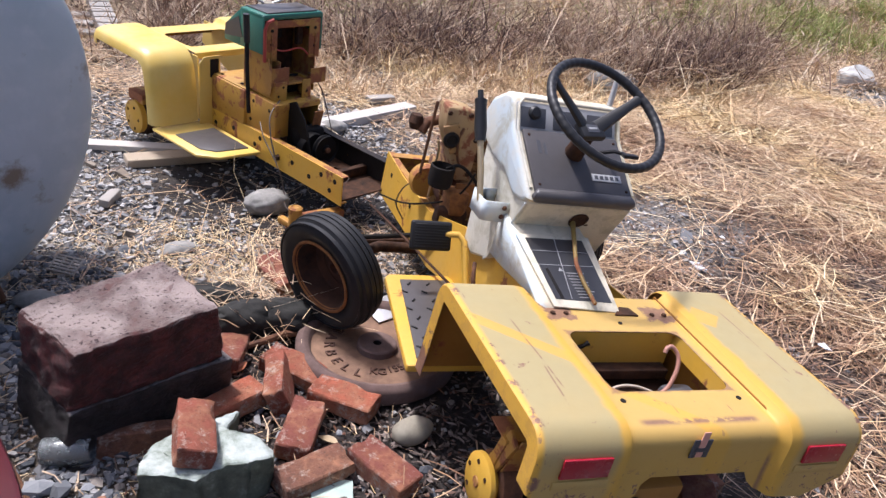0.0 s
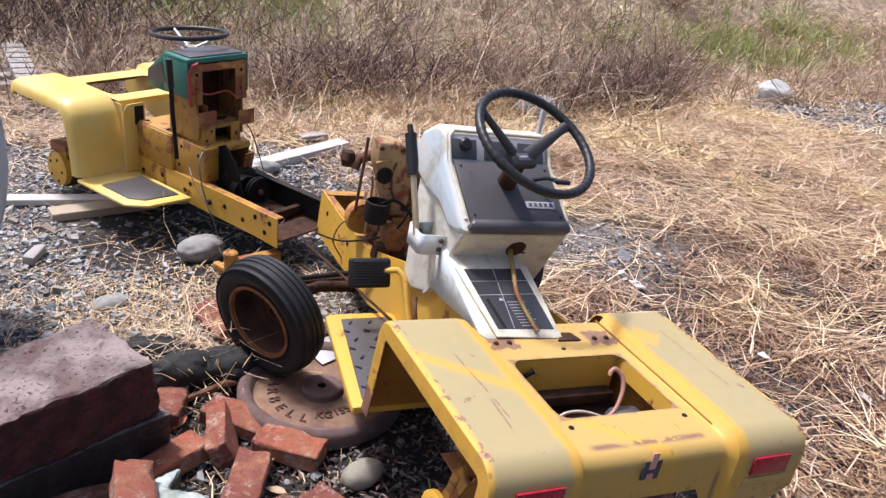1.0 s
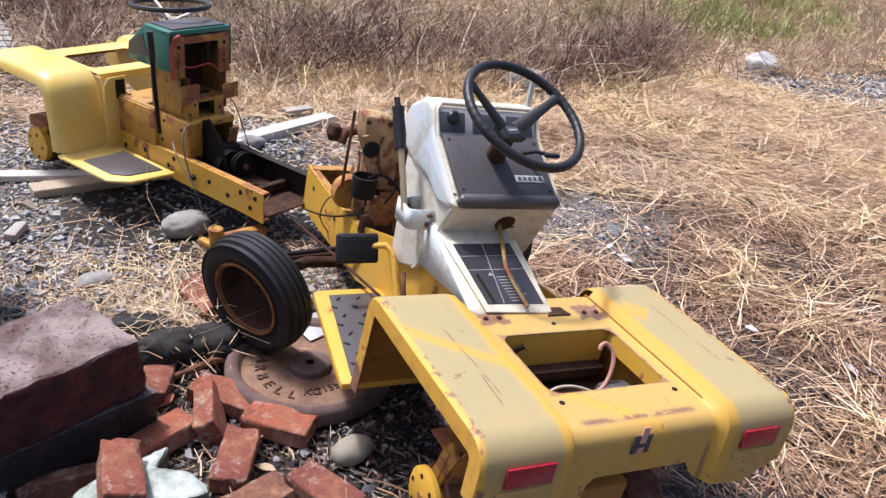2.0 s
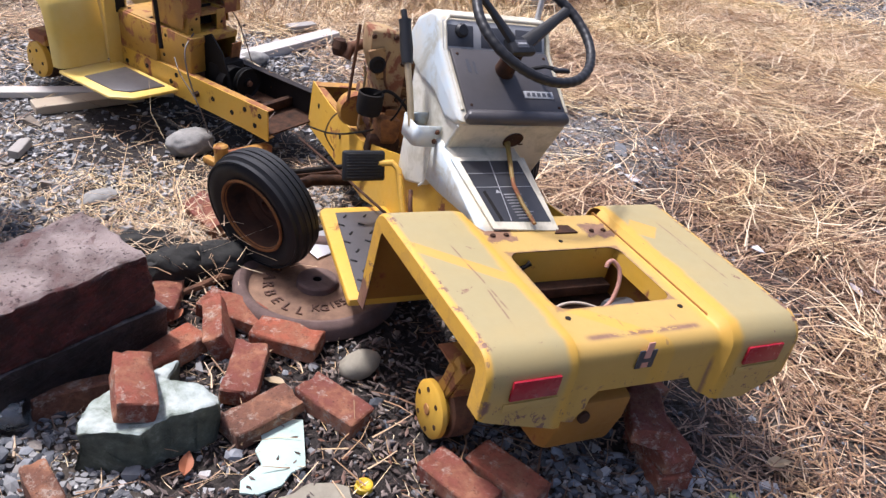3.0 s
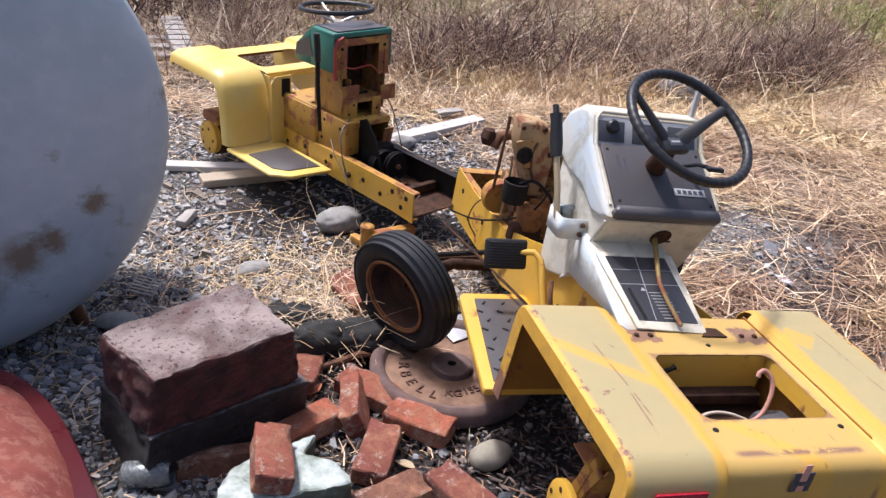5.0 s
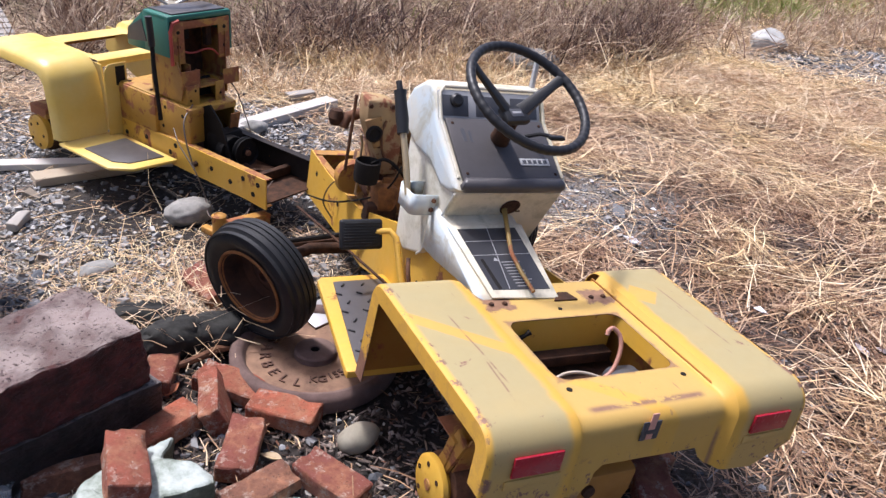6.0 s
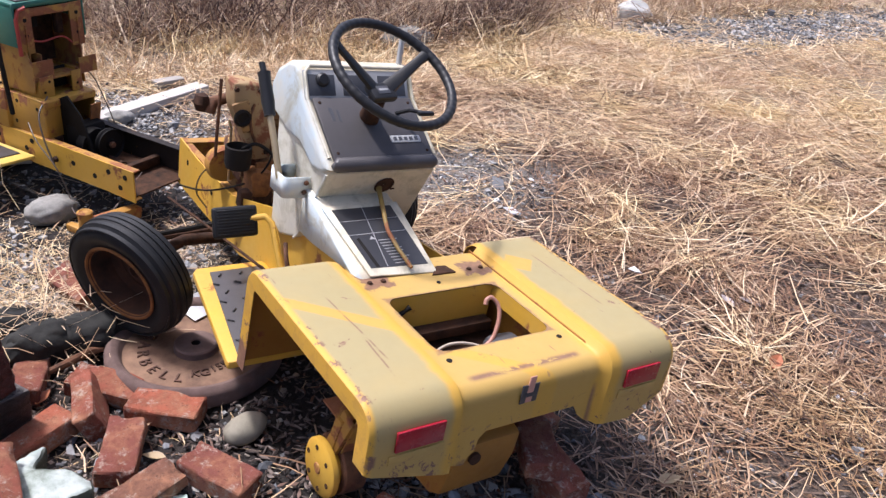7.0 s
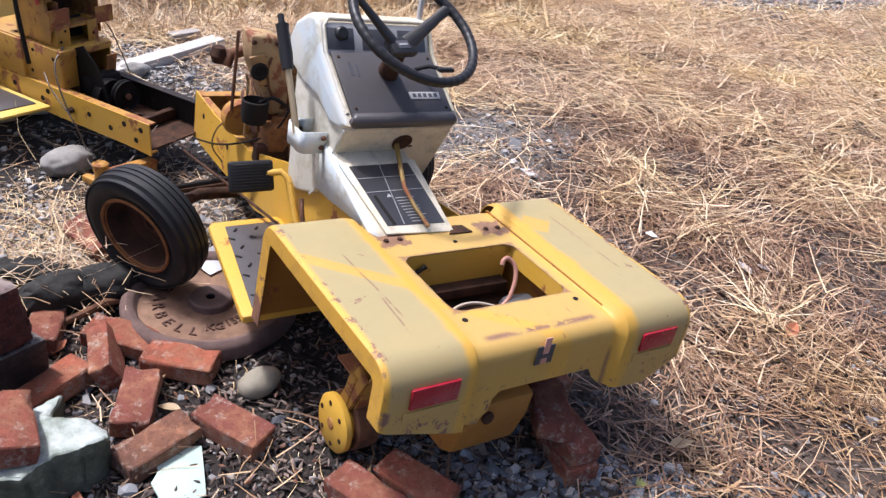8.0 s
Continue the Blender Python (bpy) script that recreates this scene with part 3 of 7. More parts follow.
def mat_console():
    """Chalky white enamel, yellowed at the edges, grimy and rust-freckled; bluish skylight painted on the open side."""
    m = Nodes("chalky_white_enamel")
    xyz = m.add("ShaderNodeSeparateXYZ")
    m.link(m.coord, xyz.inputs[0])
    # Left flank takes a painted bluish sky tint, the rest warm cream.
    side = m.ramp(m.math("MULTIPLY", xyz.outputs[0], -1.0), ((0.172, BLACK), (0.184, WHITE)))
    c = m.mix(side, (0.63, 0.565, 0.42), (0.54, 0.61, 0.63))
    c = m.mix(m.ramp(m.noise(6, 6, 0.65), ((0.46, BLACK), (0.64, (0.6, 0.6, 0.6)))), c, (0.65, 0.6, 0.47))
    c = m.mix(m.ramp(m.noise(9, 8, 0.72, distortion=0.6), ((0.49, BLACK), (0.62, (0.7, 0.7, 0.7)))), c, (0.38, 0.35, 0.24))
    streak = m.add("ShaderNodeMapping")
    streak.inputs["Scale"].default_value = (38, 38, 4)
    m.link(m.coord, streak.inputs[0])
    c = m.mix(m.ramp(m.noise(1, 4, 0.6, streak.outputs[0]), ((0.6, BLACK), (0.76, (0.3, 0.3, 0.3)))), c, (0.34, 0.27, 0.17))
    c = m.mix(m.ramp(m.noise(26, 7, 0.75), ((0.67, BLACK), (0.7, WHITE))), c, (0.16, 0.09, 0.05))
    m.bump(m.noise(110, 5), 0.12, 0.001)
    return m.set(c, m.math("ADD", m.math("MULTIPLY", m.noise(20, 4), 0.25), 0.52))


M["console"] = mat_console()


def front_tractor():
    t = thing("garden_tractor", "stripped yellow and white garden tractor standing on bricks", "garden tractor", LEAN)
    pan = fender_pan(t, M["fender"], length=0.03)
    tagged(pan, "sun-bleached yellow fender pan with chipped edges")
    # well under the opening
    walls = bm_join(bm_box(0.344, 0.004, 0.1, (0, 0.43, 0.395)), bm_box(0.004, 0.25, 0.05, (0.174, 0.304, 0.42)), bm_box(0.004, 0.25, 0.05, (-0.174, 0.304, 0.42)), bm_box(0.344, 0.004, 0.04, (0, 0.178, 0.425)))
    part("opening_rim", walls, M["yellow"], t)
    for sx in (-1, 1):
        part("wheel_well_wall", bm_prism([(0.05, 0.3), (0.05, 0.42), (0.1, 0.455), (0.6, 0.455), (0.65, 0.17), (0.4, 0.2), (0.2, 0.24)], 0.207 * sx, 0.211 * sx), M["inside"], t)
        refl = part("rear_reflector", bm_box(0.117, 0.007, 0.05, (0.327 * sx, -0.004, 0.398), 0.002), M["reflector"], t, "red plastic reflector")
        part("reflector_recess", bm_box(0.135, 0.004, 0.022, (0.327 * sx, -0.0015, 0.352), 0.0015), M["fender"], t)
    for x in (-0.166, 0.166):
        part("bolt_hole", bm_lathe([(0, 0), (0.007, 0), (0.007, 0.002), (0, 0.002)], 14, at=(x, 0.147, 0.4472)), M["grease_shade"], t)
    part("bolt_hole", bm_lathe([(0, 0), (0.006, 0), (0.006, 0.002), (0, 0.002)], 14, at=(0.016, 0.468, 0.4472)), M["grease_shade"], t)
    for x in (-0.15, 0.165):
        for k in (-0.02, 0.02):
            part("bolt", bm_lathe([(0, 0.004), (0.006, 0.004), (0.008, 0), (0, 0)], 10, at=(x + k, 0.51, 0.449)), M["rust_dark"], t)
    # emblem on the rear panel
    part("emblem_bar", bm_box(0.016, 0.003, 0.05, (-0.036, 0.024, 0.408), 0.001), M["emblem"], t)
    part("emblem_bar", bm_box(0.016, 0.003, 0.05, (-0.002, 0.024, 0.408), 0.001), M["emblem"], t)
    part("emblem_stem", bm_box(0.018, 0.003, 0.07, (-0.019, 0.023, 0.42), 0.001), M["emblem_pink"], t)
    part("emblem_cross", bm_box(0.03, 0.003, 0.012, (-0.019, 0.0225, 0.406), 0.001), M["emblem"], t)
    # footrest
    outline = [(-0.465, 0.668), (-0.467, 0.68), (-0.398, 1.165), (-0.38, 1.187), (-0.165, 1.19), (-0.155, 1.17), (-0.17, 0.68), (-0.175, 0.668)]
    step = part("footrest", bm_prism(outline, 0.142, 0.166, "z", 0.006), M["yellow"], t, "yellow footrest with worn edges")
    pad = [(-0.43, 0.70), (-0.352, 1.145), (-0.175, 1.15), (-0.2, 0.70)]
    mat = part("tread_mat", bm_prism(pad, 0.1645, 0.1705, "z", 0.002), M["black_dash"], step, "grey-black treaded footrest mat")
    for r in range(8):
        for c in range(4):
            y = 0.75 + 0.052 * r
            x = -0.405 + 0.068 * c + 0.022 * (r % 2) + 0.02 * (r / 8) * 3
            if x < -0.2:
                turn = Matrix.Rotation(radians(50 if r % 2 else -40), 4, "Z")
                part("tread_stud", bm_box(0.022, 0.007, 0.005, (x, y, 0.1725), 0.002, turn, 1), M["black"], mat)
    # main frame
    rail = [(0.62, 0.2), (0.62, 0.42), (0.65, 0.42), (0.9, 0.392), (1.17, 0.367), (1.27, 0.335), (1.5, 0.265), (1.85, 0.255), (2.09, 0.266), (2.09, 0.07), (1.4, 0.08), (1.2, 0.13), (0.9, 0.18)]
    for sx in (-1, 1):
        side = part("frame_rail", bm_prism(rail, 0.15 * sx, 0.156 * sx), M["yellow"], t, "yellow frame rail, rust at the edges")
        part("rail_flange", bm_box(0.028, 0.62, 0.005, (0.137 * sx, 1.79, 0.258)), M["yellow_rust"], side)
        part("rail_flange", bm_box(0.028, 0.54, 0.005, (0.137 * sx, 0.9, 0.364)), M["yellow_rust"], side)
        for y, z in ((1.98, 0.2), (1.86, 0.13), (1.7, 0.19), (1.42, 0.15), (1.3, 0.26), (0.95, 0.26)):
            part("rail_hole", bm_lathe([(0, 0), (0.011, 0), (0.011, 0.002), (0, 0.002)], 12, Matrix.Rotation(radians(90), 4, "Y"), (0.1565 * sx - 0.001, y, z)), M["grease_shade"], side)
    part("front_crossmember", bm_join(bm_box(0.3, 0.006, 0.19, (0, 2.085, 0.165)), bm_box(0.3, 0.05, 0.005, (0, 2.06, 0.262))), M["yellow_rust"], t)
    part("frame_floor", bm_box(0.29, 1.1, 0.006, (0, 1.5, 0.1)), M["grease_shade"], t)
    # console
    cons = [(0.915, 0.392), (0.79, 0.632), (0.8, 0.662), (0.975, 0.782), (1.02, 0.85), (1.06, 0.85), (1.14, 0.78), (1.12, 0.35), (1.05, 0.33), (0.945, 0.37)]
    cb = bm_prism(cons, -0.176, 0.176, "x")
    corners = [e for e in cb.edges if all(abs(abs(v.co.x) - 0.176) < 0.001 for v in e.verts) and e.verts[0].co.x * e.verts[1].co.x > 0]
    bmesh.ops.bevel(cb, geom=corners, offset=0.01, segments=3, affect="EDGES", profile=0.5)
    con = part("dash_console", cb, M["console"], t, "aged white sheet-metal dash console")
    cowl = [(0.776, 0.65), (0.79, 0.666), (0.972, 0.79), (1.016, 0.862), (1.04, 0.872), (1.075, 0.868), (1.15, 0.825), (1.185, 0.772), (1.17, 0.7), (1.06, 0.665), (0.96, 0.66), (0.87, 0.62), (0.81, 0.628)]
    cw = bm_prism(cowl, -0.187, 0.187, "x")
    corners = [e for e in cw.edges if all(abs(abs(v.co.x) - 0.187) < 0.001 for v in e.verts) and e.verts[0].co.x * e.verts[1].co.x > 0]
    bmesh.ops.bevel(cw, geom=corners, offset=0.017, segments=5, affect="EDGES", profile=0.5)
    part("dash_cowl", cw, M["console"], con, "white pressed cowl with flaking paint, skylight tint on its side")
    flange = bm_tube([(-0.179, 0.792, 0.632), (-0.18, 0.84, 0.54), (-0.181, 0.916, 0.394), (-0.178, 0.948, 0.368)], 0.004, 6)
    part("side_flange", flange, M["console"], con)
    u = Vector((0, 0.185, 0.127)).normalized()
    nrm = Vector((0, -u.z, u.y))
    face = Matrix(((1, 0, 0, 0), (0, u.y, nrm.y, 0.88), (0, u.z, nrm.z, 0.7275), (0, 0, 0, 1)))
    low = bm_box(0.325, 0.215, 0.014, (0, -0.002, 0.004), 0.006)
    bmesh.ops.transform(low, matrix=face, verts=low.verts[:])
    part("dash_panel", low, M["black_dash"], con, "scuffed black lower dash panel")
    lip = bm_tube([(-0.166, 0.79, 0.664), (-0.163, 0.788, 0.662), (-0.155, 0.786, 0.661), (0.155, 0.786, 0.661), (0.163, 0.788, 0.662), (0.166, 0.79, 0.664)], [0.008, 0.016, 0.021, 0.021, 0.016, 0.008], 18)
    part("dash_lip", lip, M["black_dash"], con)
    badge = bm_box(0.1, 0.024, 0.003, (0.085, -0.045, 0.0125), 0.001)
    bmesh.ops.transform(badge, matrix=face, verts=badge.verts[:])
    plate = part("badge", badge, M["bezel"], con, "small silver badge with worn script")
    script = bm_join(*[bm_box(0.011, 0.012, 0.001, (0.05 + 0.0175 * k, -0.045, 0.0145)) for k in range(5)])
    bmesh.ops.transform(script, matrix=face, verts=script.verts[:])
    part("badge_bar", script, M["gauge"], plate)
    mark = bm_join(bm_box(0.012, 0.045, 0.0006, (-0.12, 0.045, 0.0113)), bm_box(0.009, 0.04, 0.0006, (-0.1, 0.04, 0.0113)))
    bmesh.ops.transform(mark, matrix=face, verts=mark.verts[:])
    part("worn_marking", mark, M["gauge"], con)
    u2 = Vector((0, 0.047, 0.085)).normalized()
    n2 = Vector((0, -u2.z, u2.y))
    face2 = Matrix(((1, 0, 0, 0), (0, u2.y, n2.y, 0.994), (0, u2.z, n2.z, 0.826), (0, 0, 0, 1)))
    bez = bm_box(0.338, 0.088, 0.012, (-0.008, -0.008, 0.002), 0.004)
    bmesh.ops.transform(bez, matrix=face2, verts=bez.verts[:])
    bezel = part("gauge_bezel", bez, M["bezel"], con)
    for x, w in ((-0.124, 0.082), (-0.011, 0.094), (0.104, 0.092)):
        g = bm_box(w, 0.06, 0.004, (x, -0.008, 0.0075), 0.0015)
        bmesh.ops.transform(g, matrix=face2, verts=g.verts[:])
        part("gauge_panel", g, M["gauge"], bezel)
    knob = bm_lathe([(0, 0), (0.02, 0), (0.02, 0.008), (0.014, 0.014), (0, 0.014)], 20, at=(-0.122, 0.006, 0.009))
    bmesh.ops.transform(knob, matrix=face2, verts=knob.verts[:])
    part("light_switch", knob, M["black"], bezel)
    lf = Vector((0, 0.105, -0.21)).normalized()
    ign = bm_lathe([(0, -0.001), (0.028, -0.001), (0.032, 0.003), (0.026, 0.004), (0.024, 0.001), (0, 0.001)], 24, Matrix(((1, 0, 0, 0), (0, lf.y, lf.z, 0), (0, lf.z, -lf.y, 0), (0, 0, 0, 1))), (0.024, 0.8165, 0.5815))
    part("ignition_hole", ign, M["rust_dark"], con, "rusty empty ignition hole")
    # steering
    ax = Vector((0.106, -0.517, 0.849)).normalized()
    base = Vector((-0.01, 0.915, 0.733))
    ring_c = Vector((-0.027, 0.77, 0.9216))
    hub = ring_c - ax * 0.085
    gaiter = [base - ax * 0.012, base + ax * 0.006, base + ax * 0.03, base.lerp(hub, 0.6), hub]
    col = part("steering_column", bm_tube(gaiter, [0.042, 0.038, 0.029, 0.026, 0.022], 20), M["rust_dark"], t, "rust-brown steering column")
    right = Vector((0, 1, 0)).cross(ax).normalized()
    right = -right if right.x < 0 else right
    up = ax.cross(right)
    ring = [ring_c + (right * math.cos(a) + up * math.sin(a)) * 0.178 for a in [2 * math.pi * k / 192 for k in range(192)]]
    wheel = part("steering_wheel", bm_tube(ring, [0.0132 + 0.0006 * math.cos(k * math.pi / 2) for k in range(192)], 10, True), M["black"], t, "black plastic steering wheel with finger grips")
    for a in (35, 154):
        d = right * math.cos(radians(a)) + up * math.sin(radians(a))
        p0, p1 = hub + d * 0.012 + ax * 0.006, ring_c + d * 0.174
        along = (p1 - p0).normalized()
        side = ax.cross(along).normalized()
        thick = along.cross(side)
        bm = bmesh.new()
        rings = []
        for f, w, h in ((0.0, 0.024, 0.008), (0.25, 0.02, 0.008), (0.8, 0.0135, 0.007), (1.0, 0.016, 0.009)):
            p = p0.lerp(p1, f)
            rings.append([bm.verts.new(p + side * w * u + thick * h * e) for u, e in ((-1, -0.6), (-0.85, 0.6), (-0.4, 1.0), (0.4, 1.0), (0.85, 0.6), (1, -0.6))])
        for a_, b_ in zip(rings, rings[1:]):
            for k in range(6):
                bm.faces.new((a_[k], a_[(k + 1) % 6], b_[(k + 1) % 6], b_[k]))
        bm.faces.new(rings[0])
        bm.faces.new(rings[-1])
        bmesh.ops.recalc_face_normals(bm, faces=bm.faces[:])
        part("spoke", bm, M["black"], wheel)
    tilt = ax.to_track_quat("Z", "Y").to_matrix().to_4x4()
    part("hub_cap", bm_box(0.085, 0.056, 0.024, hub + ax * 0.008, 0.008, tilt), M["black"], wheel)
    part("hub_badge", bm_box(0.042, 0.026, 0.002, hub + ax * 0.0205, 0.0006, tilt), M["gauge"], wheel)
    part("hub_script", bm_box(0.03, 0.006, 0.001, hub + ax * 0.022, 0, tilt), M["bezel"], wheel)
    part("throttle_lever", bm_join(bm_tube([(0.09, 0.92, 0.76), (0.1, 0.86, 0.79), (0.12, 0.82, 0.795)], 0.006, 8), bm_box(0.05, 0.02, 0.012, (0.125, 0.815, 0.795), 0.004)), M["black"], t)
    part("choke_stalk", bm_tube([(0.16, 1.05, 0.86), (0.165, 1.06, 0.97)], 0.009, 8), M["alu"], t)
    # lever on the console's side
    lever = part("lift_lever", bm_tube([(-0.25, 0.93, 0.57), (-0.253, 0.97, 0.65), (-0.255, 1.03, 0.74)], 0.0095, 10), M["steel"], t, "steel lift lever")
    part("lever_grip", bm_tube([(-0.255, 1.018, 0.722), (-0.255, 1.04, 0.757), (-0.256, 1.075, 0.815), (-0.256, 1.083, 0.828), (-0.256, 1.084, 0.829), (-0.257, 1.1, 0.85)], [0.016, 0.019, 0.017, 0.019, 0.009, 0.009], 14), M["black"], lever, "black rubber grip")
    strip = [(-0.176, 0.985), (-0.24, 0.985)] + arc(-0.24, 0.968, 0.017, 90, 180, 5) + arc(-0.24, 0.898, 0.017, 180, 270, 5) + [(-0.215, 0.88), (-0.178, 0.878)]
    bm = bmesh.new()
    walls = [[bm.verts.new((x, y, z)) for x, y in strip] for z in (0.528, 0.59)]
    for k in range(len(strip) - 1):
        bm.faces.new((walls[0][k], walls[0][k + 1], walls[1][k + 1], walls[1][k]))
    bracket = part("lever_bracket", bm, M["console"], t, "white bent-steel lever bracket")
    mod = bracket.modifiers.new("thickness", "SOLIDIFY")
    mod.thickness = 0.004
    for x, z in ((-0.192, 0.574), (-0.196, 0.546)):
        part("bracket_bolt", bm_lathe([(0, 0.006), (0.006, 0.005), (0.008, 0), (0, 0)], 8, Matrix.Rotation(radians(90), 4, "X"), (x, 0.877, z)), M["rust"], bracket)
    bead = [(-0.171, 0.806, 0.672), (-0.173, 0.968, 0.786), (-0.171, 1.006, 0.85), (-0.155, 1.016, 0.866), (0.155, 1.016, 0.866), (0.171, 1.006, 0.85), (0.173, 0.968, 0.786), (0.171, 0.806, 0.672)]
    part("face_bead", bm_tube([Vector(p) + Vector((0, -0.004, 0.003)) for p in bead], 0.0055, 8), M["console"], con)
    for x in (-0.145, 0.145):
        for k in (-0.085, 0.085):
            sc = bm_lathe([(0, 0.003), (0.004, 0.002), (0.005, 0), (0, 0)], 8, at=(x, k, 0.011))
            bmesh.ops.transform(sc, matrix=face, verts=sc.verts[:])
            part("panel_screw", sc, M["rust_dark"], con)
    scuff = bm_tube([(0.05, 0.83, 0.57), (0.056, 0.826, 0.562), (0.066, 0.825, 0.564)], 0.003, 6)
    part("keyhole_tab", scuff, M["rust_dark"], con)
    # brake pedal
    turn = Matrix.Rotation(radians(-22), 4, "X")
    pedal = part("brake_pedal", bm_box(0.143, 0.02, 0.096, (-0.29, 1.125, 0.348), 0.0095, turn, 3), M["rubber"], t, "black ribbed rubber brake pedal")
    for k in range(9):
        part("pedal_rib", bm_box(0.118, 0.004, 0.0045, Vector((-0.29, 1.125, 0.348)) + turn @ Vector((0, -0.01, -0.036 + 0.009 * k)), 0.0012, turn, 1), M["rubber"], pedal)
    part("pedal_arm", bm_tube([(-0.26, 1.135, 0.35), (-0.2, 1.11, 0.365), (-0.185, 1.09, 0.35), (-0.18, 1.02, 0.25), (-0.175, 0.98, 0.2)], 0.011, 10), M["yellow"], pedal)
    # tunnel and shift plate
    bm = bmesh.new()
    rings = []
    for y, z, l, r in ((0.525, 0.443, -0.182, 0.03), (0.58, 0.461, -0.186, 0.034), (0.8, 0.539, -0.19, 0.05), (0.9, 0.565, -0.18, 0.048)):
        rings.append([bm.verts.new(v) for v in ((l - 0.008, y, min(z - 0.012, 0.45 - 0.113 * (y - 0.605))), (l - 0.006, y, z - 0.009), (l - 0.003, y, z - 0.005), (l + 0.004, y, z), (r - 0.004, y, z), (r + 0.004, y, z - 0.006), (r + 0.04, y, z - 0.12))])
    for a, b in zip(rings, rings[1:]):
        for i in range(6):
            bm.faces.new((a[i], a[i + 1], b[i + 1], b[i]))
    bmesh.ops.recalc_face_normals(bm, faces=bm.faces[:])
    tun = part("tunnel_cover", bm, M["console"], t, "white tunnel cover")
    mod = tun.modifiers.new("thickness", "SOLIDIFY")
    mod.thickness, mod.offset = 0.004, -1
    a0, a1 = Vector((-0.07, 0.547, 0.452)), Vector((-0.07, 0.79, 0.538))
    v = (a1 - a0).normalized()
    n3 = Vector((0, -v.z, v.y))
    face3 = Matrix(((1, 0, 0, -0.07), (0, v.y, n3.y, a0.y), (0, v.z, n3.z, a0.z), (0, 0, 0, 1)))

    def on_plate(bm):
        bmesh.ops.transform(bm, matrix=face3, verts=bm.verts[:])
        return bm

    border = [(-0.118, 0.25), (0.122, 0.25), (0.114, -0.028), (-0.086, -0.012)]
    shift = part("shift_plate", on_plate(bm_prism(border, 0.002, 0.008, "z", 0.002)), M["console"], t, "cream shift quadrant plate with black printed field")
    part("printed_field", on_plate(bm_prism([(-0.094, 0.234), (0.093, 0.235), (0.1, 0.004), (-0.073, 0.013)], 0.0075, 0.0095, "z")), M["print_black"], shift)
    part("shift_slot", on_plate(bm_prism([(-0.069, 0.118), (-0.06, 0.121), (-0.046, 0.014), (-0.056, 0.012)], 0.0092, 0.0105, "z")), M["grease_shade"], shift)
    for k in range(9):
        w = 0.058 - 0.006 * (k % 3) - 0.004 * (k % 2)
        part("print_bar", on_plate(bm_box(w, 0.0022, 0.0006, (-0.008 + w / 2 + 0.0015 * k, 0.106 - 0.0108 * k, 0.0098))), M["bezel"], shift)
    part("print_mark", on_plate(bm_prism([(-0.03, 0.112), (-0.014, 0.112), (-0.022, 0.124)], 0.0093, 0.0101, "z")), M["bezel"], shift)
    for y, x0, x1 in ((0.186, -0.09, 0.095), (0.134, -0.085, 0.097)):
        part("print_line", on_plate(bm_box(x1 - x0, 0.0016, 0.0006, ((x0 + x1) / 2, y, 0.0098))), M["bezel"], shift)
    part("print_line", on_plate(bm_prism([(-0.0018, 0.234), (0.0, 0.234), (-0.022, 0.012), (-0.0238, 0.012)], 0.0095, 0.0101, "z")), M["bezel"], shift)
    part("hydro_lever", bm_tube([(0.012, 0.828, 0.572), (0.01, 0.82, 0.57), (0.0, 0.79, 0.562), (-0.03, 0.7, 0.53), (-0.042, 0.66, 0.516), (-0.043, 0.598, 0.493), (-0.036, 0.528, 0.468)], [0.011, 0.009, 0.0075, 0.0065, 0.006, 0.006, 0.0055], 10), M["lever_paint"], t, "bent yellow lever, paint worn to rust")
    part("plate_notch", bm_prism([(0.02, 0.505), (0.055, 0.545), (0.085, 0.542), (0.095, 0.503)], 0.4475, 0.4515, "z"), M["rust_dark"], t)
    # engine between the rails
    eng = part("engine_block", roughen(bm_join(bm_box(0.2, 0.26, 0.2, (0.02, 1.6, 0.3), 0.02), bm_box(0.17, 0.1, 0.34, (-0.01, 1.56, 0.46), 0.02), bm_box(0.05, 0.16, 0.24, (0.07, 1.5, 0.45), 0.015)), 0.006, 30), M["engine"], t, "rusted single-cylinder engine block")
    for k in range(6):
        part("cooling_fin", bm_box(0.19, 0.14, 0.005, (0.0, 1.58, 0.42 + 0.026 * k), 0.002), M["rust"], eng)
    part("gasket_hole", bm_lathe([(0, 0), (0.026, 0), (0.03, 0.006), (0.018, 0.008), (0.016, 0.002), (0, 0.002)], 20, Matrix.Rotation(radians(90), 4, "X"), (-0.035, 1.508, 0.545)), M["grease_shade"], eng)
    part("exhaust_elbow", bm_tube([(-0.06, 1.56, 0.585), (-0.13, 1.56, 0.59), (-0.19, 1.55, 0.575), (-0.205, 1.54, 0.54)], [0.016, 0.018, 0.02, 0.018], 14), M["rust"], eng)
    part("muffler_knob", roughen(bm_lathe([(0, -0.03), (0.02, -0.026), (0.029, 0), (0.02, 0.026), (0, 0.03)], 16, at=(-0.225, 1.56, 0.57)), 0.004, 40), M["rust_dark"], eng)
    part("stud_rod", bm_tube([(-0.19, 1.5, 0.4), (-0.185, 1.5, 0.67)], 0.006, 8), M["rust"], eng)
    part("carburettor_bowl", bm_lathe([(0.04, 0.0), (0.045, 0.02), (0.045, 0.075), (0.04, 0.078), (0.036, 0.03), (0, 0.03)], 22, at=(-0.137, 1.43, 0.385)), M["grease_shade"], eng)
    part("flywheel_shroud", bm_lathe([(0, 0), (0.06, 0), (0.066, 0.02), (0.06, 0.05), (0, 0.05)], 28, Matrix.Rotation(radians(-90), 4, "X"), (-0.12, 1.58, 0.33)), M["yellow_rust"], eng)
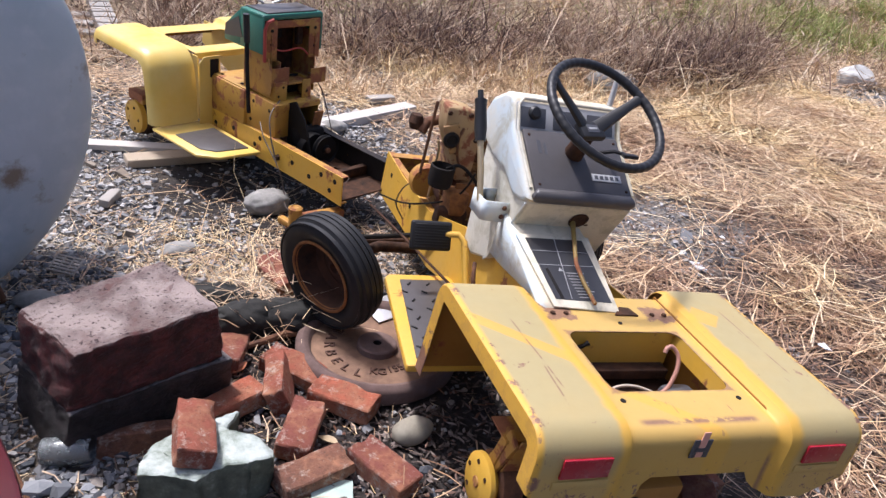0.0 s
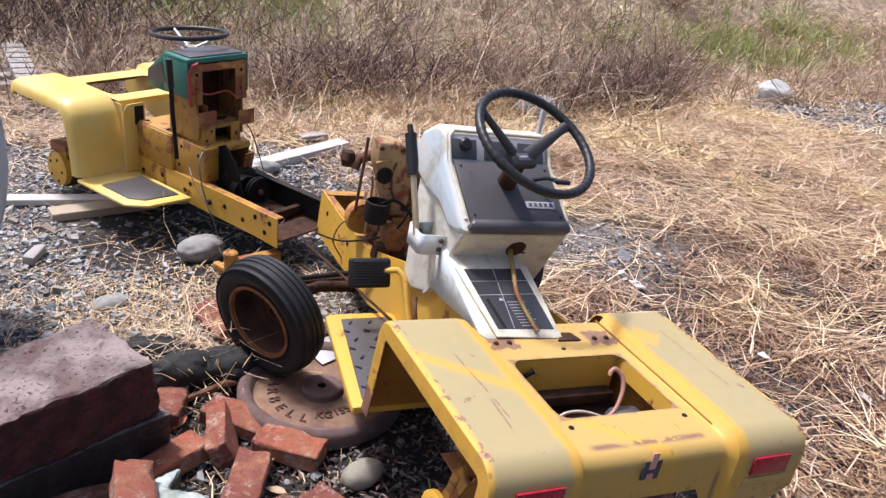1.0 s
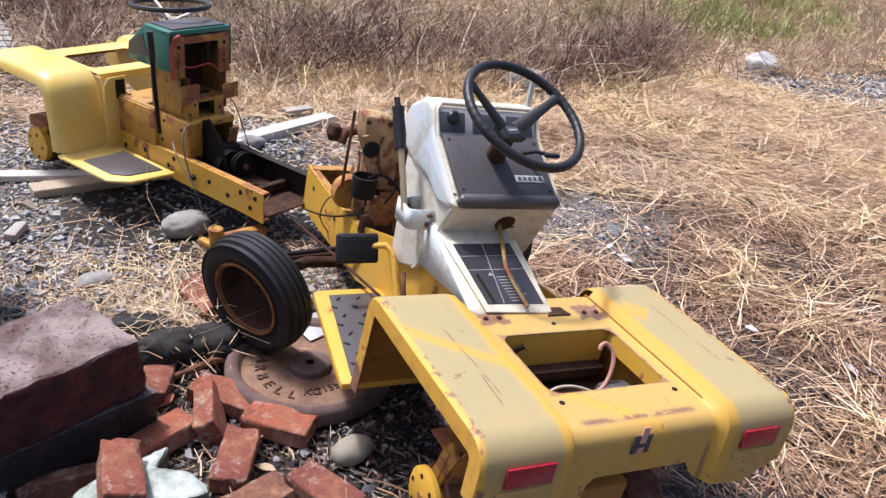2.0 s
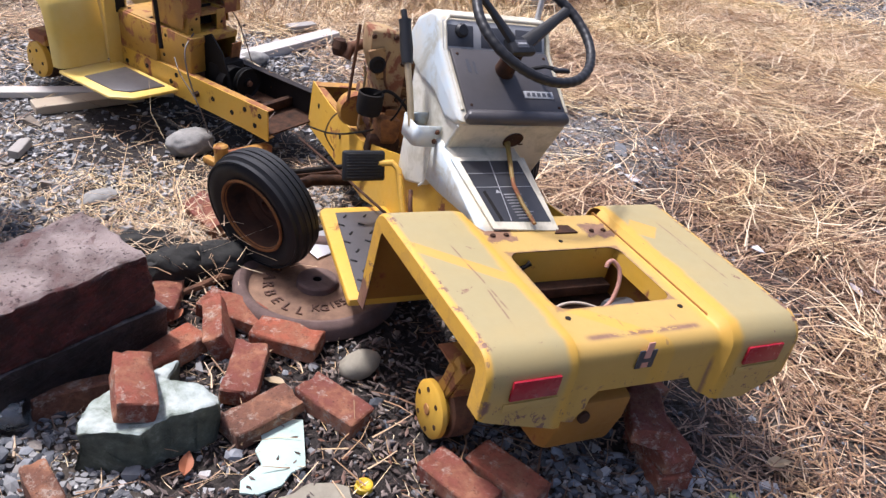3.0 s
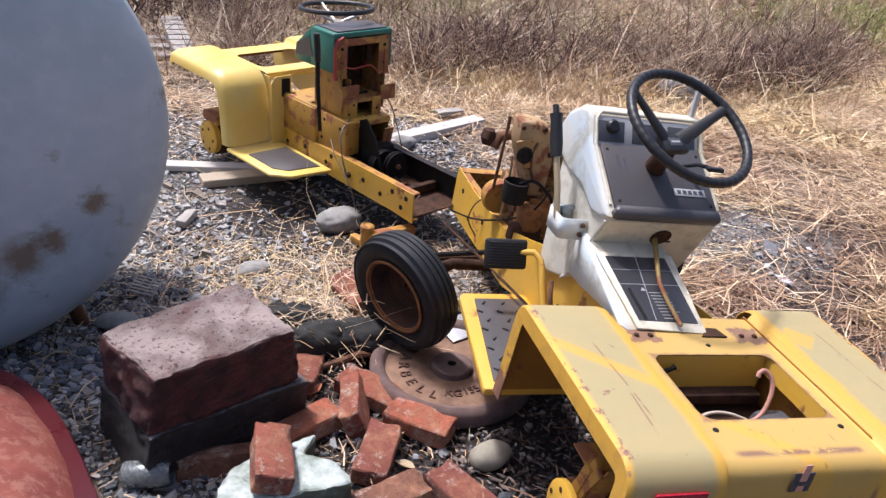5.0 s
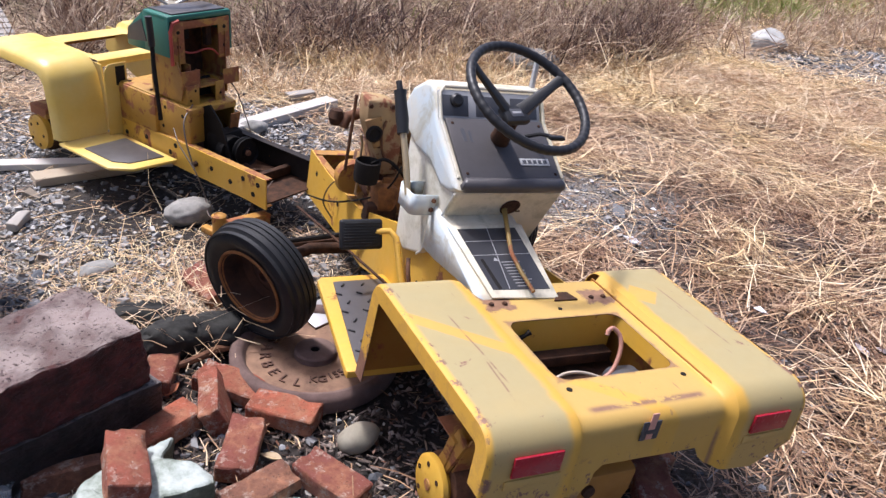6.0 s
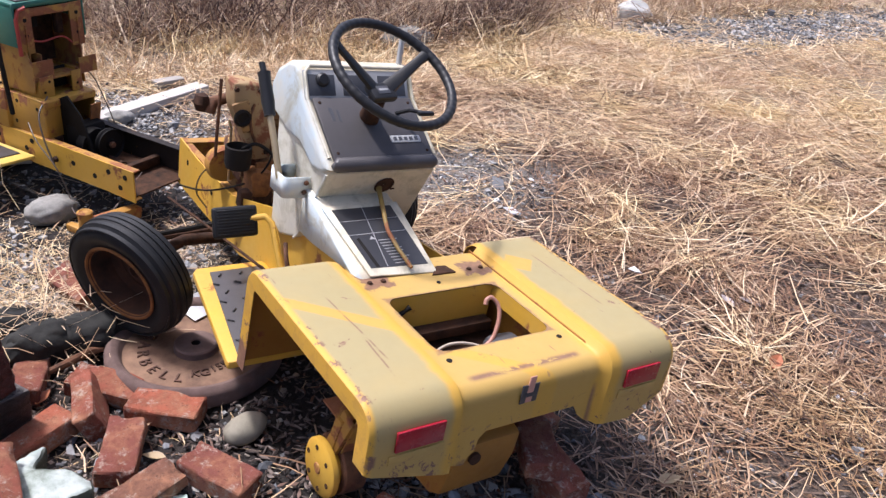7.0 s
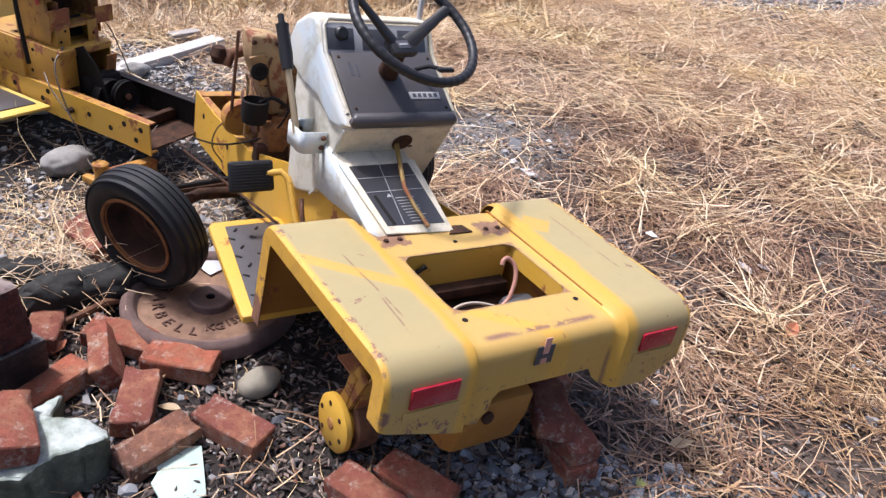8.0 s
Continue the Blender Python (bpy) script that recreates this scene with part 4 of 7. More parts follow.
    part("breather_plate", roughen(bm_box(0.09, 0.02, 0.14, (-0.03, 1.43, 0.33), 0.006), 0.005, 30), M["rust_orange"], eng)
    part("engine_sump", roughen(bm_box(0.22, 0.34, 0.12, (0.035, 1.6, 0.16), 0.02), 0.006, 20), M["rust_dark"], eng)
    cover = [(-0.161, 0.672), (-0.107, 0.674), (-0.055, 0.663), (-0.012, 0.54), (-0.012, 0.4), (-0.08, 0.4), (-0.11, 0.485), (-0.154, 0.584)]
    lid = part("cylinder_cover", roughen(bm_prism(cover, 1.45, 1.54, "y", 0.012), 0.004, 30), M["engine_cover"], eng, "rust and yellow stained cylinder cover")
    part("cover_flange", roughen(bm_prism([(-0.165, 0.6), (-0.12, 0.5), (-0.085, 0.52), (-0.11, 0.62)], 1.438, 1.452, "y", 0.004), 0.003, 30), M["engine"], lid)
    part("cover_port", bm_lathe([(0, 0), (0.017, 0), (0.022, 0.006), (0.03, 0.002), (0.03, -0.004), (0, -0.004)], 20, Matrix.Rotation(radians(90), 4, "X"), (-0.128, 1.437, 0.556)), M["grease_shade"], lid)
    for x, z in ((-0.15, 0.65), (-0.07, 0.65), (-0.03, 0.56), (-0.145, 0.59), (-0.1, 0.51), (-0.03, 0.43)):
        part("head_bolt", bm_lathe([(0, 0.008), (0.008, 0.008), (0.01, 0), (0, 0)], 6, Matrix.Rotation(radians(90), 4, "X"), (x, 1.45, z)), M["rust_dark"], lid)
    part("governor_arm", bm_tube(curved([(-0.06, 1.46, 0.45), (-0.09, 1.44, 0.5), (-0.1, 1.44, 0.56), (-0.085, 1.45, 0.6)]), 0.005, 8), M["rust"], eng)
    part("fuel_line", bm_tube(curved([(-0.11, 1.46, 0.44), (-0.08, 1.42, 0.47), (-0.03, 1.41, 0.44), (0.02, 1.42, 0.38), (0.04, 1.4, 0.3)]), 0.006, 8), M["grease_shade"], eng)
    part("mount_bracket", roughen(bm_box(0.12, 0.05, 0.07, (-0.07, 1.42, 0.27), 0.012), 0.005, 30), M["rust_dark"], eng)
    part("dipstick", bm_tube([(-0.13, 1.52, 0.3), (-0.14, 1.5, 0.5), (-0.15, 1.5, 0.53)], 0.0045, 8), M["steel"], eng)
    part("starter_lump", roughen(bm_box(0.08, 0.09, 0.1, (-0.06, 1.43, 0.33), 0.02), 0.012, 22), M["rust_orange"], eng)
    eng.location = (-0.035, 0, 0.015)
    # steering links
    part("drag_link", bm_tube([(-0.42, 1.55, 0.11), (-0.2, 1.5, 0.16), (-0.1, 1.25, 0.2)], 0.01, 8), M["grease_shade"], t)
    part("tie_rod", bm_tube([(-0.38, 1.62, 0.06), (0.3, 1.66, 0.09)], 0.011, 8), M["rust_dark"], t)
    part("brake_rod", bm_tube([(-0.2, 0.98, 0.21), (-0.26, 1.4, 0.19), (-0.3, 1.75, 0.16)], 0.0048, 8), M["rust_dark"], t)
    part("front_axle", bm_tube([(-0.44, 1.5, 0.05), (-0.3, 1.55, 0.08), (0, 1.6, 0.05), (0.3, 1.55, 0.08), (0.4, 1.5, 0.05)], 0.022, 10), M["rust_dark"], t)
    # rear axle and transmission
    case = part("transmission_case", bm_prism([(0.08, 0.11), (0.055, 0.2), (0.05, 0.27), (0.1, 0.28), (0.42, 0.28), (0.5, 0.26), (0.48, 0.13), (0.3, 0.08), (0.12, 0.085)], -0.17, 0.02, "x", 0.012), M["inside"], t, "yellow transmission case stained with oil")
    part("drain_plug", bm_lathe([(0, 0), (0.016, 0), (0.016, 0.008), (0.008, 0.01), (0, 0.01)], 14, Matrix.Rotation(radians(90), 4, "X"), (-0.115, 0.051, 0.232)), M["rust_dark"], case)
    part("case_underside", bm_box(0.16, 0.3, 0.02, (-0.07, 0.28, 0.075), 0.006), M["grease_shade"], case)
    part("seat_mount", roughen(bm_box(0.1, 0.09, 0.08, (0.12, 0.27, 0.33), 0.02), 0.004, 30), M["gauge"], t, "dusty grey valve body")
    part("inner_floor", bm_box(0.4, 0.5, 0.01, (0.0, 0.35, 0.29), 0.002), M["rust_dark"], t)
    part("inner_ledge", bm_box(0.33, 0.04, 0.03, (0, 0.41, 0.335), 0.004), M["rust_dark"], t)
    part("loop_hose", bm_tube(curved([(0.05, 0.285, 0.345), (0.085, 0.29, 0.37), (0.11, 0.31, 0.41), (0.115, 0.33, 0.44), (0.1, 0.345, 0.457), (0.085, 0.345, 0.452), (0.08, 0.34, 0.442)]), 0.0058, 12), M["hose"], t, "loose pinkish rubber hose")
    part("loop_wire", bm_tube(curved([(-0.16, 0.24, 0.35), (-0.1, 0.27, 0.385), (-0.03, 0.27, 0.39), (0.05, 0.24, 0.37), (0.1, 0.2, 0.35)]), 0.004, 8), M["wire_pale"], t)
    part("cotter_spring", bm_tube([(-0.15, 0.423, 0.385), (-0.125, 0.42, 0.4), (-0.11, 0.418, 0.41), (-0.1, 0.416, 0.42)], [0.006, 0.007, 0.005, 0.008], 8), M["grease_shade"], t)
    for sx in (-1, 1):
        x = 0.33 * sx
        ta = Matrix.Rotation(radians(90 * sx), 4, "Y")
        hubp = part("rear_hub", bm_lathe([(0, 0.012), (0.07, 0.012), (0.078, 0.006), (0.078, -0.008), (0.06, -0.014), (0.05, -0.05), (0.036, -0.06), (0.036, -0.14), (0, -0.14)], 36, ta, (x, 0.35, 0.03)), M["yellow"], t, "yellow wheel hub with bolt holes")
        for k in range(6):
            a = radians(60 * k + 15)
            part("lug_hole", bm_lathe([(0, 0), (0.007, 0), (0.007, 0.002), (0, 0.002)], 10, ta, (x + 0.0118 * sx, 0.35 + 0.056 * math.cos(a), 0.03 + 0.056 * math.sin(a))), M["rust_dark"], hubp)
        part("hub_centre", bm_lathe([(0, 0.004), (0.014, 0.003), (0.016, 0), (0, 0)], 16, ta, (x + 0.0125 * sx, 0.35, 0.03)), M["yellow_rust"], hubp)
        part("brake_drum", bm_lathe([(0, 0.03), (0.075, 0.03), (0.08, 0.025), (0.08, -0.03), (0.04, -0.035), (0, -0.035)], 32, ta, (x - 0.055 * sx, 0.35, 0.03)), M["rust"], hubp)
        part("fender_bracket", bm_join(bm_box(0.012, 0.05, 0.2, (x - 0.02 * sx, 0.33, 0.13), 0.002, Matrix.Rotation(radians(24), 4, "X")), bm_box(0.05, 0.03, 0.16, (x - 0.035 * sx, 0.34, 0.12), 0.003, Matrix.Rotation(radians(14), 4, "X")), bm_box(0.05, 0.006, 0.22, (x - 0.05 * sx, 0.3, 0.13), 0.002, Matrix.Rotation(radians(20), 4, "X")), bm_box(0.06, 0.1, 0.006, (x - 0.035 * sx, 0.35, 0.2), 0.002)), M["yellow_rust"], t)
        part("axle_tube", bm_tube([(x - 0.05 * sx, 0.35, 0.03), (0.05 * sx, 0.3, 0.2)], 0.03, 12), M["rust_dark"], t)
    # wires
    part("loose_wire", bm_tube(curved([(-0.240, 1.847, 0.168), (-0.200, 1.699, 0.204), (-0.170, 1.547, 0.272), (-0.120, 1.422, 0.351), (-0.090, 1.380, 0.417), (-0.080, 1.354, 0.486)]), 0.0036, 8), M["grease_shade"], t)
    part("loose_wire", bm_tube(curved([(-0.165, 1.72, 0.12), (-0.2, 1.74, 0.18), (-0.19, 1.72, 0.26), (-0.15, 1.66, 0.33)]), 0.003, 6), M["wire"], t)
    part("throttle_cable", bm_tube(curved([(-0.19, 0.97, 0.34), (-0.2, 0.93, 0.3), (-0.19, 0.9, 0.22), (-0.21, 0.93, 0.19)]), 0.007, 8), M["rust"], t)
    # front wheels
    for x, y, z, yaw, camber in ((-0.553, 1.215, 0.25, 31, -9), (0.42, 1.5, 0.2, 47, 0)):
        m = pose(x, y, z, 0, 0, yaw) @ pose(0, 0, 0, 0, -90 + camber, 0)
        front_wheel(t, m)
    return t


def front_wheel(t, m):
    """A ribbed front tyre on a rusty rim; m: its place, in the world, z along the axle to the outside."""
    R, W, rr = 0.204, 0.057, 0.125
    prof = [(rr, -W * 0.75), (rr + 0.03, -W * 0.95), (rr + 0.048, -W)]
    prof += [(R - 0.018, -W * 0.88)]
    for k in range(5):
        z = -W * 0.8 + k * W * 0.4 - W * 0.0
        edge = 0.006 * abs(k - 2) ** 1.6 * 0.6
        prof += [(R - edge - 0.004, z - 0.008), (R - edge, z - 0.0065), (R - edge, z + 0.0065), (R - edge - 0.004, z + 0.008)]
    prof += [(R - 0.018, W * 0.88), (rr + 0.048, W), (rr + 0.03, W * 0.95), (rr, W * 0.75)]
    bm = bm_lathe(prof, 72)
    inv = LEAN.inverted() @ m
    bmesh.ops.transform(bm, matrix=inv, verts=bm.verts[:])
    axle = (m.to_3x3() @ Vector((0, 0, 1))).normalized()
    foot = m.translation.z - R
    back_to = LEAN.inverted()
    for v in bm.verts:
        w = LEAN @ v.co
        sag = max(0.0, 1 - (w.z - foot) / 0.075)
        if sag > 0:
            out = axle.dot(w - m.translation) / W
            w += axle * out * 0.014 * sag
            w.z += 0.016 * sag * sag
            v.co = back_to @ w
    tyre = part("front_tyre", bm, M["rubber"], t, "worn ribbed front tyre, going flat")
    rim = bm_lathe([(rr + 0.006, W * 0.84), (rr + 0.004, W * 0.9), (rr - 0.006, W * 0.88), (rr - 0.01, W * 0.7), (rr - 0.014, W * 0.1), (rr - 0.022, -W * 0.45), (0.075, -W * 0.72), (0.034, -W * 0.65), (0.03, -W * 0.3), (0.02, -W * 0.28), (0.018, -W * 0.6), (0, -W * 0.6)], 48)
    bmesh.ops.transform(rim, matrix=inv, verts=rim.verts[:])
    # Dish colour is rust plus painted shade.
    dish = part("rim", rim, M["rim_rust"], tyre, "rusty steel rim")
    edge = bm_lathe([(rr + 0.006, W * 0.86), (rr + 0.004, W * 0.95), (rr - 0.002, W * 0.95), (rr - 0.007, W * 0.84), (rr - 0.0095, W * 0.72)], 48)
    bmesh.ops.transform(edge, matrix=inv, verts=edge.verts[:])
    part("rim_edge", edge, M["rust_orange"], dish, "orange-rusted rim edge")
    back = bm_lathe([(rr + 0.004, -W * 0.86), (rr - 0.01, -W * 0.8), (rr - 0.014, -W * 0.6), (0.07, -W * 0.72), (0, -W * 0.74)], 48)
    bmesh.ops.transform(back, matrix=inv, verts=back.verts[:])
    part("rim_back", back, M["rust_dark"], tyre)
    return tyre


front_tractor()


# ---- the stripped tractor behind ----
SECOND = Matrix(((-0.8842, 0.4671, 0, -1.032), (-0.4671, -0.8842, 0, 3.544), (0, 0, 1, 0.08), (0, 0, 0, 1)))


def second_tractor():
    t = thing("tractor_hulk", "stripped yellow tractor hulk with a green dash and no wheels", "garden tractor", SECOND)
    pan = fender_pan(t, M["yellow_bright"], top=0.46, length=-0.05, low=0.12, half=0.45, curl=0.12, rear=0.085, shoulder=True)
    pan.location = (0, 0.165, 0)
    tagged(pan, "bright yellow fender pan")
    part("footrest", bm_prism([(0.445, 0.72), (0.44, 1.09), (0.37, 1.165), (0.17, 1.19), (0.17, 0.72)], 0.094, 0.11, "z", 0.008), M["yellow_bright"], t, "yellow footrest with a black mat")
    part("tread_mat", bm_prism([(0.4, 0.85), (0.395, 1.05), (0.35, 1.11), (0.2, 1.135), (0.2, 0.85)], 0.109, 0.115, "z", 0.002), M["black_dash"], t)
    part("fender_skirt", bm_prism([(0.1, 0.3), (0.12, 0.42), (0.72, 0.42), (0.75, 0.12), (0.6, 0.12)], 0.2, 0.206, "x"), M["yellow_bright"], t)
    part("fender_skirt", bm_prism([(0.1, 0.3), (0.12, 0.42), (0.72, 0.42), (0.75, 0.12), (0.6, 0.12)], -0.206, -0.2, "x"), M["yellow_bright"], t)
    for sx in (-1, 1):
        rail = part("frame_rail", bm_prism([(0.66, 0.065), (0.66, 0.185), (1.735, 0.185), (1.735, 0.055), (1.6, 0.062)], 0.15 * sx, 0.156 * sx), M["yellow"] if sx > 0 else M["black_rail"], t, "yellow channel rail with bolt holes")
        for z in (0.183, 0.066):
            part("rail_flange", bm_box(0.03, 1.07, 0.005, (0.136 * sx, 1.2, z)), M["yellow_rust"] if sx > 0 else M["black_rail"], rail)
        for k, (y, z) in enumerate(((0.8, 0.12), (0.95, 0.14), (1.12, 0.12), (1.16, 0.16), (1.4, 0.13), (1.52, 0.11), (1.6, 0.15), (1.66, 0.1), (1.69, 0.15))):
            part("rail_hole", bm_lathe([(0, 0), (0.011, 0), (0.011, 0.003), (0, 0.003)], 12, Matrix.Rotation(radians(90), 4, "Y"), (0.1565 * sx - 0.0015, y, z)), M["grease_shade"], rail)
    part("frame_floor", bm_box(0.29, 1.0, 0.006, (0, 1.22, 0.07)), M["rust_dark"], t)
    for sx in (-1, 1):
        wall = [(0.112, 0.1), (0.222, 0.1), (0.222, 0.4), (0.2, 0.43), (0.112, 0.432)]
        part("inner_wall", bm_prism([(x * sx, z) for x, z in wall], 0.762, 0.768, "y", 0.002), M["yellow_bright"], t)
    part("pedal_slot", bm_box(0.045, 0.006, 0.085, (0.145, 0.769, 0.375), 0.002), M["grease_shade"], t)
    part("belt_guard", roughen(bm_prism([(1.24, 0.1), (1.24, 0.34), (1.29, 0.36), (1.36, 0.3), (1.42, 0.16), (1.42, 0.1)], 0.06, 0.068, "x"), 0.004, 25), M["oil"], t)
    part("cross_brace", bm_box(0.28, 0.03, 0.04, (0, 1.55, 0.1), 0.004), M["rust_dark"], t)
    part("pivot_bolt", bm_lathe([(0, 0.02), (0.012, 0.02), (0.014, 0), (0, 0)], 6, Matrix.Rotation(radians(90), 4, "Y"), (0.157, 1.3, 0.12)), M["rust_dark"], t)
    part("tunnel_lid", bm_prism([(0.76, 0.345), (1.03, 0.345), (1.03, 0.351), (0.76, 0.351)], -0.11, 0.15, "x", 0.002), M["yellow_dull"], t)
    for x, y in ((0.12, 0.8), (0.12, 0.96), (-0.08, 0.8)):
        part("lid_screw", bm_lathe([(0, 0.005), (0.007, 0.004), (0.009, 0), (0, 0)], 8, at=(x, y, 0.351)), M["rust_dark"], t)
    part("tunnel_box", bm_box(0.25, 0.265, 0.165, (0.033, 0.897, 0.263), 0.006), M["yellow_dull"], t, "yellow tunnel box")
    step = part("lower_box", bm_join(bm_box(0.006, 0.215, 0.15, (0.137, 1.133, 0.26), 0.002), bm_box(0.006, 0.215, 0.15, (-0.103, 1.133, 0.26), 0.002), bm_box(0.246, 0.215, 0.006, (0.017, 1.133, 0.336), 0.002), bm_box(0.075, 0.006, 0.15, (0.1, 1.242, 0.26), 0.002), bm_box(0.246, 0.02, 0.028, (0.017, 1.24, 0.324), 0.003)), M["yellow_dull"], t, "folded yellow box under the dash tower")
    # Added dark sheet that stands in for the shade inside the box.
    part("box_shadow_plate", bm_box(0.2, 0.006, 0.14, (0.02, 1.12, 0.26)), M["grease_shade"], step)
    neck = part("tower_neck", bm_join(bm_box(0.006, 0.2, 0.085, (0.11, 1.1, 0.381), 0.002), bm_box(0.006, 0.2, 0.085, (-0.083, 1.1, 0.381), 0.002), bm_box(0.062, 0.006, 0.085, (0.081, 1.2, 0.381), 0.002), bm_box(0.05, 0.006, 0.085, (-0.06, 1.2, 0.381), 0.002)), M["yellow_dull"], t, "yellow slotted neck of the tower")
    # Added dark sheet for the shade behind the neck's slot.
    part("neck_back", bm_box(0.18, 0.006, 0.085, (0.013, 1.11, 0.381)), M["grease_shade"], neck)
    for x, z in ((0.095, 0.36), (0.07, 0.4), (-0.06, 0.37)):
        part("neck_hole", bm_lathe([(0, 0), (0.006, 0), (0.006, 0.002), (0, 0.002)], 10, Matrix.Rotation(radians(-90), 4, "X"), (x, 1.202, z)), M["grease_shade"], neck)
    for y, z in ((1.06, 0.22), (1.2, 0.3), (1.08, 0.31)):
        part("box_hole", bm_lathe([(0, 0), (0.008, 0), (0.008, 0.002), (0, 0.002)], 10, Matrix.Rotation(radians(90), 4, "Y"), (0.1395, y, z)), M["grease_shade"], step)
    pulley = part("drive_pulley", bm_lathe([(0, 0.012), (0.02, 0.012), (0.022, 0.006), (0.058, 0.006), (0.064, 0.014), (0.064, 0.008), (0.056, 0), (0.064, -0.008), (0.064, -0.014), (0, -0.012)], 30, Matrix.Rotation(radians(-90), 4, "X"), (-0.01, 1.42, 0.17)), M["oil"], t, "dark rusty drive pulley")
    part("pulley_nut", bm_lathe([(0, 0.012), (0.012, 0.012), (0.014, 0), (0, 0)], 6, Matrix.Rotation(radians(-90), 4, "X"), (-0.01, 1.433, 0.17)), M["rust"], pulley)
    part("upright_bracket", bm_box(0.05, 0.008, 0.12, (-0.05, 1.3, 0.25), 0.002, Matrix.Rotation(radians(-12), 4, "X")), M["rust_orange"], t)
    # tower
    tower = part("dash_tower", bm_join(bm_box(0.006, 0.2, 0.3, (0.14, 1.06, 0.5)), bm_box(0.006, 0.2, 0.3, (-0.14, 1.06, 0.5)), bm_box(0.28, 0.006, 0.3, (0, 0.965, 0.5)), bm_box(0.006, 0.16, 0.1, (0.1, 1.1, 0.47))), M["yellow_rust"], t, "open yellow dash tower")
    part("tower_face", bm_join(bm_box(0.07, 0.008, 0.2, (0.138, 1.15, 0.62), 0.002), bm_box(0.07, 0.008, 0.2, (-0.138, 1.15, 0.62), 0.002), bm_box(0.21, 0.008, 0.035, (0, 1.15, 0.7), 0.002)), M["yellow_rust"], tower)
    part("red_trim", bm_tube([(0.178, 1.152, 0.52), (0.18, 1.152, 0.68), (0.165, 1.152, 0.715), (0.13, 1.152, 0.725)], 0.009, 8), M["red_trim"], tower)
    # Dark sheet across the cavity, in front of the tower's back wall.
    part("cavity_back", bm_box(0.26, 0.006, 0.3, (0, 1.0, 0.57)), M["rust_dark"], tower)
    part("tower_shelf", bm_join(bm_box(0.3, 0.16, 0.006, (-0.02, 1.12, 0.41)), bm_box(0.1, 0.006, 0.075, (-0.13, 1.2, 0.44)), bm_box(0.11, 0.006, 0.09, (0.11, 1.19, 0.45))), M["yellow_rust"], tower)
    part("green_shell", bm_join(bm_prism([(0.85, 0.55), (0.86, 0.64), (0.98, 0.745), (0.99, 0.55)], -0.19, 0.19, "x", 0.012), bm_box(0.38, 0.17, 0.03, (0, 1.065, 0.735), 0.01), bm_box(0.012, 0.17, 0.19, (0.184, 1.065, 0.65), 0.004), bm_box(0.012, 0.17, 0.19, (-0.184, 1.065, 0.65), 0.004)), M["green"], t, "green dash shell with black top")
    part("shell_top", bm_prism([(0.88, 0.705), (0.99, 0.757), (1.14, 0.757), (1.14, 0.748), (0.98, 0.745)], -0.16, 0.16, "x", 0.003), M["black_dash"], t)
    part("shell_side_panel", bm_prism([(0.86, 0.58), (0.87, 0.64), (0.97, 0.7), (1.0, 0.6)], 0.19, 0.1925), M["black_dash"], t)
    squeezed = ("dash_tower", "tower_face", "red_trim", "cavity_back", "tower_shelf", "green_shell", "shell_top", "shell_side_panel")
    for ob in [o for o in t.children_recursive if o.name.split(".")[0] in squeezed]:
        for v in ob.data.vertices:
            v.co.x = v.co.x * 0.85 - 0.012
            v.co.z = 0.41 + (v.co.z - 0.41) * 0.88 if v.co.z > 0.41 else v.co.z
    ring_c = Vector((-0.045, 0.9, 0.757))
    ax = Vector((0, -0.06, 0.998))
    up = ax.cross(Vector((1, 0, 0)))
    ring = [ring_c + (Vector((1, 0, 0)) * math.cos(a) + up * math.sin(a)) * 0.165 for a in [2 * math.pi * k / 56 for k in range(56)]]
    wheel = part("steering_wheel", bm_tube(ring, 0.011, 8, True), M["black"], t, "thin black steering wheel with wire spokes")
    for a in (20, 140, 260):
        d = Vector((1, 0, 0)) * math.cos(radians(a)) + up * math.sin(radians(a))
        part("spoke", bm_tube([ring_c - ax * 0.07, ring_c + d * 0.16], 0.006, 6), M["alu"], wheel)
    part("wheel_cap", bm_lathe([(0, 0.012), (0.035, 0.01), (0.042, 0), (0.03, -0.03), (0, -0.03)], 18, at=ring_c - ax * 0.065), M["stone_tan"], wheel)
    part("steering_post", bm_tube([ring_c - ax * 0.08, ring_c - ax * 0.2], 0.018, 10), M["rust"], t)
    lever = part("lift_lever", bm_tube([(0.2, 1.13, 0.28), (0.22, 1.14, 0.5), (0.23, 1.15, 0.64)], 0.009, 8), M["grease_shade"], t)
    part("lever_grip", bm_tube([(0.228, 1.148, 0.6), (0.232, 1.15, 0.66), (0.236, 1.15, 0.72)], 0.014, 10), M["black"], lever)
    # gearbox remains
    part("tower_cheek", bm_prism([(0.98, 0.35), (0.98, 0.56), (1.16, 0.52), (1.2, 0.44), (1.18, 0.36)], 0.12, 0.126), M["yellow_rust"], tower)
    part("hanging_relay", bm_box(0.05, 0.04, 0.07, (0.02, 1.06, 0.62), 0.006), M["grease_shade"], tower)
    part("hanging_relay", bm_box(0.03, 0.03, 0.09, (-0.08, 1.1, 0.6), 0.005), M["rust_dark"], tower)
    for x, z in ((0.105, 0.64), (0.105, 0.58), (-0.13, 0.64), (-0.13, 0.56)):
        part("face_hole", bm_lathe([(0, 0), (0.008, 0), (0.008, 0.002), (0, 0.002)], 10, Matrix.Rotation(radians(-90), 4, "X"), (x, 1.154, z)), M["grease_shade"], tower)
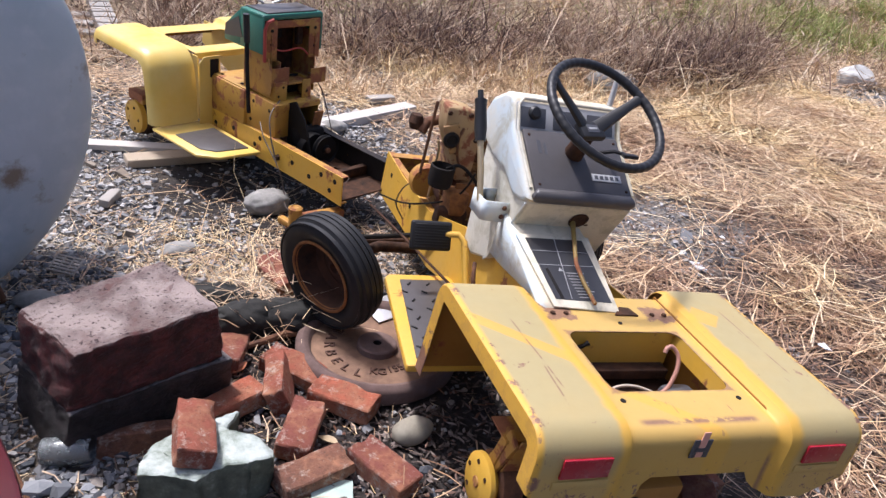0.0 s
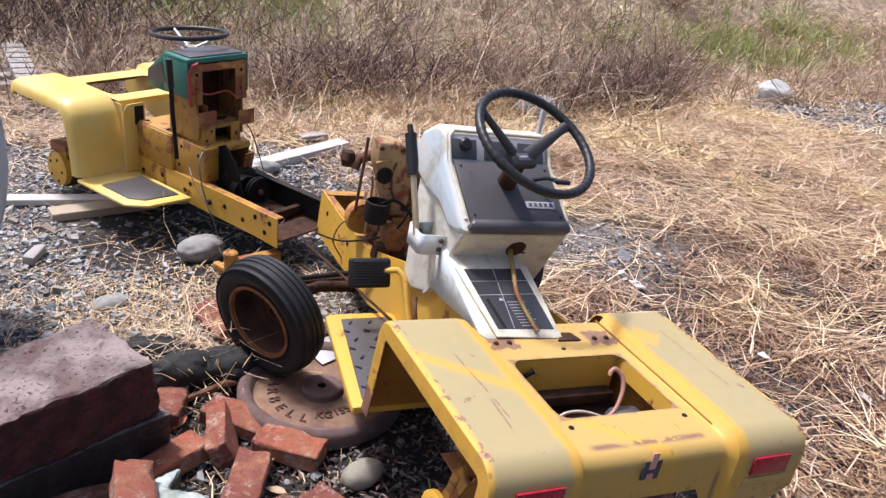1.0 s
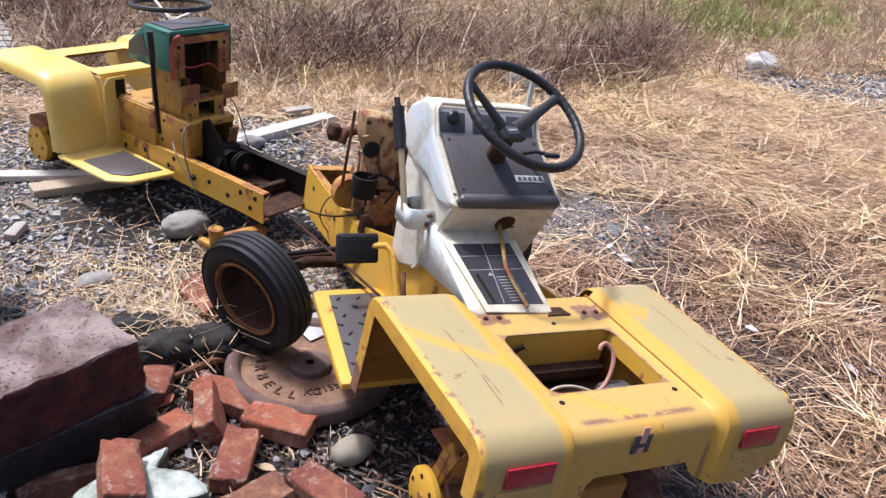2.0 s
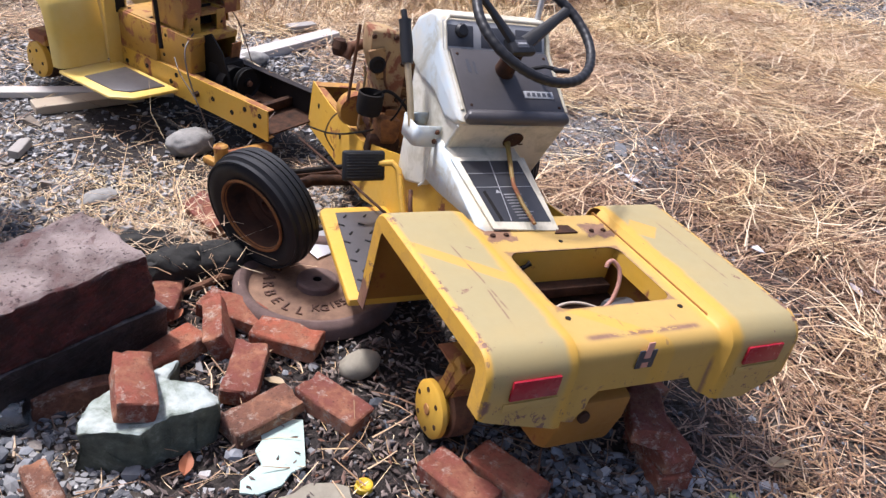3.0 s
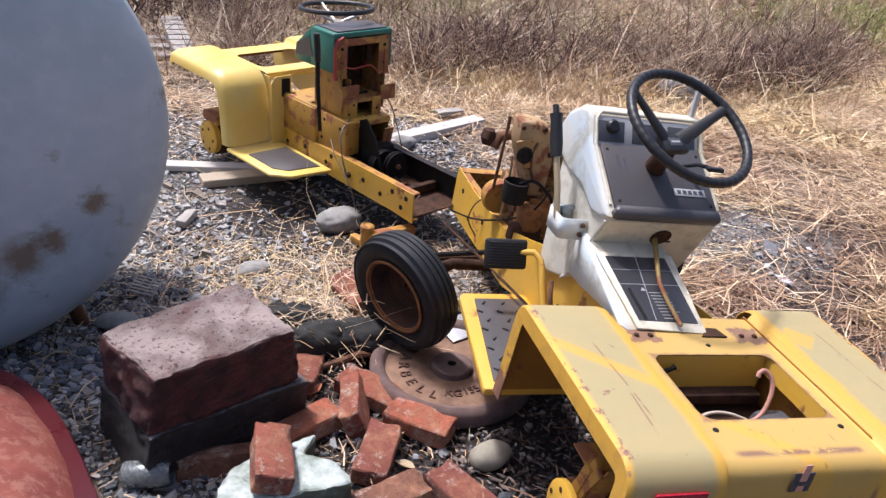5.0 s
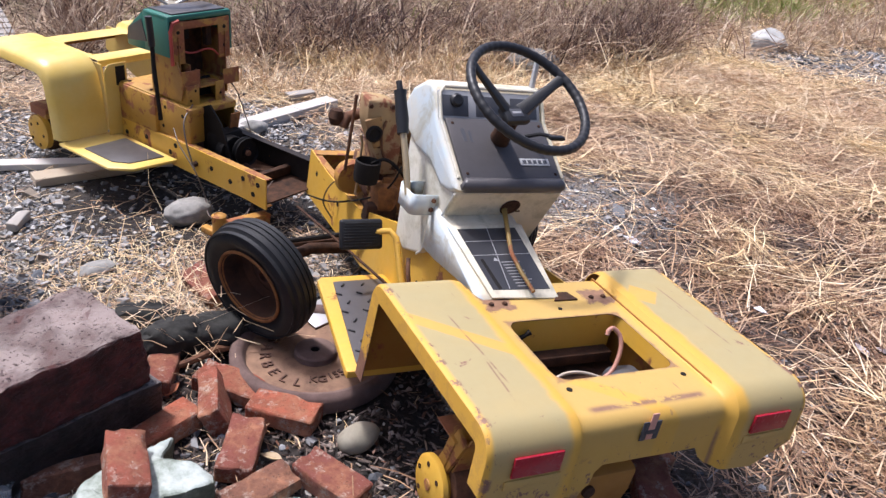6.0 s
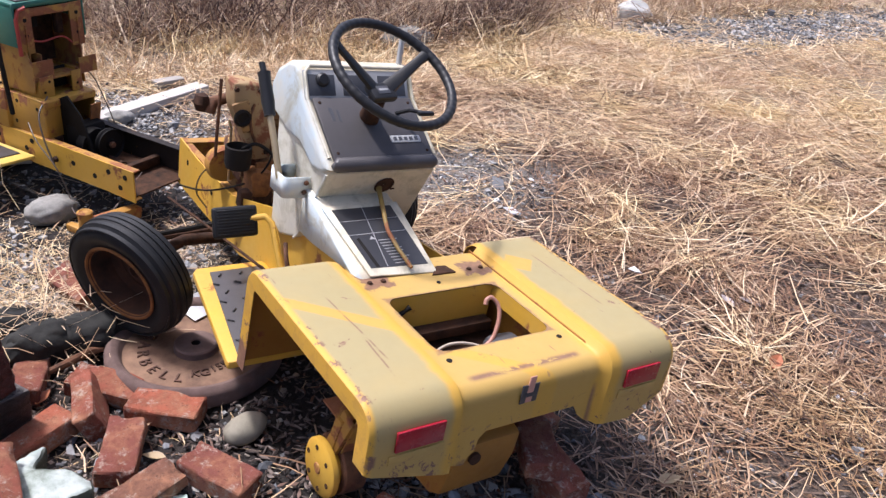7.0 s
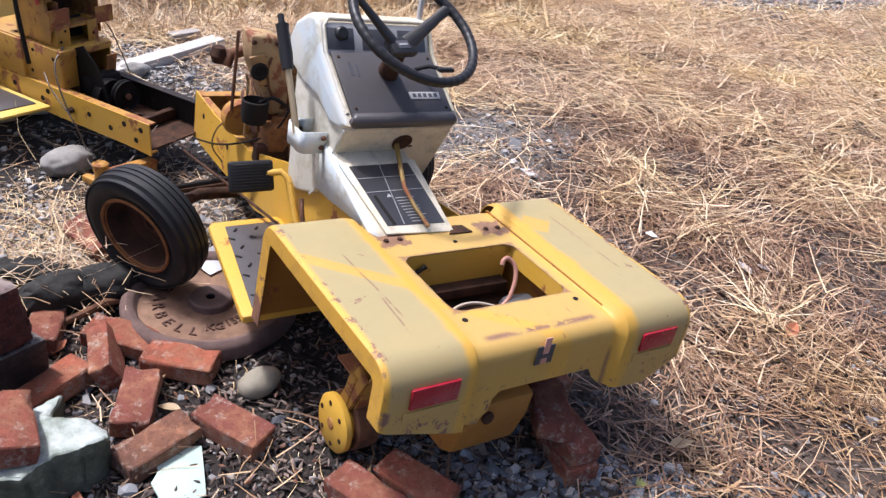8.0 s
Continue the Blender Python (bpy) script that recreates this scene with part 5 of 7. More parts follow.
    part("clutch_housing", roughen(bm_join(bm_box(0.15, 0.08, 0.12, (0, 1.3, 0.18), 0.02), bm_lathe([(0, -0.02), (0.07, -0.02), (0.07, 0.02), (0, 0.02)], 24, Matrix.Rotation(radians(90), 4, "X"), (0.02, 1.36, 0.16))), 0.004, 25), M["oil"], t)
    part("drive_shaft", bm_tube([(0, 1.3, 0.12), (0, 1.5, 0.1)], 0.016, 10), M["rust_dark"], t)
    for sx in (-1, 1):
        ta = Matrix.Rotation(radians(90 * sx), 4, "Y")
        hubp = part("rear_hub", bm_lathe([(0, 0.012), (0.076, 0.012), (0.084, 0.006), (0.084, -0.02), (0.05, -0.03), (0, -0.03)], 32, ta, (0.36 * sx, 0.4, 0.05)), M["yellow"], t)
        part("brake_drum", bm_lathe([(0, 0.03), (0.085, 0.03), (0.09, 0.02), (0.09, -0.09), (0.07, -0.1), (0, -0.1)], 28, ta, (0.31 * sx, 0.4, 0.045)), M["rust_dark"], hubp)
        for k in range(5):
            a = radians(72 * k)
            part("lug_hole", bm_lathe([(0, 0), (0.008, 0), (0.008, 0.002), (0, 0.002)], 10, ta, (0.3718 * sx, 0.4 + 0.055 * math.cos(a), 0.045 + 0.055 * math.sin(a))), M["rust_dark"], hubp)
        part("axle_bracket", bm_box(0.09, 0.14, 0.05, (0.31 * sx, 0.4, 0.15), 0.006), M["yellow_rust"], t)
        part("axle_tube", bm_tube([(0.3 * sx, 0.4, 0.045), (0, 0.4, 0.1)], 0.035, 12), M["rust_dark"], t)
    part("front_bolster", bm_join(bm_box(0.24, 0.05, 0.05, (0.22, 1.68, 0.0), 0.008, Matrix.Rotation(radians(-6), 4, "Y")), bm_box(0.03, 0.1, 0.03, (0.33, 1.61, -0.03), 0.006), bm_lathe([(0, -0.085), (0.027, -0.085), (0.029, -0.03), (0.026, 0.0), (0.029, 0.05), (0.02, 0.056), (0.014, 0.05), (0, 0.05)], 16, at=(0.33, 1.66, 0.01))), M["yellow_rust"], t, "yellow axle stub with a kingpin boss")
    part("loose_wire", bm_tube(curved([(0.16, 1.16, 0.24), (0.2, 1.25, 0.2), (0.22, 1.38, 0.12), (0.21, 1.42, 0.02), (0.25, 1.5, -0.03), (0.2, 1.6, -0.06)]), 0.0028, 6), M["wire"], t)
    part("loose_wire", bm_tube(curved([(0.1, 1.22, 0.35), (0.17, 1.25, 0.3), (0.2, 1.3, 0.22), (0.21, 1.36, 0.12)]), 0.0035, 6), M["wire"], t)
    part("loose_wire", bm_tube(curved([(-0.1, 1.16, 0.44), (-0.14, 1.2, 0.38), (-0.17, 1.22, 0.28), (-0.19, 1.25, 0.16)]), 0.0026, 6), M["wire"], t)
    part("red_wire", bm_tube(curved([(0.09, 1.14, 0.56), (0.02, 1.13, 0.54), (-0.06, 1.14, 0.55), (-0.1, 1.15, 0.52)]), 0.004, 6), M["red_trim"], t)
    return t


second_tractor()


# ---- weight plate under the tyre ----
def weight_plate():
    p = thing("weight_plate", "rusty cast-iron weight plate with raised lettering", "weight plate", pose(-0.414, 1.062, 0.0, 0, 0, 0))
    R = 0.268
    part("plate_disc", bm_lathe([(0, 0.03), (R - 0.055, 0.03), (R - 0.05, 0.034), (R - 0.045, 0.052), (R - 0.036, 0.064), (R - 0.022, 0.068), (R - 0.008, 0.061), (R, 0.046), (R, 0.012), (R - 0.01, 0), (0, 0)], 72), M["plate_rim"], p)
    part("plate_web", bm_lathe([(0, 0.034), (R - 0.05, 0.034), (R - 0.05, 0.028), (0, 0.028)], 64), M["plate_rust"], p)
    part("plate_boss", bm_lathe([(0.0145, 0.03), (0.0145, 0.056), (0.017, 0.058), (0.061, 0.058), (0.066, 0.054), (0.067, 0.03)], 40), M["plate_rim"], p)
    part("plate_hole", bm_lathe([(0, 0.036), (0.0142, 0.036), (0.0142, 0.054), (0.0132, 0.054)], 20), M["grease_shade"], p)
    return p


plate = weight_plate()


def raised_text(parent, word, start, step, radius, size):
    """Cast letters round the plate, read from its middle."""
    for k, ch in enumerate(word):
        if ch == " ":
            continue
        cu = bpy.data.curves.new("letter", "FONT")
        cu.body, cu.size, cu.extrude, cu.align_x, cu.align_y = ch, size, 0.003, "CENTER", "CENTER"
        tmp = bpy.data.objects.new("letter_tmp", cu)
        scene.collection.objects.link(tmp)
        dg = bpy.context.evaluated_depsgraph_get()
        me = bpy.data.meshes.new_from_object(tmp.evaluated_get(dg))
        bpy.data.objects.remove(tmp)
        a = radians(start + step * k)
        ob = new("raised_letter", me)
        me.materials.clear()
        me.materials.append(M["letter"])
        ob.parent = parent
        ob.matrix_basis = Matrix.Translation((radius * math.cos(a), radius * math.sin(a), 0.036)) @ Matrix.Rotation(a + math.pi / 2, 4, "Z") @ Matrix.Diagonal((1, 1, 1, 1))


raised_text(plate, "BARBELL", 133, 16.8, 0.158, 0.052)
raised_text(plate, "KG", 251, 12, 0.135, 0.044)
raised_text(plate, "155", 275, 9, 0.128, 0.042)


# ---- masonry blocks, bricks, stones ----
def block_mesh(top, bottom, z0, z1, bevel, rough, seed):
    bm = bmesh.new()
    lo = [bm.verts.new((x, y, z0)) for x, y in bottom]
    hi = [bm.verts.new((x, y, z1)) for x, y in top]
    bm.faces.new(lo[::-1])
    bm.faces.new(hi)
    for i in range(4):
        bm.faces.new((lo[i], lo[(i + 1) % 4], hi[(i + 1) % 4], hi[i]))
    bmesh.ops.recalc_face_normals(bm, faces=bm.faces[:])
    bmesh.ops.bevel(bm, geom=bm.edges[:], offset=bevel, segments=2, affect="EDGES", profile=0.5)
    bmesh.ops.subdivide_edges(bm, edges=bm.edges[:], cuts=14, use_grid_fill=True)
    bmesh.ops.triangulate(bm, faces=[f for f in bm.faces if len(f.verts) > 4])
    return roughen(roughen(roughen(bm, rough, 22, seed), rough * 0.8, 60, seed + 3), rough * 1.1, 9, seed + 5)


def mat_block(name, base, top, speck):
    m = Nodes(name)
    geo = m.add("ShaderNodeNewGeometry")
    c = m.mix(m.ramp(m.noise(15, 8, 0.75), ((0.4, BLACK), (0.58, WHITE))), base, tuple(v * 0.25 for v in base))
    # Upward faces are mixed towards the top colour, paler still in patches.
    facing = m.add("ShaderNodeSeparateXYZ")
    m.link(geo.outputs["True Normal"], facing.inputs[0])
    c = m.mix(m.math("MULTIPLY", m.ramp(facing.outputs[2], ((0.6, BLACK), (0.9, WHITE))), m.ramp(m.noise(7, 6, 0.65), ((0.3, (0.25, 0.25, 0.25)), (0.6, WHITE)))), c, top)
    pale = m.math("MULTIPLY", m.ramp(facing.outputs[2], ((0.6, BLACK), (0.9, WHITE))), m.ramp(m.noise(5.5, 5, 0.65), ((0.42, BLACK), (0.6, (0.9, 0.9, 0.9)))))
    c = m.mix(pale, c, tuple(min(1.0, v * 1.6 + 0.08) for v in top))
    c = m.mix(m.ramp(m.noise(150, 3, 0.8), ((0.66, BLACK), (0.7, WHITE))), c, speck)
    c = m.mix(m.ramp(m.noise(68, 4, 0.8), ((0.57, BLACK), (0.62, (0.9, 0.9, 0.9)))), c, tuple(v * 0.2 for v in base))
    m.bump(m.math("ADD", m.noise(90, 8, 0.8), m.math("MULTIPLY", m.noise(25, 6), 1.6)), 1.0, 0.012)
    return m.set(c, m.math("ADD", m.math("MULTIPLY", m.noise(12, 4), 0.4), 0.28))


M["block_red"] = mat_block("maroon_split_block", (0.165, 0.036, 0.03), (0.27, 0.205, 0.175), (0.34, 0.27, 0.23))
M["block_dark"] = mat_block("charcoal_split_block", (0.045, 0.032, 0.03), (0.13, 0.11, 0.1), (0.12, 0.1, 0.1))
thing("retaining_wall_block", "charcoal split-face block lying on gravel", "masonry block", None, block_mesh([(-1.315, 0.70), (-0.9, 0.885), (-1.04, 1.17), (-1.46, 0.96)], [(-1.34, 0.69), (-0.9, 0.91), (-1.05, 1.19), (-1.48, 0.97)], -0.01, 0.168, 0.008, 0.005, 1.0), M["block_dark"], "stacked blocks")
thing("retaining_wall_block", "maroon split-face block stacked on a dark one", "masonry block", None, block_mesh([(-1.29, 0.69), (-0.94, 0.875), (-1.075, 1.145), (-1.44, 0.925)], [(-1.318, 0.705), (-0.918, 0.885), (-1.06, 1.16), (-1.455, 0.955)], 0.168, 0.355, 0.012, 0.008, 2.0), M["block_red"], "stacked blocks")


def brick_mesh(seed):
    bm = bm_box(0.203, 0.096, 0.06, (0, 0, 0.03), 0.004, segments=1)
    bmesh.ops.subdivide_edges(bm, edges=bm.edges[:], cuts=4, use_grid_fill=True)
    for v in bm.verts:
        ex = sorted((0.1015 - abs(v.co.x), 0.048 - abs(v.co.y), 0.03 - abs(v.co.z - 0.03)))
        if ex[1] < 0.012:
            chip = max(0.0, noise.noise(v.co * 17 + Vector((seed * 1.7, 0, seed))) - 0.12) * 0.04
            v.co += (Vector((0, 0, 0.03)) - Vector((v.co.x * 0.25, v.co.y, v.co.z))).normalized() * chip
    return roughen(roughen(bm, 0.0022, 14, seed * 3.1), 0.0018, 70, seed)


BRICKS = (
    # x, y, z, tilt x, tilt y, turn, tone
    (-0.535, 0.513, 0.0, 0, 3, -59, 0), (-0.729, 0.70, 0.012, 4, -4, 65, 0), (-0.58, 0.815, 0.006, 3, 2, -38, 0),
    (-0.722, 0.53, 0.0, 0, -2, 19, 1), (-0.785, 0.915, 0.03, 65, 0, 80, 0), (-0.70, 1.0, 0.0, 6, 8, -40, 0),
    (-0.905, 0.85, 0.0, -4, -5, 26, 0), (-1.165, 0.775, 0.01, 80, 0, 3, 1), (-1.03, 0.59, 0.135, 16, 0, 88, 0),
    (-0.885, 1.12, 0.0, 5, 5, 70, 0), (-0.655, 1.56, 0.02, 20, 4, -70, 0), (-1.2, 0.39, 0.047, 90, 0, -74, 1),
)
for n, (x, y, z, rx, ry, rz, tone) in enumerate(BRICKS):
    label = "weathered brown brick lying in leaf litter" if tone else "chipped old red brick in a loose heap"
    if z > 0.1:
        label = "chipped red brick lying on a broken slab"
    thing("brick", label, "brick", pose(x, y, z + 0.002, rx, ry, rz), brick_mesh(n), M["brick_brown" if tone else "brick"], "loose bricks")
SUPPORT = ((-0.325, 0.16, -0.01, -68), (-0.205, 0.135, 0.0, -66), (0.215, 0.07, 0.0, 78), (0.21, 0.08, 0.061, 84), (0.175, 0.12, 0.122, 62), (0.3, 0.3, -0.01, 5))
for n, (x, y, z, rz) in enumerate(SUPPORT):
    thing("brick", "dark red brick propping the tractor's axle", "brick", pose(x, y, z + 0.001, 0, 0, rz), brick_mesh(20 + n), M["brick"], "bricks under the axle")


def mat_slab():
    m = Nodes("mossy_dark_sided_slab")
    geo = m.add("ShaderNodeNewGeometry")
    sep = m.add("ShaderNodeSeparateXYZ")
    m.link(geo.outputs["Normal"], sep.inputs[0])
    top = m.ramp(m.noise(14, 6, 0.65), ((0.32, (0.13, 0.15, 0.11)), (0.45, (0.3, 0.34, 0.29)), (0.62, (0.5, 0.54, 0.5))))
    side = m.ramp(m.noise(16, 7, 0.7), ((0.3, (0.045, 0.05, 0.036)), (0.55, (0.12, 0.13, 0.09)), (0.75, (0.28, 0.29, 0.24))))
    # Sides take the darker green, the top the paler mix, by surface normal.
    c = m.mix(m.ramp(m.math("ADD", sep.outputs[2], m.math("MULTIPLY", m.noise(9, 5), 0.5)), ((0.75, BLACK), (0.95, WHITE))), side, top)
    m.bump(m.noise(70, 8, 0.75), 0.9, 0.005)
    return m.set(c, 0.9)


M["slab"] = mat_slab()


def slab_mesh(outline, thick, seed, bulge=0.0):
    bm = bm_prism(outline, 0, thick, "z", 0.008 if bulge else 0.006)
    bmesh.ops.triangulate(bm, faces=bm.faces[:])
    bmesh.ops.subdivide_edges(bm, edges=bm.edges[:], cuts=9)
    for _ in range(2):
        bmesh.ops.smooth_vert(bm, verts=bm.verts[:], factor=0.5, use_axis_x=True, use_axis_y=True, use_axis_z=True)
    for v in bm.verts:
        if v.co.z > thick * 0.5:
            v.co.z -= bulge * max(0.0, noise.noise(v.co * 9 + Vector((seed, 0, 0))) + 0.1)
    return roughen(roughen(roughen(bm, 0.016, 8, seed), 0.009, 22, seed), 0.005, 55, seed)


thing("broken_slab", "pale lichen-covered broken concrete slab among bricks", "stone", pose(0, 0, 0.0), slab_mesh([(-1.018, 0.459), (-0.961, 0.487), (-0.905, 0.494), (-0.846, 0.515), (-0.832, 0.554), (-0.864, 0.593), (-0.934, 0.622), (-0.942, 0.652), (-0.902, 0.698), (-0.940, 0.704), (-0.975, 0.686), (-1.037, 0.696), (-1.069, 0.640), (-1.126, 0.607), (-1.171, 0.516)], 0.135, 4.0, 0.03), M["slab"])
thing("cobble", "smooth tan oval cobblestone beside the bricks", "stone", pose(-0.41, 0.645, 0.0, 0, -6, 14), bm_rock(0.066, 0.046, 0.036, 3, 0.08), M["stone_tan"])
thing("fieldstone", "pale grey fieldstone under the loose wires", "stone", pose(-0.625, 2.18, -0.015, 0, 0, 20), bm_rock(0.1, 0.075, 0.06, 5, 0.16, 4, 1.5), M["stone"])
thing("fieldstone", "small grey stone at the end of a white board", "stone", pose(-0.13, 3.18, -0.01), bm_rock(0.08, 0.05, 0.04, 6, 0.2), M["stone"])
thing("boulder", "pale boulder at the edge of the brush", "stone", pose(5.03, 4.56, -0.075), bm_rock(0.185, 0.14, 0.125, 8, 0.26), M["stone_pale"])
thing("fieldstone", "half-buried white stone in dry grass", "stone", pose(2.2, 4.15, -0.02), bm_rock(0.22, 0.12, 0.09, 9, 0.2), M["stone"])
thing("flat_stone", "flat grey stone on gravel", "stone", pose(-1.01, 1.84, -0.005, 0, 0, 30), bm_rock(0.07, 0.045, 0.02, 10, 0.2), M["stone"])
thing("wood_chunk", "dark weathered chunk of wood on gravel", "wood scrap", pose(-1.27, 2.3, 0, 0, 0, 70), roughen(bm_box(0.13, 0.05, 0.04, (0, 0, 0.02), 0.008), 0.008, 25), M["wood_grey"])
thing("concrete_piece", "flat sandy concrete piece on the ground", "stone", None, slab_mesh([(-0.8, 0.24), (-0.67, 0.275), (-0.58, 0.24), (-0.6, 0.12), (-0.83, 0.12)], 0.028, 8.0), M["stone_tan"])


def torn_board():
    bm = bm_prism([(-0.735, 0.535), (-0.622, 0.497), (-0.64, 0.42), (-0.66, 0.34), (-0.70, 0.33), (-0.73, 0.3), (-0.79, 0.29), (-0.83, 0.31), (-0.82, 0.345), (-0.76, 0.38), (-0.765, 0.43), (-0.74, 0.46)], 0.012, 0.02, "z", 0.002)
    return thing("torn_board", "torn mint-coloured board scrap on leaf litter", "scrap", None, bm, M["tile"])


torn_board()


# ---- boards ----
def board(x0, y0, x1, y1, z, width, thick, material, label, roll=0.0):
    a, b = Vector((x0, y0, 0)), Vector((x1, y1, 0))
    bm = bm_box((b - a).length, width, thick, (0, 0, thick / 2), 0.003, segments=1)
    mid = (a + b) / 2
    return thing("board", label, "board", pose(mid.x, mid.y, z, roll, 0, math.degrees(math.atan2(y1 - y0, x1 - x0))), bm, M[material], "loose boards")


board(-0.3, 3.14, 0.44, 3.55, 0.005, 0.1, 0.05, "wood_white", "whitewashed board lying on dry grass")
board(-1.75, 2.97, -0.6, 2.81, 0.005, 0.075, 0.03, "wood_white", "pale board lying under the tractor hulk")
board(-1.21, 2.7, -0.75, 2.79, 0.004, 0.1, 0.04, "wood", "weathered board on gravel by the hulk")
board(0.2, 3.7, 0.38, 3.75, 0.002, 0.07, 0.04, "wood_grey", "short grey board in the dry grass")


# ---- tank ----
def mat_tank():
    m = Nodes("blue_grey_tank_paint")
    c = m.ramp(m.noise(3, 5, 0.6), ((0.3, (0.38, 0.45, 0.47)), (0.7, (0.49, 0.55, 0.56))))
    c = m.mix(m.ramp(m.noise(4.5, 6, 0.7), ((0.6, BLACK), (0.7, (0.85, 0.85, 0.85)))), c, (0.2, 0.15, 0.09))
    stretch = m.add("ShaderNodeMapping")
    stretch.inputs["Scale"].default_value = (14, 14, 1.2)
    m.link(m.coord, stretch.inputs[0])
    c = m.mix(m.math("MULTIPLY", m.ramp(m.noise(1, 4, 0.6, stretch.outputs[0]), ((0.5, BLACK), (0.75, WHITE))), 0.5), c, (0.58, 0.62, 0.62))
    for spot, size in (((0.448, 0.206, -0.1), 0.045), ((0.315, 0.298, -0.1), 0.05), ((0.236, 0.336, -0.1), 0.075), ((0.1, 0.42, -0.1), 0.09)):
        away = m.add("ShaderNodeVectorMath", operation="DISTANCE")
        m.link(m.coord, away.inputs[0])
        away.inputs[1].default_value = spot
        ragged = m.math("ADD", away.outputs["Value"], m.math("MULTIPLY", m.math("SUBTRACT", m.noise(22, 7, 0.75), 0.5), 0.12))
        c = m.mix(m.ramp(ragged, ((size * 0.35, (0.85, 0.85, 0.85)), (size * 1.2, BLACK))), c, (0.17, 0.11, 0.05))
    m.bump(m.noise(60, 4), 0.08, 0.002)
    return m.set(c, 0.42)


M["tank"] = mat_tank()
TANK = pose(-1.926, 1.28, 0.75, -90, 0, 18)


def oil_tank():
    t = thing("oil_tank", "blue-grey steel oil tank lying on its side", "oil tank", TANK)
    R = 0.7
    prof = [(0, -0.14)] + [(R * math.sin(radians(a)), -0.14 * math.cos(radians(a))) for a in range(8, 91, 8)] + [(R, 0.02), (R, 0.62), (R * 0.8, 0.7), (0, 0.74)]
    part("shell", bm_lathe(prof, 72), M["tank"], t)
    part("weld_seam", bm_lathe([(R, 0.03), (R + 0.005, 0.035), (R + 0.005, 0.05), (R, 0.055)], 72), M["tank"], t)
    for y in (0.15, 0.5):
        part("leg", bm_tube([(0.35, R - 0.12, y), (0.4, 0.755, y)], 0.025, 10), M["rust"], t)
        part("leg", bm_tube([(-0.35, R - 0.12, y), (-0.4, 0.755, y)], 0.025, 10), M["rust"], t)
    return t


oil_tank()


# ---- red tub in the corner ----
def mat_red():
    m = Nodes("flaking_red_paint")
    c = m.ramp(m.noise(9, 8, 0.7), ((0.3, (0.13, 0.022, 0.015)), (0.5, (0.2, 0.046, 0.028)), (0.7, (0.25, 0.068, 0.04))))
    c = m.mix(m.ramp(m.noise(24, 8, 0.78), ((0.5, BLACK), (0.58, (0.85, 0.85, 0.85)))), c, (0.28, 0.115, 0.075))
    c = m.mix(m.ramp(m.noise(60, 6, 0.78), ((0.6, BLACK), (0.66, WHITE))), c, (0.12, 0.03, 0.02))
    m.bump(m.noise(60, 6, 0.7), 0.4, 0.002)
    return m.set(c, 0.7)


M["red_paint"] = mat_red()
M["red_rim"] = plain("dark_red_enamel", (0.075, 0.004, 0.005), 0.3, grain=20, vary=0.3)


def red_tub():
    t = thing("wheelbarrow_tub", "flaking red steel tub turned upside down", "wheelbarrow tub", pose(-1.815, 0.43, 0.0, 0, 0, 21))
    bm = bmesh.new()
    rings = []
    for k in range(9):
        f = k / 8
        z = 0.36 * math.sin(f * math.pi / 2) ** 0.8
        s = math.cos(f * math.pi / 2 * 0.86)
        rings.append([bm.verts.new((0.42 * s * abs(math.cos(a)) ** 0.75 * math.copysign(1, math.cos(a)), 0.64 * s * abs(math.sin(a)) ** 0.75 * math.copysign(1, math.sin(a)), z)) for a in [2 * math.pi * i / 40 for i in range(40)]])
    for a, b in zip(rings, rings[1:]):
        for i in range(40):
            bm.faces.new((a[i], a[(i + 1) % 40], b[(i + 1) % 40], b[i]))
    bm.faces.new(rings[-1])
    bmesh.ops.recalc_face_normals(bm, faces=bm.faces[:])
    part("tub_shell", roughen(bm, 0.012, 7), M["red_paint"], t)
    rim = [(0.43 * abs(math.cos(a)) ** 0.75 * math.copysign(1, math.cos(a)), 0.65 * abs(math.sin(a)) ** 0.75 * math.copysign(1, math.sin(a)), 0.012) for a in [2 * math.pi * i / 60 for i in range(60)]]
    flange = [(0.455 * abs(math.cos(a)) ** 0.75 * math.copysign(1, math.cos(a)), 0.675 * abs(math.sin(a)) ** 0.75 * math.copysign(1, math.sin(a))) for a in [2 * math.pi * i / 60 for i in range(60)]]
    part("rim_flange", bm_prism([(a * 0.875, b * 0.88) for a, b in flange], 0.19, 0.24, "z", 0.016), M["red_rim"], t, "dark glossy red rim band")
    part("rolled_rim", bm_tube(rim, 0.012, 8, True), M["rust"], t)
    return t


red_tub()


# ---- small litter ----
M["lump"] = rusted("mossy_dark_stone", (0.006, 0.006, 0.0055), (0.045, 0.042, 0.034), scale=14, bump=0.9)
thing("glass_jar", "dusty clear glass jar lying on gravel", "jar", pose(-1.33, 0.72, 0.038, 0, 80, -15), bm_lathe([(0, -0.06), (0.036, -0.06), (0.037, -0.055), (0.037, 0.04), (0.03, 0.05), (0.03, 0.065), (0.027, 0.065), (0.027, 0.05), (0.034, 0.038), (0.034, -0.055), (0, -0.055)], 28), glass_of("cloudy_glass", (0.82, 0.87, 0.87), 0.1))
for x, y, s in ((1.18, 1.5, 0.05), (1.32, 0.85, 0.03), (1.345, -0.065, 0.018), (1.5, 1.75, 0.02)):
    thing("paper_scrap", "crumpled white litter on dry grass", "litter", pose(x, y, 0.01, 8, 5, x * 70), roughen(bm_box(s * 1.6, s, 0.008, (0, 0, 0.008), 0.003), 0.012, 30), M["paper"])
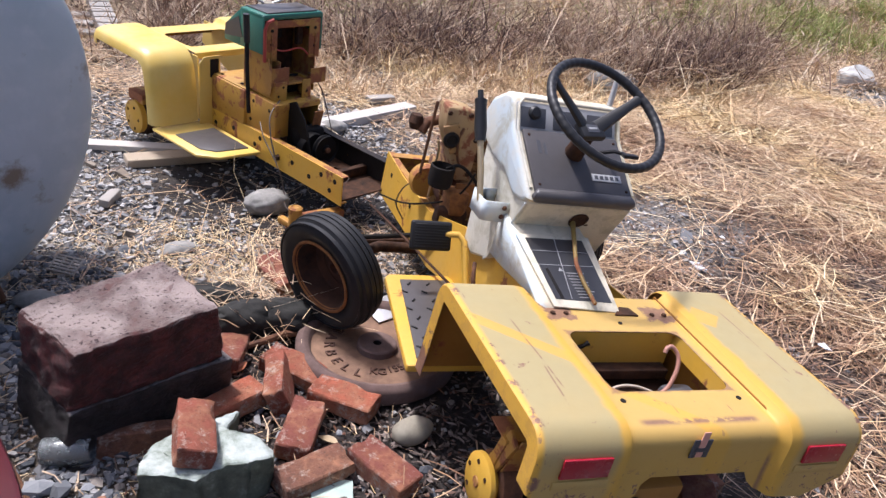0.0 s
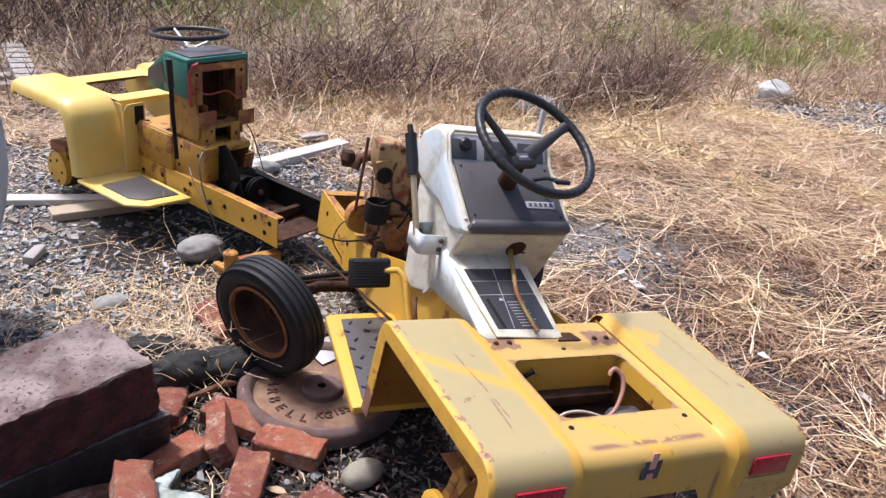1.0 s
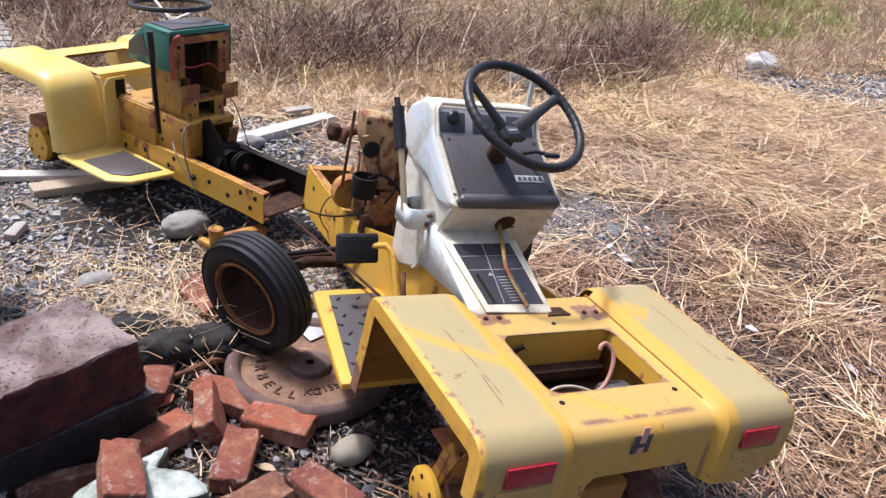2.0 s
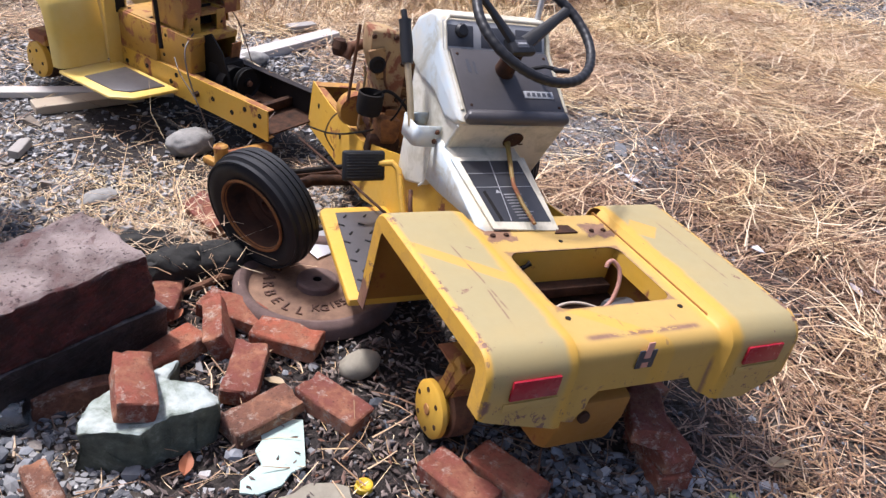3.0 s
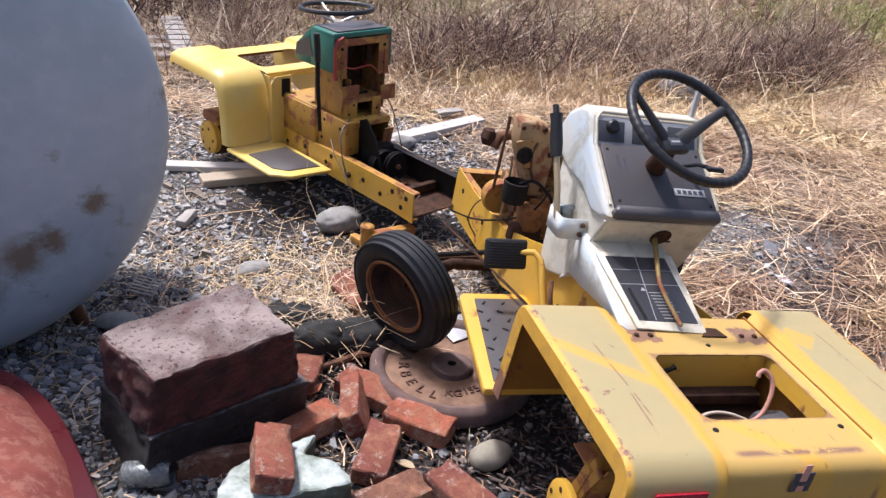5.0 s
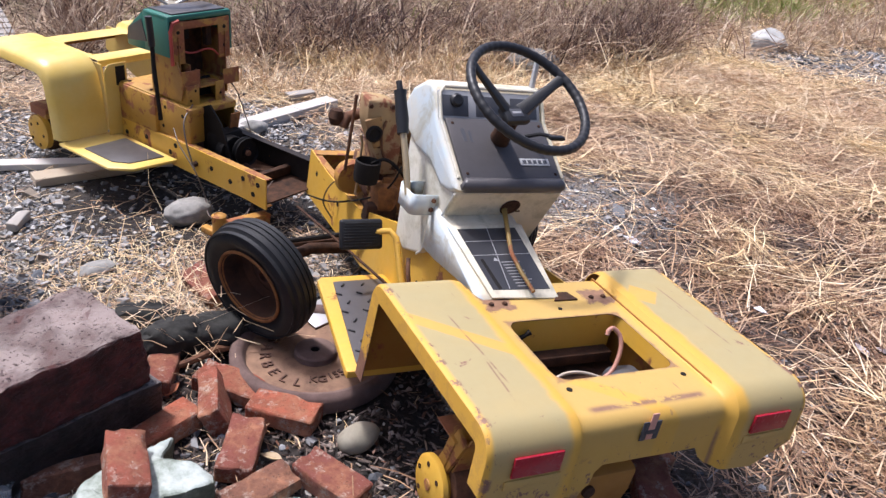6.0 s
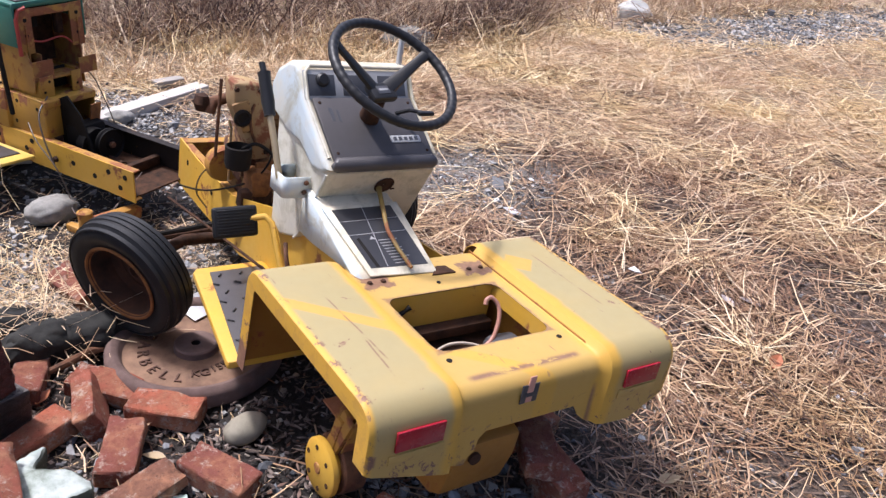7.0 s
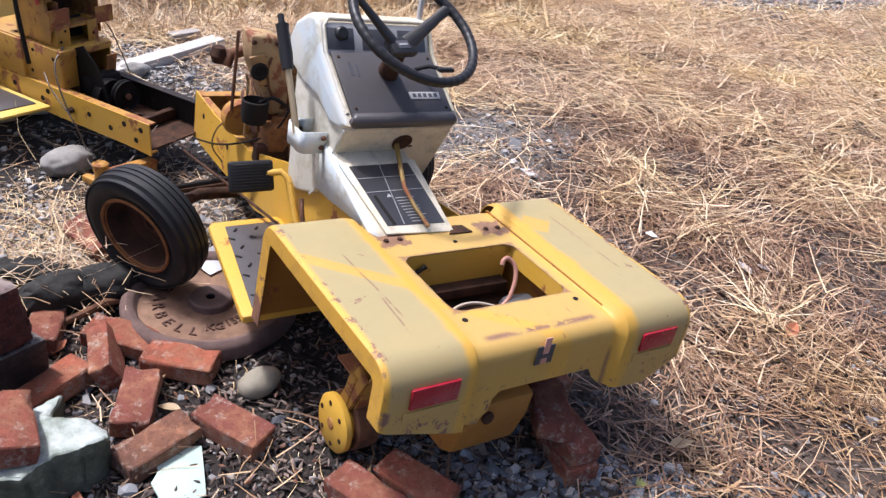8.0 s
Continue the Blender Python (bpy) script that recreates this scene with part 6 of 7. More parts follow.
thing("shiny_scrap", "torn shiny sheet behind the tyre", "litter", pose(-0.33, 1.28, 0.045, 4, 0, 20), roughen(bm_box(0.13, 0.12, 0.004, (0, 0, 0), 0.001), 0.008, 14), M["alu"])
thing("yellow_cap", "small bright yellow plastic cap", "litter", pose(-0.545, 0.235, 0.012), bm_lathe([(0, 0.008), (0.012, 0.009), (0.018, 0.014), (0.022, 0.012), (0.024, 0), (0, 0)], 18), plain("yellow_plastic", (0.6, 0.4, 0.02), 0.4))
for x, y, sx, sy, sz, rz, n in ((-0.88, 1.4, 0.13, 0.06, 0.06, -20, 14), (-0.83, 1.24, 0.12, 0.07, 0.075, 10, 15), (-0.69, 1.24, 0.1, 0.07, 0.075, -20, 16)):
    thing("rubble_lump", "dark mossy rubble lump under dry weeds", "stone", pose(x, y, -0.01, 0, 0, rz), roughen(bm_rock(sx, sy, sz * 0.9, n, 0.16, 4, 2.0), 0.009, 28), M["lump"], "dark rubble lumps")
thing("dead_stick", "short reddish-brown stick by the bricks", "stick", None, bm_tube([(-0.84, 1.13, 0.03), (-0.77, 1.135, 0.045), (-0.7, 1.16, 0.05), (-0.66, 1.165, 0.04)], [0.01, 0.012, 0.013, 0.007], 8), M["rust"])
thing("cobble", "pale rounded stone behind the stacked blocks", "stone", pose(-1.48, 1.5, 0.0), bm_rock(0.07, 0.045, 0.026, 21, 0.08), M["stone"])


def dead_leaf(x, y, size, turn, label, material):
    """A dry leaf: pointed, cupped along its midrib, a few millimetres thick."""
    bm = bmesh.new()
    rows = []
    for k in range(7):
        f = k / 6
        w = size * 0.24 * math.sin(math.pi * f ** 0.8) + 0.001
        z = 0.012 + 0.25 * size * (f - 0.5) ** 2
        rows.append([bm.verts.new((size * (f - 0.5), u * w, z + 0.5 * w * abs(u) + h)) for h in (0.0, 0.002) for u in (-1, 0, 1)])
    for a, b in zip(rows, rows[1:]):
        for i in (0, 1):
            bm.faces.new((a[i], a[i + 1], b[i + 1], b[i]))
            bm.faces.new((a[i + 3], b[i + 3], b[i + 4], a[i + 4]))
        bm.faces.new((a[0], b[0], b[3], a[3]))
        bm.faces.new((a[2], a[5], b[5], b[2]))
    for end in (rows[0], rows[-1]):
        bm.faces.new((end[0], end[1], end[4], end[3]))
        bm.faces.new((end[1], end[2], end[5], end[4]))
    bmesh.ops.recalc_face_normals(bm, faces=bm.faces[:])
    return thing("dead_leaf", label, "leaf", pose(x, y, lift(x, y) + 0.015, 6, -8, turn), bm, material, "dead leaves")


LEAF_GREY = plain("lavender_grey_leaf", (0.42, 0.37, 0.36), 0.6)
LEAF_RUST = plain("rust_orange_leaf", (0.36, 0.12, 0.05), 0.6)
LEAF_TAN = plain("tan_leaf", (0.42, 0.31, 0.17), 0.6)
for x, y, size, turn, label, material in ((1.47, 0.51, 0.075, 80, "curled lavender-grey dead leaf on straw", LEAF_GREY), (1.54, 0.46, 0.085, 118, "long pale dead leaf on straw", LEAF_GREY), (1.30, 0.16, 0.09, 20, "rust-orange dead leaf among straw", LEAF_RUST), (0.53, -0.06, 0.07, -20, "flat tan dead leaf by the gravel", LEAF_TAN), (-0.93, 0.44, 0.07, 70, "rust-orange dead leaf beside the slab", LEAF_RUST), (-0.66, 0.66, 0.06, 150, "pinkish tan dead leaf between bricks", LEAF_TAN), (-0.86, 1.03, 0.06, 40, "rust-orange dead leaf by the blocks", LEAF_RUST)):
    dead_leaf(x, y, size, turn, label, material)


def green_sprig(x, y):
    sprig = thing("green_sprig", "small green weed sprouting from gravel", "weed", pose(x, y, lift(x, y)))
    for k in range(9):
        a = radians(40 * k)
        tip = Vector((math.cos(a), math.sin(a), 1.1)).normalized() * (0.022 + 0.004 * (k % 3))
        side = Vector((-math.sin(a), math.cos(a), 0)) * 0.005
        bm = bmesh.new()
        q = [bm.verts.new(v) for v in (Vector((0, 0, 0)), tip * 0.6 + side, tip, tip * 0.6 - side, tip * 0.6 + Vector((0, 0, 0.003)))]
        for f in ((0, 1, 4), (1, 2, 4), (2, 3, 4), (3, 0, 4), (0, 3, 2, 1)):
            bm.faces.new([q[i] for i in f])
        part("leaf", bm, M["grass"], sprig)
    return sprig


green_sprig(0.33, -0.11)


def grate():
    t = thing("plastic_crate", "grey slatted crate end half buried behind the blocks", "crate", pose(-1.4, 1.72, 0.03, 25, 0, -30))
    for k in range(6):
        part("slat", bm_box(0.1, 0.007, 0.006, (0, 0.0135 * k - 0.034, 0), 0.001), M["wood_grey"], t)
    for x in (-0.05, -0.017, 0.017, 0.05):
        part("crossbar", bm_box(0.006, 0.08, 0.007, (x, 0, 0), 0.002), M["wood_grey"], t)
    return t


grate()


def pallet():
    t = thing("pallet", "grey weathered pallet lying before the brush", "pallet", pose(-1.33, 4.78, 0.13, 3, 0, 8))
    for k in range(7):
        part("slat", bm_box(0.14, 0.1, 0.02, (0.0, 0.125 * k, 0), 0.003), M["wood_grey"], t)
    for x in (-0.045, 0.045):
        part("stringer", bm_box(0.035, 0.95, 0.09, (x, 0.4, -0.055), 0.004), M["wood_grey"], t)
    for k in range(3):
        part("lower_slat", bm_box(0.42, 0.09, 0.02, (-0.28, 0.1 + 0.2 * k, -0.07), 0.003), M["wood_grey"], t)
    return t


pallet()


# ---- loose cover on the ground ----
rng = np.random.default_rng(7)


def stuff(name, verts, faces, material, label, category):
    me = bpy.data.meshes.new(name)
    me.from_pydata(verts, [], faces)
    me.materials.append(material)
    return tagged(new(name, me), label, category, kind="stuff")


STONE_V = np.array([(x, y, z) for z in (-1, 1) for y in (-1, 1) for x in (-1, 1)]) * 0.62
STONE_F = np.array([(0, 2, 3, 1), (4, 5, 7, 6), (0, 1, 5, 4), (1, 3, 7, 5), (3, 2, 6, 7), (2, 0, 4, 6)])
ROUND = bmesh.new()
bmesh.ops.create_icosphere(ROUND, subdivisions=1, radius=1)
ROUND_V = np.array([v.co for v in ROUND.verts])
ROUND_F = np.array([[v.index for v in f.verts] for f in ROUND.faces])
ROUND.free()


def rubble(spots, sizes, flat=0.7, coarse=False):
    """Angular stones, one at each spot."""
    verts, faces, at = [], [], 0
    for (x, y), s in zip(spots, sizes):
        k = ROUND_V * (1 + rng.normal(0, 0.16, (len(ROUND_V), 1))) if coarse else STONE_V * (1 + rng.normal(0, 0.25, (8, 3)))
        k = k * (s * rng.uniform(0.7, 1.35), s * rng.uniform(0.55, 1.0), s * flat * rng.uniform(0.6, 1.2))
        a, b = rng.uniform(0, 6.28), rng.normal(0, 0.35)
        ca, sa, cb, sb = math.cos(a), math.sin(a), math.cos(b), math.sin(b)
        k = np.stack([k[:, 0] * cb + k[:, 2] * sb, k[:, 1], k[:, 2] * cb - k[:, 0] * sb], 1)
        k = np.stack([k[:, 0] * ca - k[:, 1] * sa, k[:, 0] * sa + k[:, 1] * ca, k[:, 2]], 1)
        verts.append(k + (x, y, lift(x, y) + s * flat * 0.35))
        faces.append((ROUND_F if coarse else STONE_F) + at)
        at += len(k)
    return np.concatenate(verts).tolist(), np.concatenate(faces).tolist()


def scatter(n, x0, x1, y0, y1, density):
    """n spots where density(x, y), 0 to 1, lets them lie."""
    out = []
    while len(out) < n:
        x, y = rng.uniform(x0, x1), rng.uniform(y0, y1)
        if rng.random() < density(x, y):
            out.append((x, y))
    return out


def patch(x, y, f, seed=0.0):
    return 0.5 + 0.5 * noise.noise(Vector((x * f + seed, y * f - seed, 1.3)))


def gravel_density(x, y):
    """Thick on the side of the tank and hulk, thin under the tractor and in the grass."""
    side = 1 / (1 + math.exp((x + 0.1 - 0.25 * (y - 1.5)) * 5))
    yard = side * (0.55 + 0.45 * patch(x, y, 2)) * (1.0 if y < 3.6 else max(0.0, 1 - (y - 3.6) * 2))
    near = 0.9 if (-0.2 < x and y < 0.25 - 0.72 * x) else 0.0
    bare = 0.32 * math.exp(-(((x - 1.22) ** 2 / 0.26 + (y - 1.9) ** 2 / 0.2) ** 2))
    if (x + 0.425) ** 2 + (y - 1.06) ** 2 < 0.075:
        return 0.0
    if (x + 0.62) ** 2 / 0.22 + (y - 2.42) ** 2 / 0.15 < 0.8 + 0.5 * patch(x, y, 5, 19):
        return 0.08
    dx, dy = x + 1.032, y - 3.544
    if ((-0.884 * dx - 0.467 * dy - 0.12) / 0.42) ** 2 + ((0.467 * dx - 0.884 * dy - 1.15) / 0.8) ** 2 < 0.75 + 0.6 * patch(x, y, 5, 7):
        return 0.14
    heap = 0.13 + 0.3 * max(0.0, patch(x, y, 4, 17) - 0.55) if -1.02 < x < 0.5 and 0.14 < y < 1.35 else 1.0
    return min(1.0, max(yard * heap, near * 0.6, bare, 0.03))


spots = scatter(41000, -2.6, 1.9, -0.2, 4.2, gravel_density)
v, f = rubble(spots, rng.lognormal(math.log(0.0082), 0.42, len(spots)))
stuff("gravel", v, f, M["gravel"], "loose grey crushed gravel", "gravel")
spots = scatter(2600, -2.2, -0.2, -0.2, 1.9, lambda x, y: 0.9 if x < -1.2 else 0.05)
fine = scatter(1500, -0.3, 0.9, -0.45, 0.35, lambda x, y: 0.9 if y < 0.24 - 0.74 * x else 0.04)
v, f = rubble([p for p in spots if (p[0] + 0.425) ** 2 + (p[1] - 1.06) ** 2 > 0.08], rng.lognormal(math.log(0.0145), 0.3, len(spots)), 0.75, True)
stuff("coarse_gravel", v, f, M["blue_gravel"], "coarse blue-grey crushed stone", "gravel")
v, f = rubble(fine, rng.lognormal(math.log(0.0115), 0.3, len(fine)), 0.75, True)
stuff("coarse_gravel", v, f, M["blue_gravel"], "blue-grey crushed stone under the tractor", "gravel")


def outer_density(x, y):
    """Stones thinning out round the yard, beyond the thick gravel."""
    if -2.6 < x < 1.9 and -0.2 < y < 4.2:
        return 0.0
    away = math.hypot(max(0.0, -3.2 - x, x + 0.4), max(0.0, -0.2 - y, y - 3.6))
    return math.exp(-away * 1.1) * (0.5 + 0.5 * patch(x, y, 1.5, 31))


spots = scatter(3500, -6.5, 1.2, -3.5, 4.6, outer_density)
v, f = rubble(spots, rng.lognormal(math.log(0.013), 0.4, len(spots)))
stuff("gravel", v, f, M["gravel"], "scattered grey stones round the yard", "gravel")


def straws(spots, length, width, lie, spread=0.3, up=0.02, bend=0.25, sway=0.0, pieces=2):
    """Three-sided flattened stems in one or two lengths: lie 0 flat, 1 upright; sway: how far neighbours share a heading."""
    n = len(spots)
    xy = np.array(spots)
    L = length * rng.lognormal(0, 0.45, n)
    a = rng.uniform(0, 6.283, n)
    if sway:
        field = np.array([5.0 * noise.noise(Vector((x * 1.6, y * 1.6, 4.0))) + 2.5 * noise.noise(Vector((x * 5, y * 5, 8.0))) for x, y in spots])
        keep = rng.random(n) < sway
        a = np.where(keep, field + rng.normal(0, 0.35, n) + np.where(rng.random(n) < 0.5, 0, math.pi), a)
    e = np.abs(rng.normal(0, spread, n))
    e = e if lie < 0.5 else 1.5708 - e
    d = np.stack([np.cos(a) * np.cos(e), np.sin(a) * np.cos(e), np.sin(e)], 1)
    side = np.stack([-np.sin(a), np.cos(a), np.zeros(n)], 1)
    top = np.cross(d, side)
    w = (width * rng.uniform(0.5, 1.5, n))[:, None]
    z = np.array([lift(x, y) for x, y in spots]) + (np.abs(rng.normal(0, up, n)) if lie < 0.5 else 0.0)
    c = np.concatenate([xy, z[:, None]], 1)
    curve = (rng.normal(0, bend, n) * L)[:, None]
    drop = np.abs(rng.normal(0, bend, n)) * L * (0.5 if lie > 0.5 else 0.15)
    down = np.stack([np.zeros(n), np.zeros(n), -drop], 1)
    rings = []
    for t in (0.0, 0.5, 1.0) if pieces == 2 else (0.0, 1.0):
        p = c + d * (L * t)[:, None] + side * curve * t * t + down * t * t
        ww = w * (1 - 0.5 * t)
        rings += [p + side * ww, p - side * ww, p - top * ww * 0.7]
    verts = np.stack(rings, 1).reshape(-1, 3)
    quad = np.array([(s + k, s + (k + 1) % 3, s + 3 + (k + 1) % 3, s + 3 + k) for s in (0, 3)[:pieces] for k in range(3)])
    faces = (quad[None] + (np.arange(n) * (3 + 3 * pieces))[:, None, None]).reshape(-1, 4)
    return verts.tolist(), faces.tolist()


def straw_density(x, y):
    side = 1 / (1 + math.exp(-(x - min(0.55 - 0.25 * (y - 1.5), 0.42 + 0.15 * max(0.0, y))) * 7))
    back = 1 / (1 + math.exp(-(y - 3.35) * 6))
    front = (1.0 if y > 1.0 else 0.5 + 0.5 * patch(x, y, 3, 40)) if y > 0.14 - 0.8 * x else 0.1
    front *= min(1.0, max(0.0, (y + 1.9) / 1.0))
    bare = 1 - 0.98 * math.exp(-(((x - 1.22) ** 2 / 0.34 + (y - 1.98) ** 2 / 0.26) ** 2))
    clear = 1.0 if y > 2.1 or y < 0.5 else 0.25 + 0.75 * min(1.0, max(0.0, (x - 0.45) / 0.3))
    near = max(side * front * clear * bare, back * 0.9)
    tuft = 0.16 * math.exp(-((x + 0.9) ** 2 / 0.06 + (y - 1.5) ** 2 / 0.05))
    if (x + 0.425) ** 2 + (y - 1.06) ** 2 < 0.075:
        return 0.0
    gaps = min(1.0, max(0.16, (patch(x, y, 2.2, 5) - 0.33) * 3.0)) * (0.4 + 0.6 * patch(x, y, 7, 2))
    tuft = max(tuft, 0.14 * math.exp(-((x + 1.25) ** 2 / 0.05 + (y - 1.55) ** 2 / 0.06)), 0.1 * math.exp(-((x + 0.6) ** 2 / 0.12 + (y - 1.8) ** 2 / 0.08)))
    return max(near * gaps, tuft, 0.03)


# Brown straw under-layer, with the shadows of the mat put into its colour.
spots = scatter(20000, 0.1, 3.4, -1.2, 3.8, straw_density)
v, f = straws(spots, 0.07, 0.0034, 0, spread=0.1, up=0.006, bend=0.3, sway=0.3, pieces=1)
stuff("old_thatch", v, f, M["under_straw"], "brown thatch coloured dark as the shade under dry grass", "dry grass")
def track(x, y):
    """1 on the gravel track that runs in below the bank."""
    return math.exp(-((x - 6.9) / 2.1) ** 4 - ((y - 3.95) / 0.55) ** 4)


spots = scatter(43000, -1.9, 4.6, -1.6, 5.2, straw_density)
near = [p for p in spots if p[1] + 0.3 * p[0] + 0.9 * patch(*p, 1.2, 51) < 2.9]
far = [p for p in spots if p[1] + 0.3 * p[0] + 0.9 * patch(*p, 1.2, 51) >= 2.9]
v, f = straws(near, 0.1, 0.0024, 0, spread=0.2, up=0.02, bend=0.3, sway=0.4)
stuff("trampled_grass", v, f, M["straw_broken"], "trampled brown straw beside the tractor", "dry grass")
v, f = straws(far, 0.12, 0.0027, 0, spread=0.2, up=0.022, bend=0.3, sway=0.5)
stuff("dry_grass", v, f, M["straw"], "flattened dry straw-coloured grass", "dry grass")
spots = scatter(38000, 0.2, 3.4, -1.2, 3.4, straw_density)
v, f = straws(spots, 0.055, 0.0023, 0, spread=0.26, up=0.022, bend=0.2, sway=0.25, pieces=1)
stuff("broken_straw", v, f, M["straw_broken"], "short broken straw stems near the tractor", "dry grass")
spots = [(x + rng.normal(0, 0.012), y + rng.normal(0, 0.012)) for x, y in scatter(1300, 0.5, 4.0, 0.2, 4.0, straw_density) for _ in range(7)]
v, f = straws(spots, 0.17, 0.0023, 0, spread=0.13, up=0.035, bend=0.18, sway=0.97)
stuff("straw_bundle", v, f, M["straw"], "matted bundles of long dry grass", "dry grass")
spots = scatter(22000, 2.4, 8.6, 0.0, 6.3, lambda x, y: max(0.1, (patch(x, y, 1.4, 5) - 0.25) * 2.2) * (1 - 0.9 * track(x, y)))
v, f = straws(spots, 0.16, 0.0036, 0, spread=0.2, up=0.03, bend=0.3, sway=0.6)
stuff("dry_grass", v, f, M["straw"], "flattened dry grass further off", "dry grass")
spots = scatter(6500, 4.4, 9.5, 3.2, 4.7, lambda x, y: track(x, y) * (0.4 + 0.6 * patch(x, y, 3, 61)))
v, f = rubble(spots, rng.lognormal(math.log(0.014), 0.4, len(spots)))
stuff("track_gravel", v, f, M["gravel"], "grey gravel of a track by the bank", "gravel")


def leaf_litter(n):
    verts, faces = [], []
    spots = scatter(n, -1.3, 2.2, -0.4, 2.0, lambda x, y: 0.0 if (x + 0.425) ** 2 + (y - 1.06) ** 2 < 0.078 else (0.35 * patch(x, y, 3, 2) + 0.6 if -1.05 < x < 0.2 and 0.1 < y < 1.35 else 0.3 * patch(x, y, 3, 2)))
    for x, y in spots:
        L, w = rng.uniform(0.005, 0.021), rng.uniform(0.0025, 0.006)
        a, e, curl = rng.uniform(0, 6.28), rng.normal(0, 0.25), rng.normal(0, 0.3)
        d = np.array((math.cos(a) * math.cos(e), math.sin(a) * math.cos(e), math.sin(e)))
        s = np.array((-math.sin(a), math.cos(a), curl))
        c = np.array((x, y, lift(x, y) + 0.008 + abs(rng.normal(0, 0.007))))
        b = len(verts)
        up = np.array((0, 0, 0.0012))
        ring = [c - d * L, c + s * w, c + d * L, c - s * w]
        ring[1], ring[3] = ring[1] + d * L * 0.25 * rng.normal(), ring[3] + d * L * 0.25 * rng.normal()
        verts += [tuple(p + up) for p in ring] + [tuple(p - up) for p in ring] + [tuple(c + up + np.array((0, 0, 0.003)))]
        faces += [(b, b + 1, b + 8), (b + 1, b + 2, b + 8), (b + 2, b + 3, b + 8), (b + 3, b, b + 8), (b + 7, b + 6, b + 5, b + 4)]
    return verts, faces


v, f = leaf_litter(7500)
stuff("leaf_litter", v, f, M["leaf"], "curled brown leaf litter between the bricks", "leaf litter")


# ---- brush along the bank ----
def stems(spots, height, width, lean=0.25, seed=0):
    """Dead weed stalks: bent stems with side twigs."""
    verts, faces = [], []

    def stem(p, d, L, w, segs, curl):
        b = len(verts)
        side = np.cross(d, (0.3, 0.2, 1.0))
        side /= np.linalg.norm(side) + 1e-9
        for k in range(segs + 1):
            other = np.cross(d, side)
            ww = w * (1 - 0.75 * k / segs)
            verts.extend([tuple(p + side * ww), tuple(p - side * ww * 0.5 + other * ww * 0.87), tuple(p - side * ww * 0.5 - other * ww * 0.87)])
            if k < segs:
                p = p + d * (L / segs)
                d = d + rng.normal(0, curl, 3) + np.array((0, 0, -0.04))
                d /= np.linalg.norm(d)
        for k in range(segs):
            s = b + 3 * k
            for q in range(3):
                faces.append((s + q, s + (q + 1) % 3, s + 3 + (q + 1) % 3, s + 3 + q))

    for x, y in spots:
        H = height * rng.lognormal(0, 0.4)
        d = np.array((rng.normal(0, lean), rng.normal(-0.05, lean), 1.0))
        d /= np.linalg.norm(d)
        p = np.array((x, y, lift(x, y) - 0.02))
        stem(p, d, H, width * rng.uniform(0.6, 1.6), 6, 0.24)
        for _ in range(rng.integers(2, 6)):
            t = rng.uniform(0.25, 0.95)
            dd = d + rng.normal(0, 0.6, 3)
            dd[2] = abs(dd[2]) * 0.8
            dd /= np.linalg.norm(dd)
            stem(p + d * H * t, dd, H * rng.uniform(0.12, 0.4), width * 0.55, 3, 0.25)
    return verts, faces


def green_density(x, y):
    spot = 1.0 * math.exp(-((x - 5.5) ** 2 / 0.6 + (y - 6.0) ** 2 / 0.16)) + 1.0 * math.exp(-((x - 6.35) ** 2 / 0.5 + (y - 5.85) ** 2 / 0.2)) + 0.4 * math.exp(-((x - 4.6) ** 2 / 0.7 + (y - 5.75) ** 2 / 0.12)) + 0.35 * math.exp(-((x - 0.8) ** 2 / 1.5 + (y - 6.8) ** 2 / 0.3))
    return min(1.0, spot * max(0.0, patch(x, y, 1.6, 4) - 0.25) * 3.4 + 0.015)


def brush_edge(x):
    return 4.55 - 0.16 * max(0.0, x - 0.5) if x < 3.3 else 4.1 + 0.9 * (x - 3.3)


def brush_density(x, y):
    """Clumps of weeds with gaps, thickest behind the hulk, thin up the bank."""
    edge = brush_edge(x)
    if -2.3 < x < -1.0 and y < 5.9:
        return 0.0
    if y < edge - 0.25 + 0.5 * patch(x, y, 1.3, 9):
        return 0.0
    clump = max(0.0, (patch(x, y, 1.5, 3) - 0.47) * 4.5) * (0.35 + 0.65 * min(1.0, max(0.0, (patch(x, y, 5, 23) - 0.35) * 4)))
    far = max(math.exp(-((x - 7.3) ** 2 / 0.6 + (y - 6.9) ** 2 / 0.3)), 0.7 * math.exp(-((x - 3.2) ** 2 / 1.5 + (y - 6.8) ** 2 / 0.4)))
    clump = max(clump, far)
    clump *= max(0.0, 1 - 3 * green_density(x, y))
    return min(1.0, clump * (1.0 if x < 0.6 else 0.6)) * max(0.15, 1 - (y - edge) * 0.25)


spots = scatter(2000, -4.5, 8.5, 3.7, 8.6, brush_density)
v, f = stems(spots, 0.44, 0.0042, 0.75)
stuff("dead_brush", v, f, M["stalk"], "tangled brown dead weeds along the bank", "brush")
spots = scatter(1900, -4.5, 5.5, 3.7, 8.5, lambda x, y: brush_density(x, y) if y < brush_edge(x) + 1.4 else 0.25 * brush_density(x, y))
v, f = stems(spots, 0.32, 0.005, 0.85)
stuff("dead_brush", v, f, M["twig"], "dark tangled twigs under the weeds", "brush")


def foot(x, y):
    """How far a place lies behind the front edge of the weeds at the foot of the bank."""
    return y - (4.5 - 0.17 * max(0.0, x - 1.0) + 0.22 * (patch(x, y, 1.9, 44) - 0.5) if x < 3.3 else 4.12 + 0.75 * (x - 3.3))


